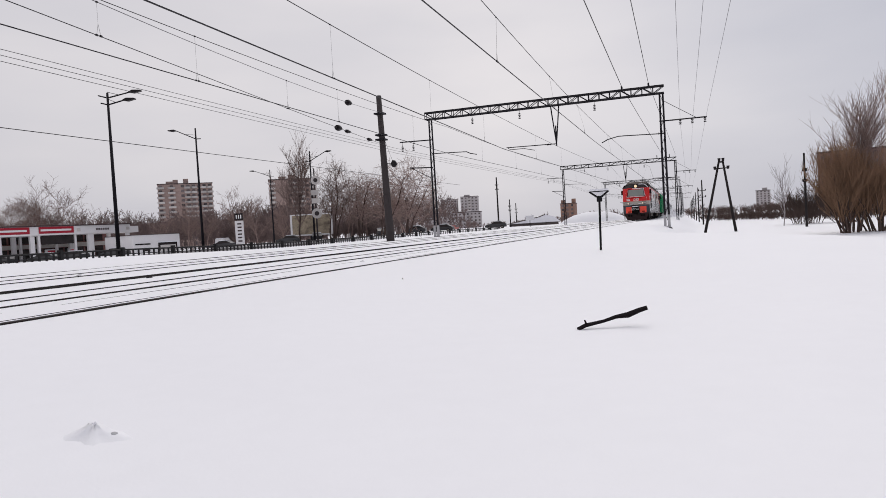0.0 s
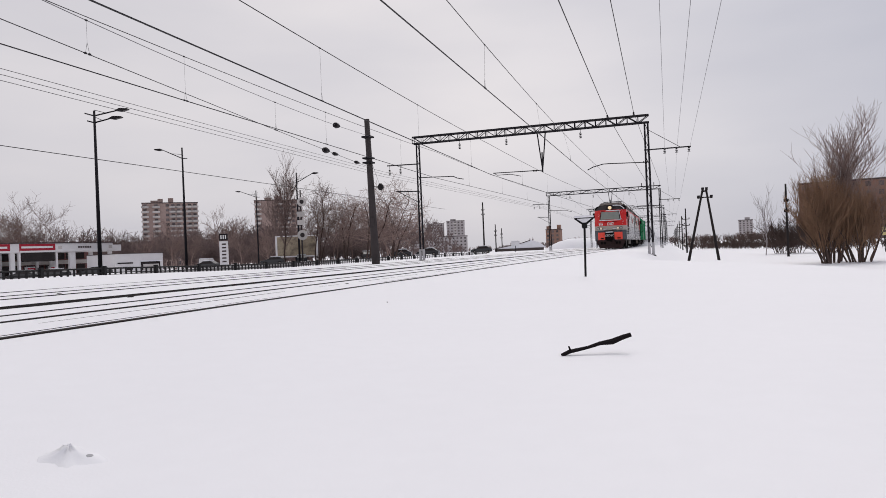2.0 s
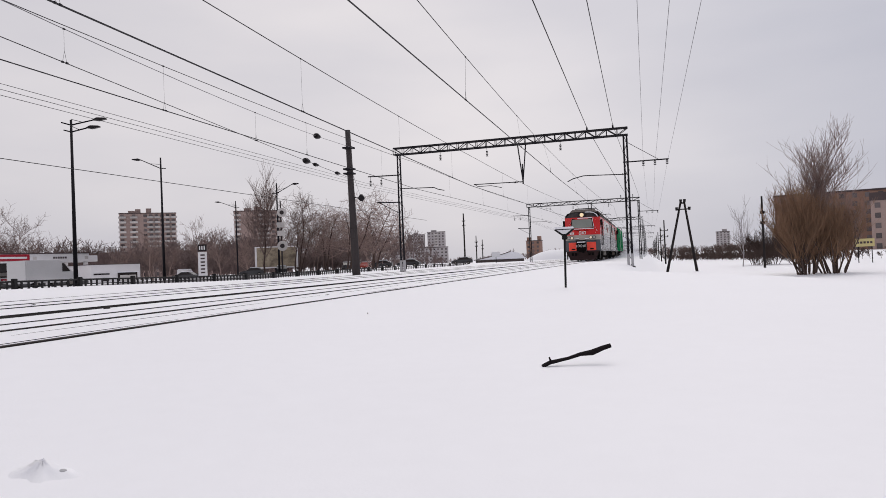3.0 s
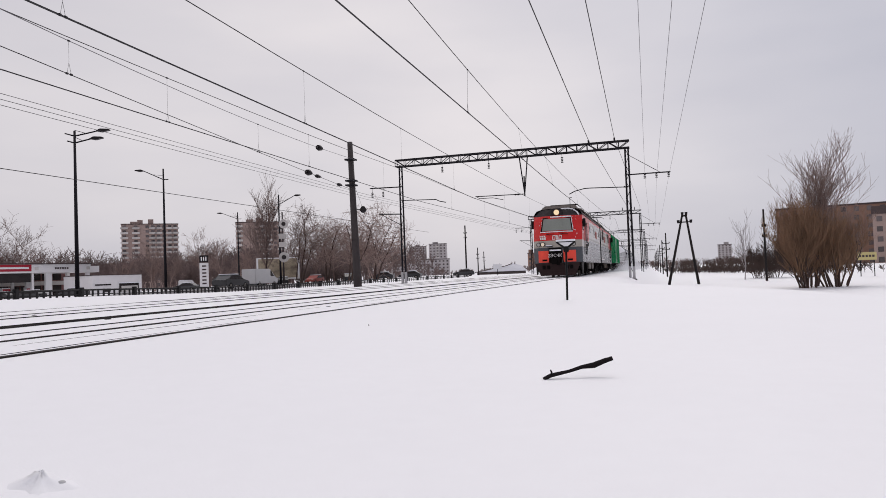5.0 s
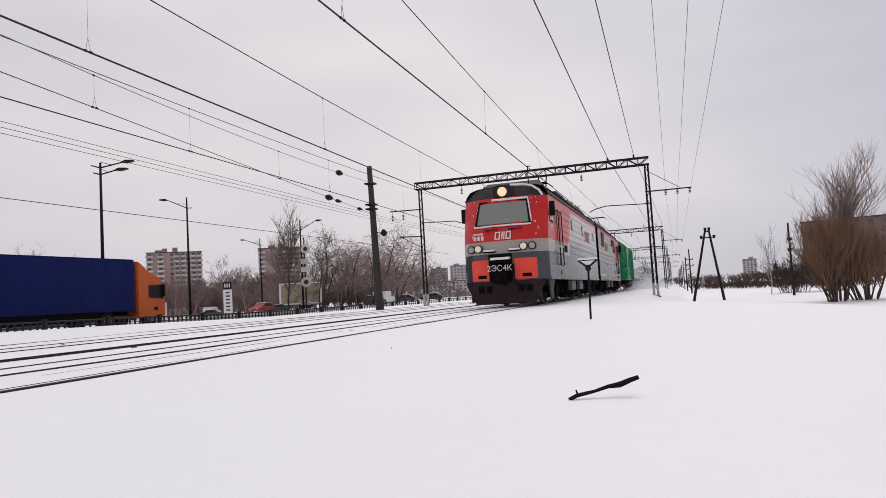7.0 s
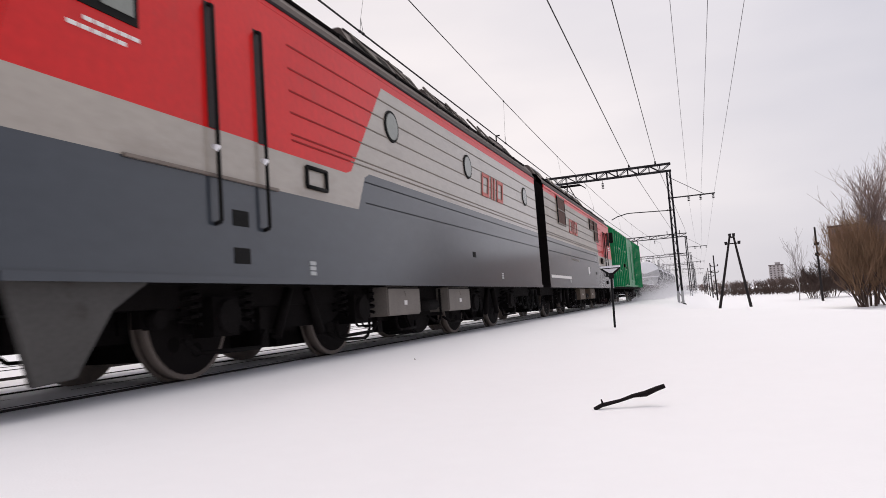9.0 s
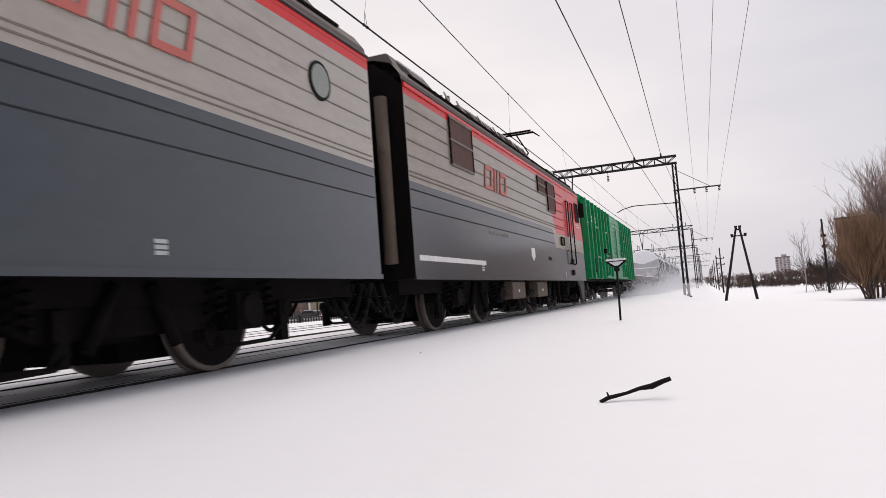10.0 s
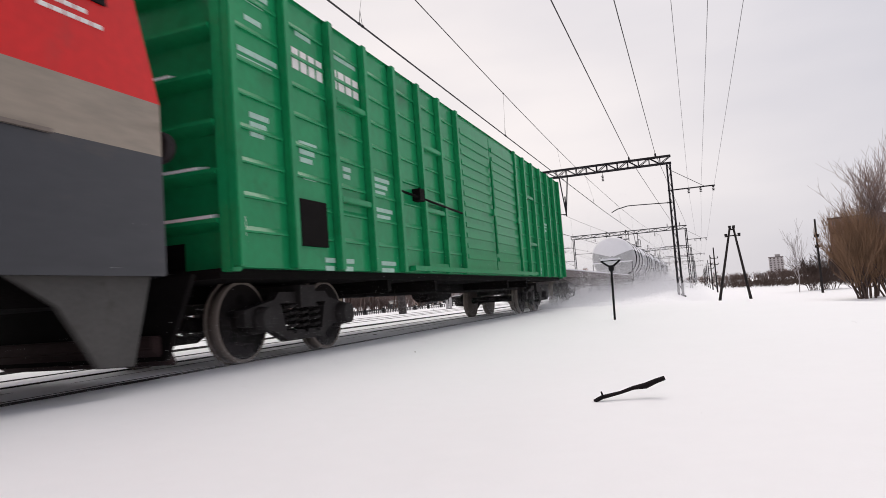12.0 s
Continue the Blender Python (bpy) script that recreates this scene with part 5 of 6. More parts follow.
def tank_car():
    t = thing("tank_wagon", "grey streaked tank wagon with snow on its barrel", "railway wagon", group="tank wagons behind")
    L, r, zc = 11.0, 1.5, 2.75
    b = B()
    n = 32
    rings = []
    for y, k in ((0.3, 0.25), (0.34, 0.62), (0.5, 0.88), (0.75, 1.0), (L - 0.75, 1.0), (L - 0.5, 0.88), (L - 0.34, 0.62), (L - 0.3, 0.25)):
        rings.append([b.verts.new((r * k * math.cos(a * math.tau / n), y, zc + r * k * math.sin(a * math.tau / n))) for a in range(n)])
    for a, c in zip(rings, rings[1:]):
        for k in range(n):
            f = b.faces.new((a[k], a[(k + 1) % n], c[(k + 1) % n], c[k]))
            f.smooth = True
    b.faces.new(rings[0][::-1])
    b.faces.new(rings[-1])
    part("barrel", b, TANK, t, "rounded grey steel barrel with dark streaks")
    b = B()
    rings = []
    for y, k in ((0.26, 0.06), (0.27, 0.4), (0.31, 0.64), (0.46, 0.9), (0.72, 1.02), (L - 0.7, 1.02), (L - 0.45, 0.86), (L - 0.28, 0.5)):
        rings.append([b.verts.new((r * k * math.cos(math.pi * (0.1 + 0.8 * a / 12)), y, zc + r * k * math.sin(math.pi * (0.1 + 0.8 * a / 12)) + 0.03)) for a in range(13)])
    for a, c in zip(rings, rings[1:]):
        for k in range(12):
            f = b.faces.new((a[k], a[k + 1], c[k + 1], c[k]))
            f.smooth = True
    part("barrel_snow", b, SNOW_CAP, t, "snow capping the barrel")
    b = B()
    box(b, -1.45, 1.45, 0.05, 0.16, 2.36, 2.45)
    part("end_rail_snow", b, SNOW_CAP, t, "snow lying on the end handrail", bevel=0.02)
    for x in (-1.4, 1.4):
        part("end_rail_post", tube(B(), (x, 0.1, 1.1), (x, 0.1, 2.36), 0.03, 0.03, 6), UNDER, t)
    b = B()
    tube(b, (0, L / 2, zc + r - 0.1), (0, L / 2, zc + r + 0.32), 0.35, 0.35, 14)
    part("manhole", b, UNDER, t)
    for y in (2.6, L / 2, L - 2.6):
        b = B()
        prev = None
        for k in range(25):
            a = k * math.tau / 24
            p = (1.03 * r * math.cos(a), y, zc + 1.03 * r * math.sin(a))
            if prev:
                tube(b, prev, p, 0.04, 0.04, 4, False)
            prev = p
        part("barrel_band", b, UNDER, t)
    b = B()
    box(b, -0.9, 0.9, 4.8, 5.3, zc + r + 0.05, zc + r + 0.1)
    for s in (-1, 1):
        pipe(b, [(s * 0.75, L / 2 - 1.2, zc + r), (s * 0.75, L / 2 - 1.2, zc + r + 0.75), (s * 0.75, L / 2 + 1.2, zc + r + 0.75), (s * 0.75, L / 2 + 1.2, zc + r)], 0.025)
    part("walkway", b, UNDER, t)
    b = B()
    box(b, -0.3, 0.3, 0, L, 0.8, 1.1)
    box(b, -1.4, 1.4, 0, 0.5, 0.9, 1.15)
    box(b, -1.4, 1.4, L - 0.5, L, 0.9, 1.15)
    for y in (1.8, L - 1.8):
        box(b, -1.1, 1.1, y - 0.3, y + 0.3, 1.0, 1.6)
    part("underframe", b, UNDER, t)
    wagon_bogie(t, 1.8)
    wagon_bogie(t, L - 1.8)
    wagon_ends(t, L)
    return t


first_tank = tank_car()
ROLLING.append((first_tank, 81.5, False))
tank_wheels = [(w, y, r) for w, y, r in SPINNING if w.parent == first_tank]
for k in range(1, 5):
    other = copy_thing(first_tank, pose(0, 0, 0))
    ROLLING.append((other, 81.5 + 12.1 * k, False))
    kids = [o for o in other.children if o.name.startswith("wheelset")]
    SPINNING.extend((w, w.matrix_basis.translation.y, 0.475) for w in kids)


# ---- beyond the tracks ----
BRICK_WALL = mat("warm_brick", (0.28, 0.168, 0.128), 0.9, 0, 0.2, 0.4, 0.1)
PANEL_TAN = mat("tan_panel_wall", (0.37, 0.275, 0.245), 0.9, 0, 0.12, 0.15, 0.05)
PANEL_GREY = mat("grey_panel_wall", (0.42, 0.39, 0.39), 0.9, 0, 0.12, 0.15, 0.05)
WINDOW_DARK = mat("dark_pane", (0.13, 0.11, 0.11), 0.15, 0, 0.3, 0.5, 0, per_object=0.5)
BALCONY = mat("pale_balcony", (0.5, 0.47, 0.45), 0.8, 0, 0.15, 0.5, 0, per_object=0.2)
ROOFING = mat("dark_roofing", (0.08, 0.06, 0.06), 0.9, 0, 0.2, 0.3, 0.1)
KIOSK = mat("brown_kiosk_cladding", (0.16, 0.075, 0.07), 0.8, 0, 0.15, 0.4, 0.05)
STATION_WHITE = mat("white_cladding", (0.74, 0.72, 0.72), 0.5, 0, 0.06, 0.5, 0.02)
STATION_RED = mat("red_cladding", (0.36, 0.018, 0.035), 0.5, 0, 0.08, 0.5, 0.02)
SHOP_DARK = mat("shop_glazing", (0.022, 0.017, 0.017), 0.25, 0, 0.4, 0.6, 0)
BILL = mat("billboard_print", (0.34, 0.28, 0.20), 0.7, 0, 0.5, 0.5, 0, dirt=(0.12, 0.09, 0.07), dirt_amount=0.7)
YELLOW = mat("yellow_board", (0.55, 0.47, 0.22), 0.6, 0, 0.1, 1, 0)
SHED_WALL = mat("weathered_shed_boards", (0.11, 0.09, 0.085), 0.9, 0, 0.3, 0.8, 0.2)
ROAD = mat("slushy_asphalt", (0.13, 0.125, 0.13), 0.8, 0, 0.3, 0.5, 0.2, dirt=(0.55, 0.55, 0.57), dirt_amount=0.3, stretch=(1, 0.2, 1))


def road():
    b = B()
    ys = list(range(-60, 320, 6))
    rows = []
    for y in ys:
        off = -0.36 * max(0, y - 45)
        rows.append([b.verts.new((x + off, y, ground_z(x + off, y) + 0.012)) for x in (-27.6, -31, -35, -39, -43.5)])
    for a, c in zip(rows, rows[1:]):
        for k in range(4):
            b.faces.new((a[k], a[k + 1], c[k + 1], c[k]))
    return lone("road", b, ROAD, "slushy asphalt road behind the low fence", "road", kind="structure")


road()


# thin bent members
class Limbs:
    def __init__(self):
        self.v, self.f = [], []

    def add(self, a, b, r0, r1, n=3):
        q = (b - a).to_track_quat("Z", "Y")
        base = len(self.v)
        for p, r in ((a, r0), (b, r1)):
            for k in range(n):
                c = k * math.tau / n
                self.v.append(tuple(p + q @ Vector((r * math.cos(c), r * math.sin(c), 0))))
        for k in range(n):
            j = (k + 1) % n
            self.f.append((base + k, base + j, base + n + j, base + n + k))

    def chain(self, pts, radii, n=3):
        """One bent limb with shared rings."""
        base = len(self.v)
        for k, (p, r) in enumerate(zip(pts, radii)):
            q = (pts[min(k + 1, len(pts) - 1)] - pts[max(k - 1, 0)]).to_track_quat("Z", "Y")
            for j in range(n):
                c = j * math.tau / n
                self.v.append(tuple(p + q @ Vector((r * math.cos(c), r * math.sin(c), 0))))
        for k in range(len(pts) - 1):
            for j in range(n):
                i = (j + 1) % n
                a = base + k * n
                self.f.append((a + j, a + i, a + n + i, a + n + j))

    def mesh(self, name, material):
        me = bpy.data.meshes.new(name)
        me.from_pydata(self.v, [], self.f)
        me.polygons.foreach_set("use_smooth", [True] * len(self.f))
        me.materials.append(material)
        return me


def fence():
    t = thing("road_fence", "low black iron fence half buried in snow", "fence")
    x, y0, y1, h = -25.0, 12.0, 96.0, 0.31
    for z in (h, h * 0.35):
        rail = Limbs()
        n = 28
        rail.chain([Vector((x, y0 + (y1 - y0) * k / n, fence_z(y0 + (y1 - y0) * k / n) + z)) for k in range(n + 1)], [0.045 if z == h else 0.025] * (n + 1), 6)
        o = new("top_rail" if z == h else "lower_rail", rail.mesh("rail_bar", FENCE))
        o.parent = t
    post = mesh_of("post", box(B(), -0.09, 0.09, -0.09, 0.09, -0.3, h + 0.12), FENCE, 0.015)
    y = y0
    while y < y1:
        o = new("post", post)
        o.parent, o.matrix_basis = t, pose(x, y, fence_z(y))
        y += 3.4
    picket = mesh_of("picket", box(B(), -0.025, 0.025, -0.04, 0.04, -0.25, h), FENCE)
    y = y0
    while y < y1:
        o = new("picket", picket)
        o.parent, o.matrix_basis = t, pose(x, y, fence_z(y))
        y += 0.34 if y < 60 else 0.6
    return t


def fence_z(y):
    return ground_z(-25, y)


fence()


def street_lamp(x, y, z, h, arms, cap=None):
    t = thing("street_lamp", "tall dark steel street lamp with angled arms", "street lamp", pose(x, y, z, 0, 0, 17.5), group="street lamps along the road")
    b = B()
    tube(b, (0, 0, -0.6), (0, 0, h), 0.15, 0.075, 10)
    part("post", b, MAST, t)
    for dx, dz, tilt in arms:
        b = B()
        tube(b, (0, 0, h - dz), (dx, 0, h - dz + tilt), 0.05, 0.045, 6)
        if abs(dx) > 1:
            tube(b, (0, 0, h - dz + 0.4), (dx * 0.5, 0, h - dz + tilt * 0.55), 0.02, 0.02, 5)
        arm = part("arm", b, MAST, t)
        if abs(dx) > 1:
            b = B()
            s = 1 if dx > 0 else -1
            slab_pts = [(dx - s * 0.1, h - dz + tilt - 0.02), (dx + s * 0.3, h - dz + tilt - 0.1), (dx + s * 0.85, h - dz + tilt + 0.02), (dx + s * 0.8, h - dz + tilt + 0.1), (dx + s * 0.2, h - dz + tilt + 0.14)]
            prism(b, slab_pts, -0.16, 0.16)
            part("lamp_head", b, GLASSY, arm, "dark flat lamp head", bevel=0.03)
    return t


street_lamp(-37.0, 37.57, -0.3, 11.4, [(1.55, 0.35, 0.3), (1.1, 0.82, 0.25), (-0.65, 0.35, 0.2), (-0.5, 0.82, 0.15)])
street_lamp(-46.7, 58.6, -0.33, 12.45, [(-2.0, 1.1, 0.95), (0.5, 1.1, 0.0)])
street_lamp(-64.1, 98.2, -0.4, 12.1, [(-2.5, 1.1, 1.0), (0.6, 1.1, 0.0)])
street_lamp(-44.95, 78.1, -0.3, 11.6, [(2.0, 1.3, 1.1), (-0.6, 1.3, 0.0)])


def grow(wood, twigs, rnd, p, d, length, r, level, top, up=0.25, spread=0.7, kids=(5, 5, 6, 5), thin=0.012):
    """One limb in bent steps, with side limbs along it."""
    steps = 5 if level == 0 else 2 if level == top else 3
    target = wood if level < 1 else twigs
    pts = [p]
    for k in range(steps):
        d = (d + Vector((rnd.gauss(0, 0.13), rnd.gauss(0, 0.13), rnd.gauss(0, 0.06) + up * 0.16))).normalized()
        q = pts[-1] + d * (length / steps)
        pts.append(q)
    target.chain(pts, [max(r * (1 - 0.75 * k / steps), thin * (1 - 0.3 * k / steps)) for k in range(steps + 1)], 6 if level == 0 else 3)
    if level >= top:
        return
    for k in range(kids[level]):
        f = rnd.uniform(0.28 if level == 0 else 0.15, 1.0)
        i = min(steps - 1, int(f * steps))
        s = pts[i].lerp(pts[i + 1], f * steps - i)
        a = rnd.uniform(0, math.tau)
        side = d.orthogonal().normalized()
        side.rotate(Matrix.Rotation(a, 3, d))
        nd = (d * (1 - spread) + side * spread + Vector((0, 0, up))).normalized()
        grow(wood, twigs, rnd, s, nd, length * rnd.uniform(0.38, 0.62) * (1.15 - 0.4 * f if level == 0 else 1), r * 0.42, level + 1, top, up, spread, kids, thin)


def tree(name, label, x, y, z, h, seed, material, stems=1, lean=0.08, top=3, up=0.25, spread=0.65, kids=(9, 6, 5, 4), r=None, thin=0.012, fork=0.62, category="tree", group="", stem_bark=None):
    rnd = random.Random(seed)
    t = thing(name, label, category, pose(x, y, z), group)
    twigs = Limbs()
    for s in range(stems):
        wood = Limbs()
        a = rnd.uniform(0, math.tau)
        off = Vector((math.cos(a), math.sin(a), 0)) * (0.0 if stems == 1 else rnd.uniform(0.1, 0.5))
        d = (Vector((0, 0, 1)) + Vector((math.cos(a), math.sin(a), 0)) * (lean * rnd.uniform(0.5, 1.5) if stems > 1 else 0.03)).normalized()
        hh = h * fork * rnd.uniform(0.8, 1.2 if stems > 1 else 1.0)
        grow(wood, twigs, rnd, off + Vector((0, 0, -0.6)), d, hh + 0.6, r or h * 0.018, 0, top, up, spread, kids, thin)
        o = new("trunk", wood.mesh("trunk", stem_bark or material))
        o.parent = t
    o = new("crown", twigs.mesh("crown", material))
    o.parent = t
    return t


# willow clump and bare trees right of the line
tree("willow_clump", "dense bare ochre willow clump growing from snow", 10.1, 52.2, -1.36, 4.6, 3, BARK_RED, stems=15, lean=0.24, top=3, up=0.5, spread=0.45, kids=(10, 7, 6, 4), r=0.07, thin=0.008, fork=0.75, category="bush", group="willows beside the line", stem_bark=BARK)
tree("willow_clump", "dense bare ochre willow clump growing from snow", 12.0, 53.2, -1.36, 4.4, 4, BARK_RED, stems=12, lean=0.3, top=3, up=0.5, spread=0.45, kids=(10, 7, 6, 4), r=0.07, thin=0.008, fork=0.75, category="bush", group="willows beside the line", stem_bark=BARK)
tree("bare_tree", "tall bare brown tree with a pointed crown behind willows", 11.1, 55.0, -1.4, 8.0, 8, BARK_STREET, top=3, up=0.45, spread=0.5, kids=(26, 9, 6, 5), r=0.12, thin=0.009, fork=0.95, stem_bark=BARK)
tree("bare_tree", "lower bare brown tree with a rounded crown behind willows", 11.2, 55.6, -1.4, 5.9, 9, BARK_STREET, stems=3, lean=0.16, top=3, up=0.45, spread=0.5, kids=(12, 8, 6, 5), r=0.08, thin=0.009, fork=0.78, stem_bark=BARK)
tree("bare_tree", "lower bare brown tree with a rounded crown behind willows", 12.9, 55.4, -1.4, 5.2, 10, BARK_STREET, stems=3, lean=0.16, top=3, up=0.45, spread=0.5, kids=(12, 8, 6, 5), r=0.08, thin=0.009, fork=0.78, stem_bark=BARK)
tree("young_birch", "thin pale leafless birch standing in snow", 9.6, 81.6, -1.5, 6.0, 9, mat("pale_birch_bark", (0.34, 0.31, 0.31), 0.9, 0, 0.3, 2, 0.1), top=2, up=0.5, spread=0.5, kids=(14, 6, 4, 3), r=0.07, thin=0.012, fork=0.95)
tree("shrub", "dark reddish leafless shrub at the foot of the bank", 11.9, 86.0, -1.6, 4.0, 12, BARK, stems=12, lean=0.45, top=3, up=0.35, spread=0.5, kids=(6, 5, 5, 3), r=0.05, thin=0.012, fork=0.7, category="bush", group="shrubs beside the line")
tree("shrub", "dark reddish leafless shrub at the foot of the bank", 13.4, 88.0, -1.6, 4.2, 13, BARK, stems=12, lean=0.45, top=3, up=0.35, spread=0.5, kids=(6, 5, 5, 3), r=0.05, thin=0.012, fork=0.7, category="bush", group="shrubs beside the line")
tree("shrub", "dark reddish leafless shrub at the foot of the bank", 15.8, 84.0, -1.6, 3.0, 14, BARK, stems=12, lean=0.5, top=3, up=0.3, spread=0.5, kids=(6, 5, 5, 3), r=0.05, thin=0.012, fork=0.7, category="bush", group="shrubs beside the line")

# street trees on the far side
tree("bare_tree", "tall slender bare tree beside the road", -53.0, 88.2, -0.4, 10.6, 21, BARK_STREET, top=3, up=0.4, spread=0.45, kids=(24, 9, 6, 4), r=0.15, thin=0.016, fork=0.95, group="bare street trees", stem_bark=BARK)
tree("bare_tree", "bare tree with twisted limbs beside the road", -49.2, 90.5, -0.4, 12.0, 22, BARK_STREET, stems=3, lean=0.3, top=3, up=0.25, spread=0.65, kids=(10, 8, 5, 4), r=0.12, thin=0.018, fork=0.7, group="bare street trees", stem_bark=BARK)
for k, (tx, ty, th) in enumerate(((-45.5, 93, 11.5), (-42, 92, 13.2), (-39.5, 95, 11.4))):
    tree("bare_tree", "broad bare tree with tangled limbs beside the road", tx, ty, -0.4, th, 30 + k, BARK_STREET, stems=3, lean=0.35, top=3, up=0.12, spread=0.75, kids=(10, 7, 4, 3), r=0.15, thin=0.02, fork=0.7, group="bare street trees", stem_bark=BARK)
tree("bare_tree", "broad bare tree behind the filling station", -126, 110, -1.2, 14.0, 41, BARK_STREET, stems=4, lean=0.3, top=3, up=0.25, spread=0.6, kids=(12, 9, 7, 5), r=0.15, thin=0.02, fork=0.7, group="bare street trees")
tree("bare_tree", "broad bare tree behind the filling station", -134, 108, -1.2, 12.0, 42, BARK_STREET, stems=4, lean=0.3, top=3, up=0.25, spread=0.6, kids=(12, 9, 7, 5), r=0.15, thin=0.02, fork=0.7, group="bare street trees")

for k, (tx, ty, th) in enumerate(((-104, 117, 8.6), (-97, 119, 10.6), (-91.5, 116, 8.8), (-86, 120, 10.4), (-80, 117, 9.2), (-75, 119, 8.0), (-69, 118, 9.6), (-62, 120, 10.4), (-56, 117, 9.8), (-49, 119, 9.0))):
    tree("bare_tree", "bare brown tree in the row along the road", tx, ty, -1.0, th, 60 + k, BARK_STREET, stems=1 + k % 2, lean=0.15, top=3, up=0.3, spread=0.55, kids=(10, 7, 5, 4), r=0.13, thin=0.02, fork=0.72, group="bare street trees")


def woods(name, label, ends, n, depth, hmin, hmax, base, seed, material, thin, kids=(9, 6, 3, 2)):
    rnd = random.Random(seed)
    limbs = Limbs()
    (ax, ay), (bx, by) = ends
    for k in range(n):
        f = rnd.random()
        x, y = ax + (bx - ax) * f + rnd.uniform(-depth, depth) * 0.4, ay + (by - ay) * f + rnd.uniform(-depth, depth)
        h = rnd.uniform(hmin, hmax) * (0.8 + 0.3 * noise.noise((f * 9, seed, 0)))
        grow(limbs, limbs, rnd, Vector((x, y, base)), Vector((rnd.gauss(0, 0.05), rnd.gauss(0, 0.05), 1)).normalized(), h * 0.8, h * 0.014, 0, 2, 0.3, 0.6, kids, thin)
    return tagged(new(name, limbs.mesh(name, material)), label, "woods", kind="stuff")


woods("far_woods", "belt of bare grey-brown trees behind the road", ((-190, 150), (-70, 190)), 320, 20, 9.5, 14.0, -1.3, 51, BARK_FAR, 0.07)
woods("road_scrub", "dark bare scrub along the far road edge", ((-98, 130), (-60, 142)), 300, 12, 3.0, 7.0, -1.0, 52, BARK_FAR, 0.05)
woods("bank_scrub", "low brown scrub on the snowy railway bank", ((5.5, 170), (26, 105)), 420, 9, 1.6, 2.6, -1.7, 56, BARK, 0.022, (8, 5, 2, 2))
woods("line_scrub", "low dark scrub along the railway bank", ((7, 250), (38, 215)), 130, 20, 3.2, 5.2, -1.6, 53, BARK, 0.04, (8, 4, 2, 2))
woods("horizon_woods", "hazy bare woods on the horizon", ((-60, 420), (140, 620)), 240, 50, 5, 9, -2, 54, BARK_FAR, 0.11, (8, 4, 2, 2))
woods("horizon_woods", "hazy bare woods on the horizon", ((-300, 300), (-70, 440)), 260, 40, 4, 6.5, -1.5, 55, BARK_FAR, 0.10, (8, 4, 2, 2))


# ---- buildings ----
def building(name, label, x, y, z, rz, w, d, h, floors, cols, wall, win_w=1.5, win_h=1.5, roof_h=0.8, balconies=(), blocks=(), side_cols=0, plain=()):
    t = thing(name, label, "building", pose(x, y, z, 0, 0, rz))
    b = box(B(), -w / 2, w / 2, 0, d, -2, h)
    part("wall", b, wall, t)
    b = box(B(), -w / 2 - 0.3, w / 2 + 0.3, -0.3, d + 0.3, h, h + roof_h)
    roof = part("roof", b, ROOFING, t, "dark flat roof with parapet")
    for bx, bw, bh in blocks:
        part("roof_block", box(B(), bx - bw / 2, bx + bw / 2, d * 0.3, d * 0.7, h + roof_h, h + roof_h + bh), wall, roof)
    fh = h / floors
    pane = mesh_of("window", box(B(), -win_w / 2, win_w / 2, -0.08, 0.1, 0, win_h), WINDOW_DARK)
    rail = mesh_of("balcony", box(B(), -win_w * 1.1, win_w * 1.1, -1.1, 0, -0.15, 1.0), BALCONY)
    for f in range(floors):
        for c in range(cols):
            if c in plain:
                continue
            px = -w / 2 + w * (c + 0.5) / cols
            o = new("window", pane)
            o.parent, o.matrix_basis = t, pose(px, -0.02, fh * f + 0.9)
            if c in balconies:
                o = new("balcony", rail)
                o.parent, o.matrix_basis = t, pose(px, 0, fh * f + 0.2)
        for c in range(side_cols):
            for s in (-1, 1):
                o = new("window", pane)
                o.parent, o.matrix_basis = t, pose(s * (w / 2 + 0.02), d * (c + 0.5) / side_cols, fh * f + 0.9, 0, 0, 90)
    return t


building("apartment_building", "tan panel apartment tower above bare trees", -288.5, 349, -1.5, 40, 31.5, 16, 38.0, 13, 10, PANEL_TAN, 1.9, 1.5, 0.5, (0, 2, 5, 6, 8, 9), ((-9, 4, 1.6), (-5.5, 3, 2.6), (0.5, 3, 3.0)), 0, (1, 3))
building("apartment_building", "warm tan apartment tower behind bare trees", -225.5, 369, -1.5, 33, 28, 16, 36.8, 13, 8, PANEL_TAN, 1.9, 1.5, 0.5, (0, 4, 5, 7), ((-6, 4, 1.8), (0, 4, 2.6)), 0, (1, 2))
building("apartment_building", "distant grey apartment tower", -258.3, 757.8, -2, 12, 19, 14, 34, 10, 5, PANEL_GREY, 1.8, 1.6, 0.5, (1, 3), ((0, 5, 2.0),))
building("apartment_building", "distant grey apartment tower", -235.5, 764.2, -2, 12, 20, 14, 36.5, 11, 5, PANEL_GREY, 1.8, 1.6, 0.5, (2,), ((-3, 6, 2.0),))
building("apartment_building", "long low grey apartment block far off", -215, 640, -2, 14, 56, 12, 16, 5, 15, PANEL_GREY, 1.7, 1.5, 0.7)
building("apartment_building", "long low block behind the filling station trees", -190, 250, -1.5, 33, 90, 12, 10.5, 4, 22, PANEL_TAN, 1.6, 1.5, 0.7)
building("brick_building", "stepped red-brown brick building far down the line", -80.5, 498.9, -2, 0, 10, 12, 14.5, 5, 3, BRICK_WALL, 1.5, 1.5, 0.5, (), ((-3.8, 2.4, 2.4), (3.8, 2.4, 3.0)))
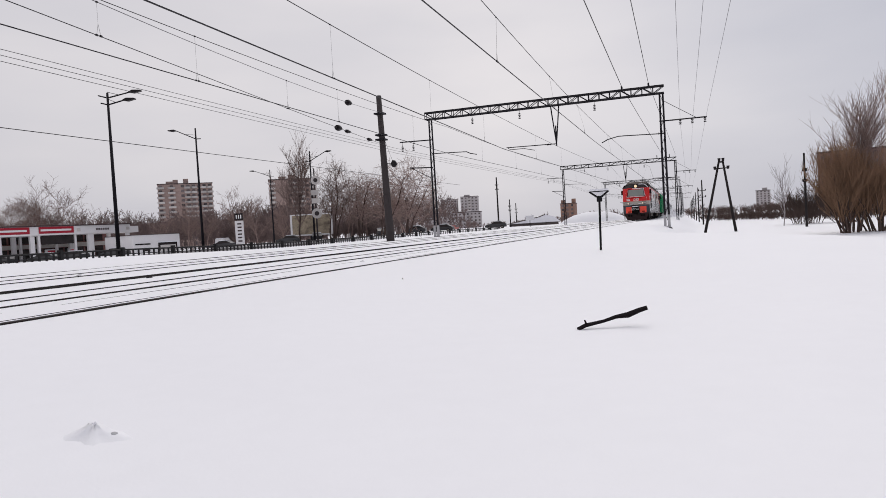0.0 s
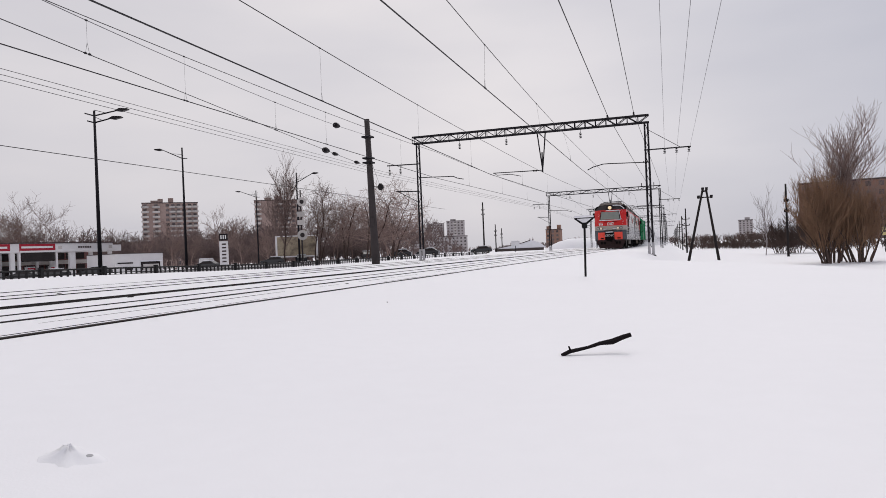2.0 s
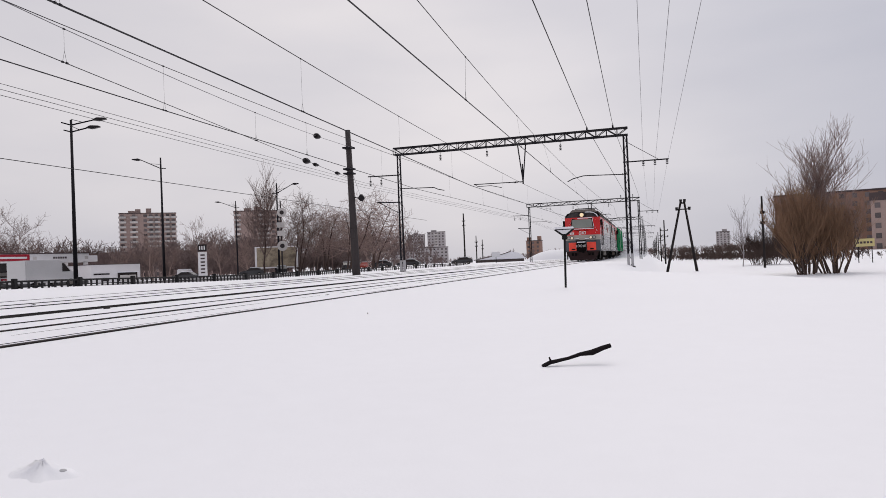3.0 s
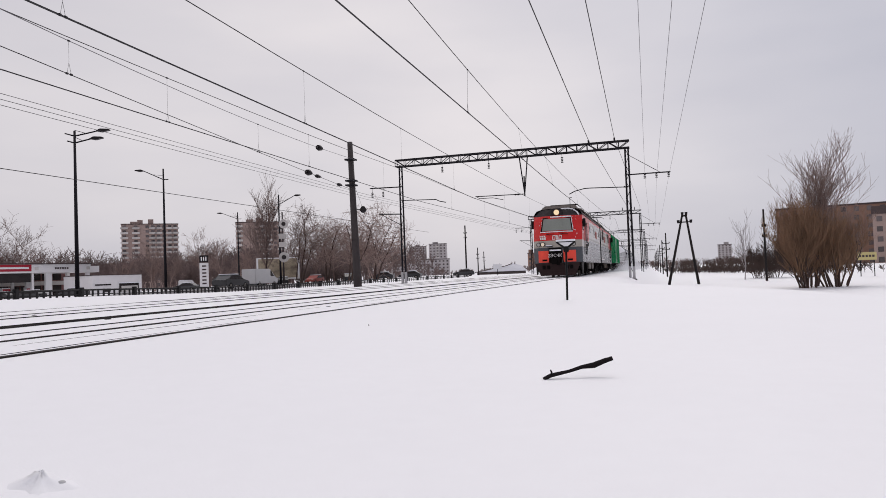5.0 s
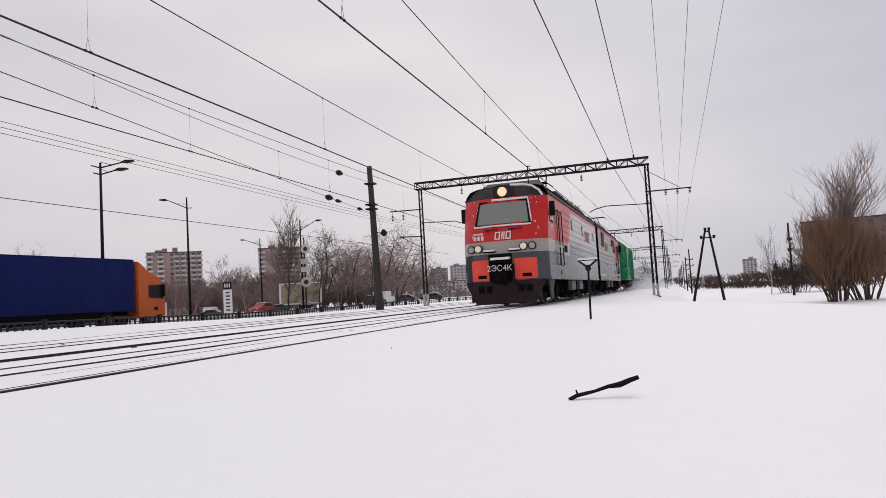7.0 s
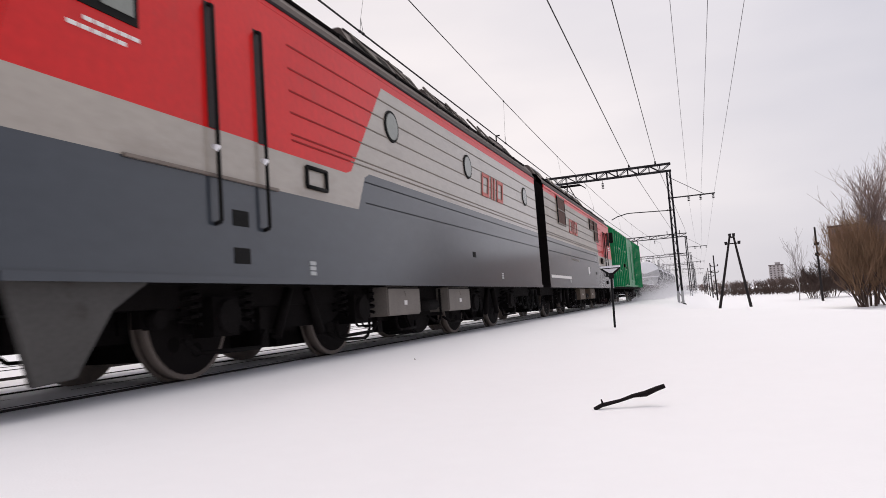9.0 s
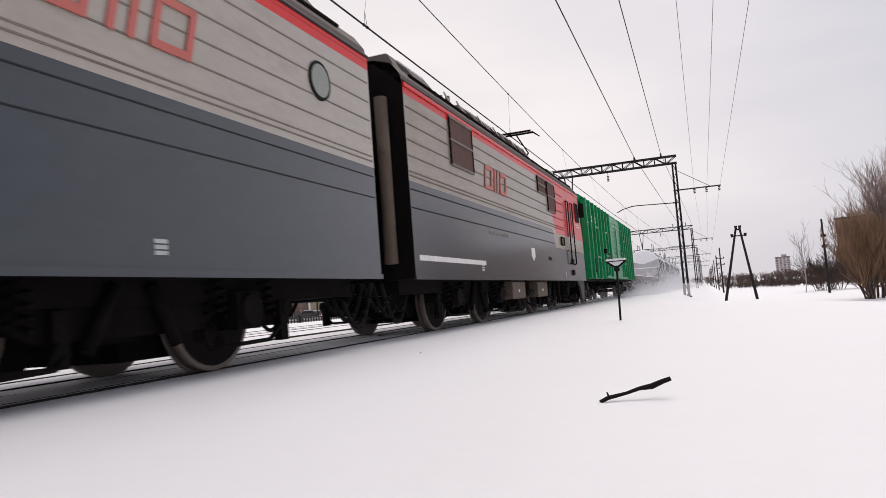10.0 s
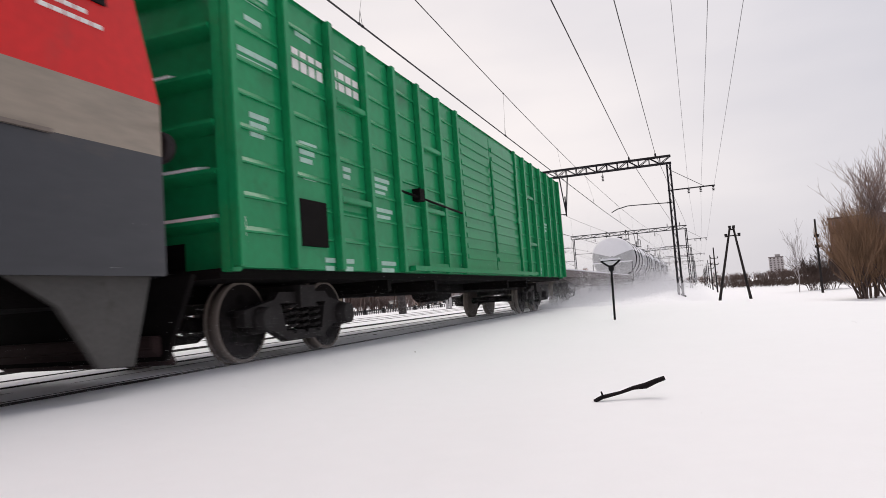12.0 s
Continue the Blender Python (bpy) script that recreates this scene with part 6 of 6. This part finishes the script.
building("brick_building", "broad plain brick building behind the willows", 67.3, 281, -2, -13, 44, 18, 21.5, 7, 11, BRICK_WALL, 1.6, 1.7, 0.6, (), (), 5)
building("brick_building", "pale block with red roof behind willows", 82, 252, -2, -15, 26, 14, 16.5, 5, 7, PANEL_TAN, 1.6, 1.7, 2.6)
building("apartment_building", "hazy apartment tower on the horizon", 92.7, 972.7, -2, -6, 17, 14, 26, 9, 4, PANEL_GREY, 1.9, 1.6, 0.8, (), ((2, 6, 3),))


def shed():
    t = thing("trackside_shed", "long low dark shed under a snowy gable roof", "shed", pose(-34.2, 178, -1.1, 0, 0, 15))
    b = B()
    box(b, -9.5, 3.0, 0, 9, -0.5, 1.7)
    part("wall", b, SHED_WALL, t)
    b = B()
    prism(b, [(-10.2, 1.55), (3.6, 1.55), (1.8, 2.9), (-0.5, 3.6), (-2.5, 2.95)], -0.5, 9.5)
    part("roof", b, SNOW_CAP, t, "roof under smooth snow", bevel=0.06)
    b = B()
    pipe(b, [(-10.2, -0.55, 1.5), (-2.5, -0.55, 2.9), (-0.5, -0.55, 3.5)], 0.12)
    part("eaves_board", b, SHED_WALL, t)
    return t


shed()
b = B()
n = 20
rings = [[b.verts.new((-22 + r * 1.3 * math.cos(k * math.tau / n), 178 + r * math.sin(k * math.tau / n), -0.6 + h)) for k in range(n)] for r, h in ((7.5, -0.3), (6, 1.2), (4, 2.3), (2, 2.9))]
for a, c in zip(rings, rings[1:]):
    for k in range(n):
        b.faces.new((a[k], a[(k + 1) % n], c[(k + 1) % n], c[k])).smooth = True
b.faces.new(rings[-1])
lone("snow_mound", b, SNOW_CAP, "large smooth mound of ploughed snow beside the shed", "snow mound")


def filling_station():
    t = thing("filling_station_canopy", "white and red filling station canopy on pale columns", "canopy", pose(-106.9, 112, -1.3, 0, 0, 76))
    part("fascia", box(B(), -34, 0, 0, 9, 4.7, 6.3), STATION_WHITE, t, "white canopy fascia", bevel=0.05)
    part("end_fascia", box(B(), 0.0, 2.0, 0.3, 6, 4.65, 5.9), STATION_WHITE, t, "lower white end of the canopy", bevel=0.05)
    for x0, x1 in ((-33.9, -19.6), (-18.0, -11.6)):
        red = part("red_panel", box(B(), x0, x1, -0.08, 0, 4.75, 6.25), STATION_RED, t, "red fascia panel with a white stroke")
        part("white_stroke", box(B(), x0 + 0.3, x1 - 0.5, -0.14, -0.08, 5.45, 5.8), STATION_WHITE, red)
        part("white_stroke", box(B(), x0, x1, -0.14, -0.08, 4.72, 5.0), STATION_WHITE, red)
    for k in range(6):
        part("brand_bar", box(B(), -7.2 + k * 0.46, -6.88 + k * 0.46, -0.05, 0, 5.35, 5.72), ROOFING, t, "dark bar in place of a letter")
    for x in (-11.0, -0.9):
        part("emblem", box(B(), x, x + 0.7, -0.05, 0, 5.2, 5.8), BALCONY, t)
    part("roof_edge", box(B(), -34.2, 0.1, -0.15, 9.2, 6.3, 6.5), ROOFING, t, "thin dark roof edge")
    for x, w in ((-30, 0.3), (-24.5, 0.3), (-19.0, 0.4), (-17.8, 0.2), (-11.1, 0.2), (-8.1, 0.6), (-0.3, 0.35)):
        for y in (0.7, 7.5):
            part("column", box(B(), x - w, x + w, y - 0.3, y + 0.3, -0.5, 4.7), STATION_WHITE, t, bevel=0.04)
    for x in (-27.0, -14.2, -9.9):
        p = B()
        box(p, x - 0.7, x + 0.7, 3.6, 4.6, 0, 2.1)
        box(p, x - 0.7, x + 0.7, 3.55, 3.6, 1.3, 1.9, 1)
        part("fuel_pump", p, [STATION_WHITE, STATION_RED], t, "white and red fuel pump", bevel=0.03)
    part("price_banner", box(B(), -17.4, -11.5, 0.4, 0.6, 3.0, 4.65), SHOP_DARK, t, "dark banner hung below the canopy")
    k = thing("filling_station_kiosk", "brown kiosk with dark glazing behind the fuel pumps", "kiosk", pose(-106.9, 112, -1.3, 0, 0, 76))
    part("wall", box(B(), -36, 1.5, 10.0, 15, -0.5, 5.0), KIOSK, k)
    part("pale_band", box(B(), -36, 1.5, 9.9, 10.0, 2.4, 3.2), BALCONY, k)
    x = -35.5
    while x < 0:
        part("glazing", box(B(), x, x + 1.7, 9.88, 10.02, 0.2, 2.3), SHOP_DARK, k)
        part("glazing", box(B(), x, x + 1.7, 9.9, 10.02, 3.4, 4.7), SHOP_DARK, k)
        x += 2.1
    s = thing("filling_station_shop", "low white filling station shop with dark glazing", "shop", pose(-94.8, 112, -1.3, 0, 0, 76))
    part("wall", box(B(), -10.1, 0, 0, 9, -0.5, 3.75), STATION_WHITE, s)
    part("roof_edge", box(B(), -10.2, 0.2, -0.1, 9.1, 3.75, 3.88), ROOFING, s)
    for x0, x1, z0, z1 in ((-9.6, -6.5, 1.9, 2.15), (-8.1, -6.6, 0.7, 1.3), (-4.8, -0.7, 0.6, 2.2)):
        part("glazing", box(B(), x0, x1, -0.1, 0.02, z0, z1), SHOP_DARK, s)
    part("shutter", box(B(), -4.4, -1.0, -0.14, -0.1, 0.6, 1.7), BALCONY, s)
    part("awning", box(B(), -5.0, -0.5, -0.4, 0, 2.2, 2.36), SNOW_CAP, s)
    return t


filling_station()


def price_sign():
    t = thing("price_sign", "red and white roadside price totem", "sign", pose(-67.6, 93.9, -0.45, 0, 0, 20))
    part("panel", box(B(), -0.65, 0.65, -0.2, 0.2, 0.2, 4.0), STATION_WHITE, t, "white price panel", bevel=0.03)
    hd = part("header", box(B(), -0.65, 0.65, -0.22, 0.22, 4.1, 5.2), SHOP_DARK, t, "dark header with white strokes", bevel=0.03)
    for x in (-0.4, -0.05, 0.3):
        part("stroke", box(B(), x, x + 0.16, -0.25, -0.22, 4.35, 4.95), STATION_WHITE, hd)
    for k in range(6):
        part("price_bar", box(B(), -0.25, 0.4, -0.23, -0.2, 0.65 + k * 0.55, 0.88 + k * 0.55), ROOFING, t)
    return t


price_sign()


def billboard():
    t = thing("billboard", "large framed roadside billboard with faded picture", "billboard", pose(-66.8, 115.2, -0.6, 0, 0, 22))
    part("panel", box(B(), -3.8, 3.8, -0.15, 0.15, 1.3, 5.1), BILL, t, "faded brown and cream panel")
    for x0, x1, z0, z1 in ((-3.95, 3.95, 1.15, 1.4), (-3.95, 3.95, 5.0, 5.2), (-3.95, -3.6, 1.2, 5.1), (3.6, 3.95, 1.2, 5.1)):
        part("frame", box(B(), x0, x1, -0.2, -0.14, z0, z1), STATION_WHITE, t)
    part("leg", box(B(), -0.35, 0.35, -0.1, 0.3, -0.5, 1.3), MAST, t)
    return t


billboard()


def crossing_signs():
    t = thing("road_sign_post", "tall post carrying two round road signs", "sign", pose(-37.95, 66.6, -0.4, 0, 0, 20))
    b = B()
    tube(b, (0, 0, -0.4), (0, 0, 8.2), 0.1, 0.07, 8)
    part("post", b, CONCRETE, t)
    for x, z, r in ((0.15, 6.9, 0.5), (0.1, 3.3, 0.55)):
        b = B()
        tube(b, (x, -0.12, z), (x, -0.2, z), r, r, 20)
        s = part("round_sign", b, BALCONY, t, "pale round sign")
        b = B()
        tube(b, (x, -0.2, z), (x, -0.22, z), r * 0.45, r * 0.45, 14)
        part("dark_centre", b, CONCRETE, s)
    for z in (4.4, 5.3):
        part("plate", box(B(), -0.4, 0.4, -0.15, -0.1, z, z + 0.55), BALCONY, t)
    return t


crossing_signs()


def small_signs():
    t = thing("yellow_board", "yellow roadside board with dark lettering bars", "sign", pose(21.05, 80.0, -1.6, 0, 0, -12))
    part("board", box(B(), -0.85, 0.85, -0.05, 0.05, 1.9, 2.7), YELLOW, t)
    for k in range(5):
        part("lettering_bar", box(B(), -0.7 + k * 0.29, -0.5 + k * 0.29, -0.065, -0.05, 2.2, 2.42), ROOFING, t)
    for x in (-0.6, 0.6):
        part("post", box(B(), x - 0.04, x + 0.04, -0.04, 0.04, -0.5, 1.9), MAST, t)
    s = thing("white_line_sign", "small white board on a low post beside tracks", "sign", pose(-24.3, 112.0, -0.3, 0, 0, 10))
    part("board", box(B(), -0.7, 0.7, -0.03, 0.03, 1.2, 2.0), SIGN_WHITE, s)
    part("post", box(B(), -0.05, 0.05, -0.03, 0.03, -0.5, 1.2), MAST, s)


small_signs()


# ---- road vehicles ----
TRUCK_BLUE = mat("blue_tarpaulin", (0.003, 0.010, 0.085), 0.6, 0, 0.12, 0.6, 0.05, spec=0.12)
TRUCK_ORANGE = mat("orange_cab_paint", (0.55, 0.11, 0.025), 0.35, 0, 0.06, 1, 0.02)
CAR_DARK = mat("dark_car_paint", (0.02, 0.02, 0.024), 0.3, 0, 0.1, 1, 0, coat=0.5, per_object=0.4)
CAR_WHITE = mat("white_van_paint", (0.62, 0.61, 0.61), 0.4, 0, 0.06, 1, 0, coat=0.3)
CAR_RED = mat("faded_red_paint", (0.30, 0.05, 0.035), 0.4, 0, 0.1, 1, 0, coat=0.3)
DRIVING = []           # (thing, x, y at 7 s, metres a second along y, turned)


def road_wheel(t, x, y, r, w=0.25):
    b = B()
    tube(b, (x - w / 2, y, r), (x + w / 2, y, r), r, r, 20, True, 0)
    tube(b, (x - w / 2 - 0.01, y, r), (x + w / 2 + 0.01, y, r), r * 0.55, r * 0.55, 14, True, 1)
    part("wheel", b, [RUBBER, BOXGREY], t)


def truck():
    t = thing("articulated_truck", "orange truck cab pulling a dark blue tarpaulin trailer", "truck")
    b = B()
    slab(b, [(-2.35, 0.55), (0.0, 0.55), (0.02, 1.2), (-0.08, 1.85), (-0.26, 2.72), (-0.45, 2.95), (-1.1, 3.02), (-1.55, 3.45), (-2.15, 3.85), (-2.35, 3.85)], -1.24, 1.24)
    part("cab", b, TRUCK_ORANGE, t, "orange high-roofed cab", bevel=0.07)
    for s in (-1, 1):
        b = B()
        slab(b, [(-1.45, 1.72), (-0.18, 1.62), (-0.33, 2.5), (-1.45, 2.45)], s * 1.235, s * 1.255)
        part("side_window", b, SHOP_DARK, t)
        b = B()
        slab(b, [(-1.0, 0.95), (-0.7, 0.95), (-0.7, 1.15), (-1.0, 1.15)], s * 1.235, s * 1.25)
        part("door_step", b, RUBBER, t)
        b = B()
        box(b, s * 1.26, s * 1.42, -0.35, -0.2, 1.75, 2.5)
        part("mirror", b, RUBBER, t, bevel=0.02)
    b = B()
    slab(b, [(-0.07, 1.8), (-0.25, 2.68), (-0.21, 2.7), (-0.03, 1.82)], -1.12, 1.12)
    part("windscreen", b, SHOP_DARK, t)
    b = B()
    box(b, -1.27, 1.27, -16.2, -2.55, 0.95, 3.95)
    part("trailer", b, TRUCK_BLUE, t, "dark blue tarpaulin trailer body", bevel=0.05)
    b = B()
    for k in range(9):
        for s in (-1, 1):
            box(b, s * 1.265, s * 1.275, -15.6 + k * 1.55, -15.54 + k * 1.55, 1.1, 3.85)
    part("tarpaulin_strap", b, TRUCK_BLUE, t)
    b = B()
    box(b, -0.5, 0.5, -15.8, -0.6, 0.75, 1.15)
    box(b, -1.25, 1.25, -16.2, -16.1, 0.6, 1.15)
    for s in (-1, 1):
        box(b, s * 1.2 - 0.03, s * 1.2 + 0.03, -11.2, -5.2, 0.5, 1.0)
    part("chassis", b, UNDER, t)
    for y in (-1.3, -4.6, -12.0, -13.3, -14.6):
        for s in (-1, 1):
            road_wheel(t, s * 1.05, y, 0.5, 0.32)
    return t


DRIVING.append((truck(), -31.0, 35.1, 22.6, False))


def car(label, paint, van=False, snow=True, group="parked cars by the road"):
    t = thing("van" if van else "car", label, "van" if van else "car", group=group)
    if van:
        out = [(-5.0, 0.35), (0, 0.35), (0, 0.95), (-0.75, 1.15), (-1.5, 1.95), (-1.9, 2.1), (-5.0, 2.1)]
        glass = [(-1.7, 1.2), (-0.9, 1.2), (-1.5, 1.85), (-1.7, 1.9)]
        L, w, top = 5.0, 0.95, 2.1
    else:
        out = [(-4.3, 0.3), (0, 0.3), (0.0, 0.65), (-0.15, 0.78), (-1.15, 0.92), (-1.85, 1.4), (-3.2, 1.43), (-3.95, 0.98), (-4.3, 0.92)]
        glass = [(-3.75, 0.97), (-1.3, 0.95), (-1.9, 1.34), (-3.15, 1.37)]
        L, w, top = 4.3, 0.86, 1.43
    b = slab(B(), out, -w, w)
    part("body", b, paint, t, bevel=0.06)
    for s in (-1, 1):
        part("side_window", slab(B(), glass, s * (w - 0.02), s * (w + 0.012)), SHOP_DARK, t)
    for y in (-0.85, -L + 0.85):
        for s in (-1, 1):
            road_wheel(t, s * (w - 0.1), y, 0.32, 0.2)
    if snow:
        b = B()
        a, c = (-L + 0.2, -1.9) if van else (-3.25, -1.85)
        box(b, -w + 0.08, w - 0.08, a, c, top, top + 0.1)
        part("roof_snow", b, SNOW_CAP, t, bevel=0.04)
    for s in (-1, 1):
        part("headlight", box(B(), s * w * 0.75 - 0.13, s * w * 0.75 + 0.13, -0.02, 0.025, 0.6, 0.74), LENS, t)
    return t


DRIVING.append((car("white van driving along the snowy road", CAR_WHITE, True, False, "driving cars"), -45.4, 107.5, 15.5, False))
DRIVING.append((car("dark car driving beside the white van", CAR_DARK, False, True, "driving cars"), -42.0, 96.0, 15.5, False))
DRIVING.append((car("faded red car driving along the road", CAR_RED, False, True, "driving cars"), -58.0, 86.5, -12.0, True))
dark = car("dark parked car with snow on its roof", CAR_DARK)
dark.matrix_basis = pose(-90.0, 80.0, ground_z(-90, 80), 0, 0, 100)
for cx, cy, rz in ((-95, 79, 105), (-85, 83, 100), (-100, 76, 100), (-78, 100, 100), (-70, 108, 110), (-54, 118, 30), (-50.5, 121, 100), (-46, 124, 95), (-64, 112, 30), (-38.5, 135, 100)):
    copy_thing(dark, pose(cx, cy, ground_z(cx, cy), 0, 0, rz))
white = car("white parked van beside the road", CAR_WHITE, True, True)
white.matrix_basis = pose(-88.0, 118, ground_z(-88, 118), 0, 0, 20)


# ---- snow whirled up by the train: small flakes that travel with it ----
FLAKE = mat("airborne_snow", (0.88, 0.88, 0.9), 0.8, vary=0.01, bump=0)


def blown_snow(back, length, n, size, height, reach, seed):
    rng = np.random.default_rng(seed)
    y = rng.uniform(0, length, n)
    x = 0.9 + rng.gamma(1.5, reach, n) - 0.4
    puff = np.clip(0.6 + 0.5 * np.sin(y * 0.9 + seed) + 0.4 * np.sin(y * 2.3), 0.15, 2)
    z = -0.05 + rng.exponential(height, n) * puff
    c = np.stack([x, y, z], 1)
    tri = rng.normal(0, size, (n, 3, 3)) + c[:, None, :]
    me = bpy.data.meshes.new("blown_snow")
    me.from_pydata(tri.reshape(-1, 3).tolist(), [], [(3 * k, 3 * k + 1, 3 * k + 2) for k in range(n)])
    me.materials.append(FLAKE)
    ob = tagged(new("blown_snow", me), "fine snow whirled up beside the moving train", "blown snow", kind="stuff")
    ROLLING.append((ob, back, False))
    return ob


blown_snow(5.0, 12.0, 6000, 0.0012, 0.10, 0.4, 1)
blown_snow(17.0, 18.0, 60000, 0.0016, 0.15, 0.6, 2)
blown_snow(35.0, 18.0, 300000, 0.0015, 0.22, 0.7, 3)
blown_snow(53.0, 28.0, 420000, 0.0079, 0.6, 0.6, 4)
blown_snow(81.0, 26.0, 230000, 0.0136, 0.95, 0.7, 5)
blown_snow(107.0, 36.0, 70000, 0.03, 1.0, 0.7, 6)


# ---- what moves ----
def motions():
    times = [k * 0.5 for k in range(25)]
    for ob, back, turned in ROLLING:
        walk(ob, [(t, pose(TRACK_X, front_y(t) + back, 0, 0, 0, 180 if turned else 0)) for t in times])
    for ob, x, y7, v, turned in DRIVING:
        walk(ob, [(t, pose(x, y7 + v * (t - 7), ground_z(x, 60) + 0.02, 0, 0, 180 if turned else 0)) for t in times])
    for w, y, r in SPINNING:
        turned = any(w.parent == ob and flag for ob, back, flag in ROLLING)
        step = 2 / 30 if r > 0.5 else 1 / 30
        sign = -1 if turned else 1
        rows, k = [], 0
        while k * step <= 12.0001:
            t = k * step
            rows.append((t, pose(0, y, r, sign * math.degrees((front_y(0) - front_y(t)) / r))))
            k += 1
        walk(w, rows)


motions()
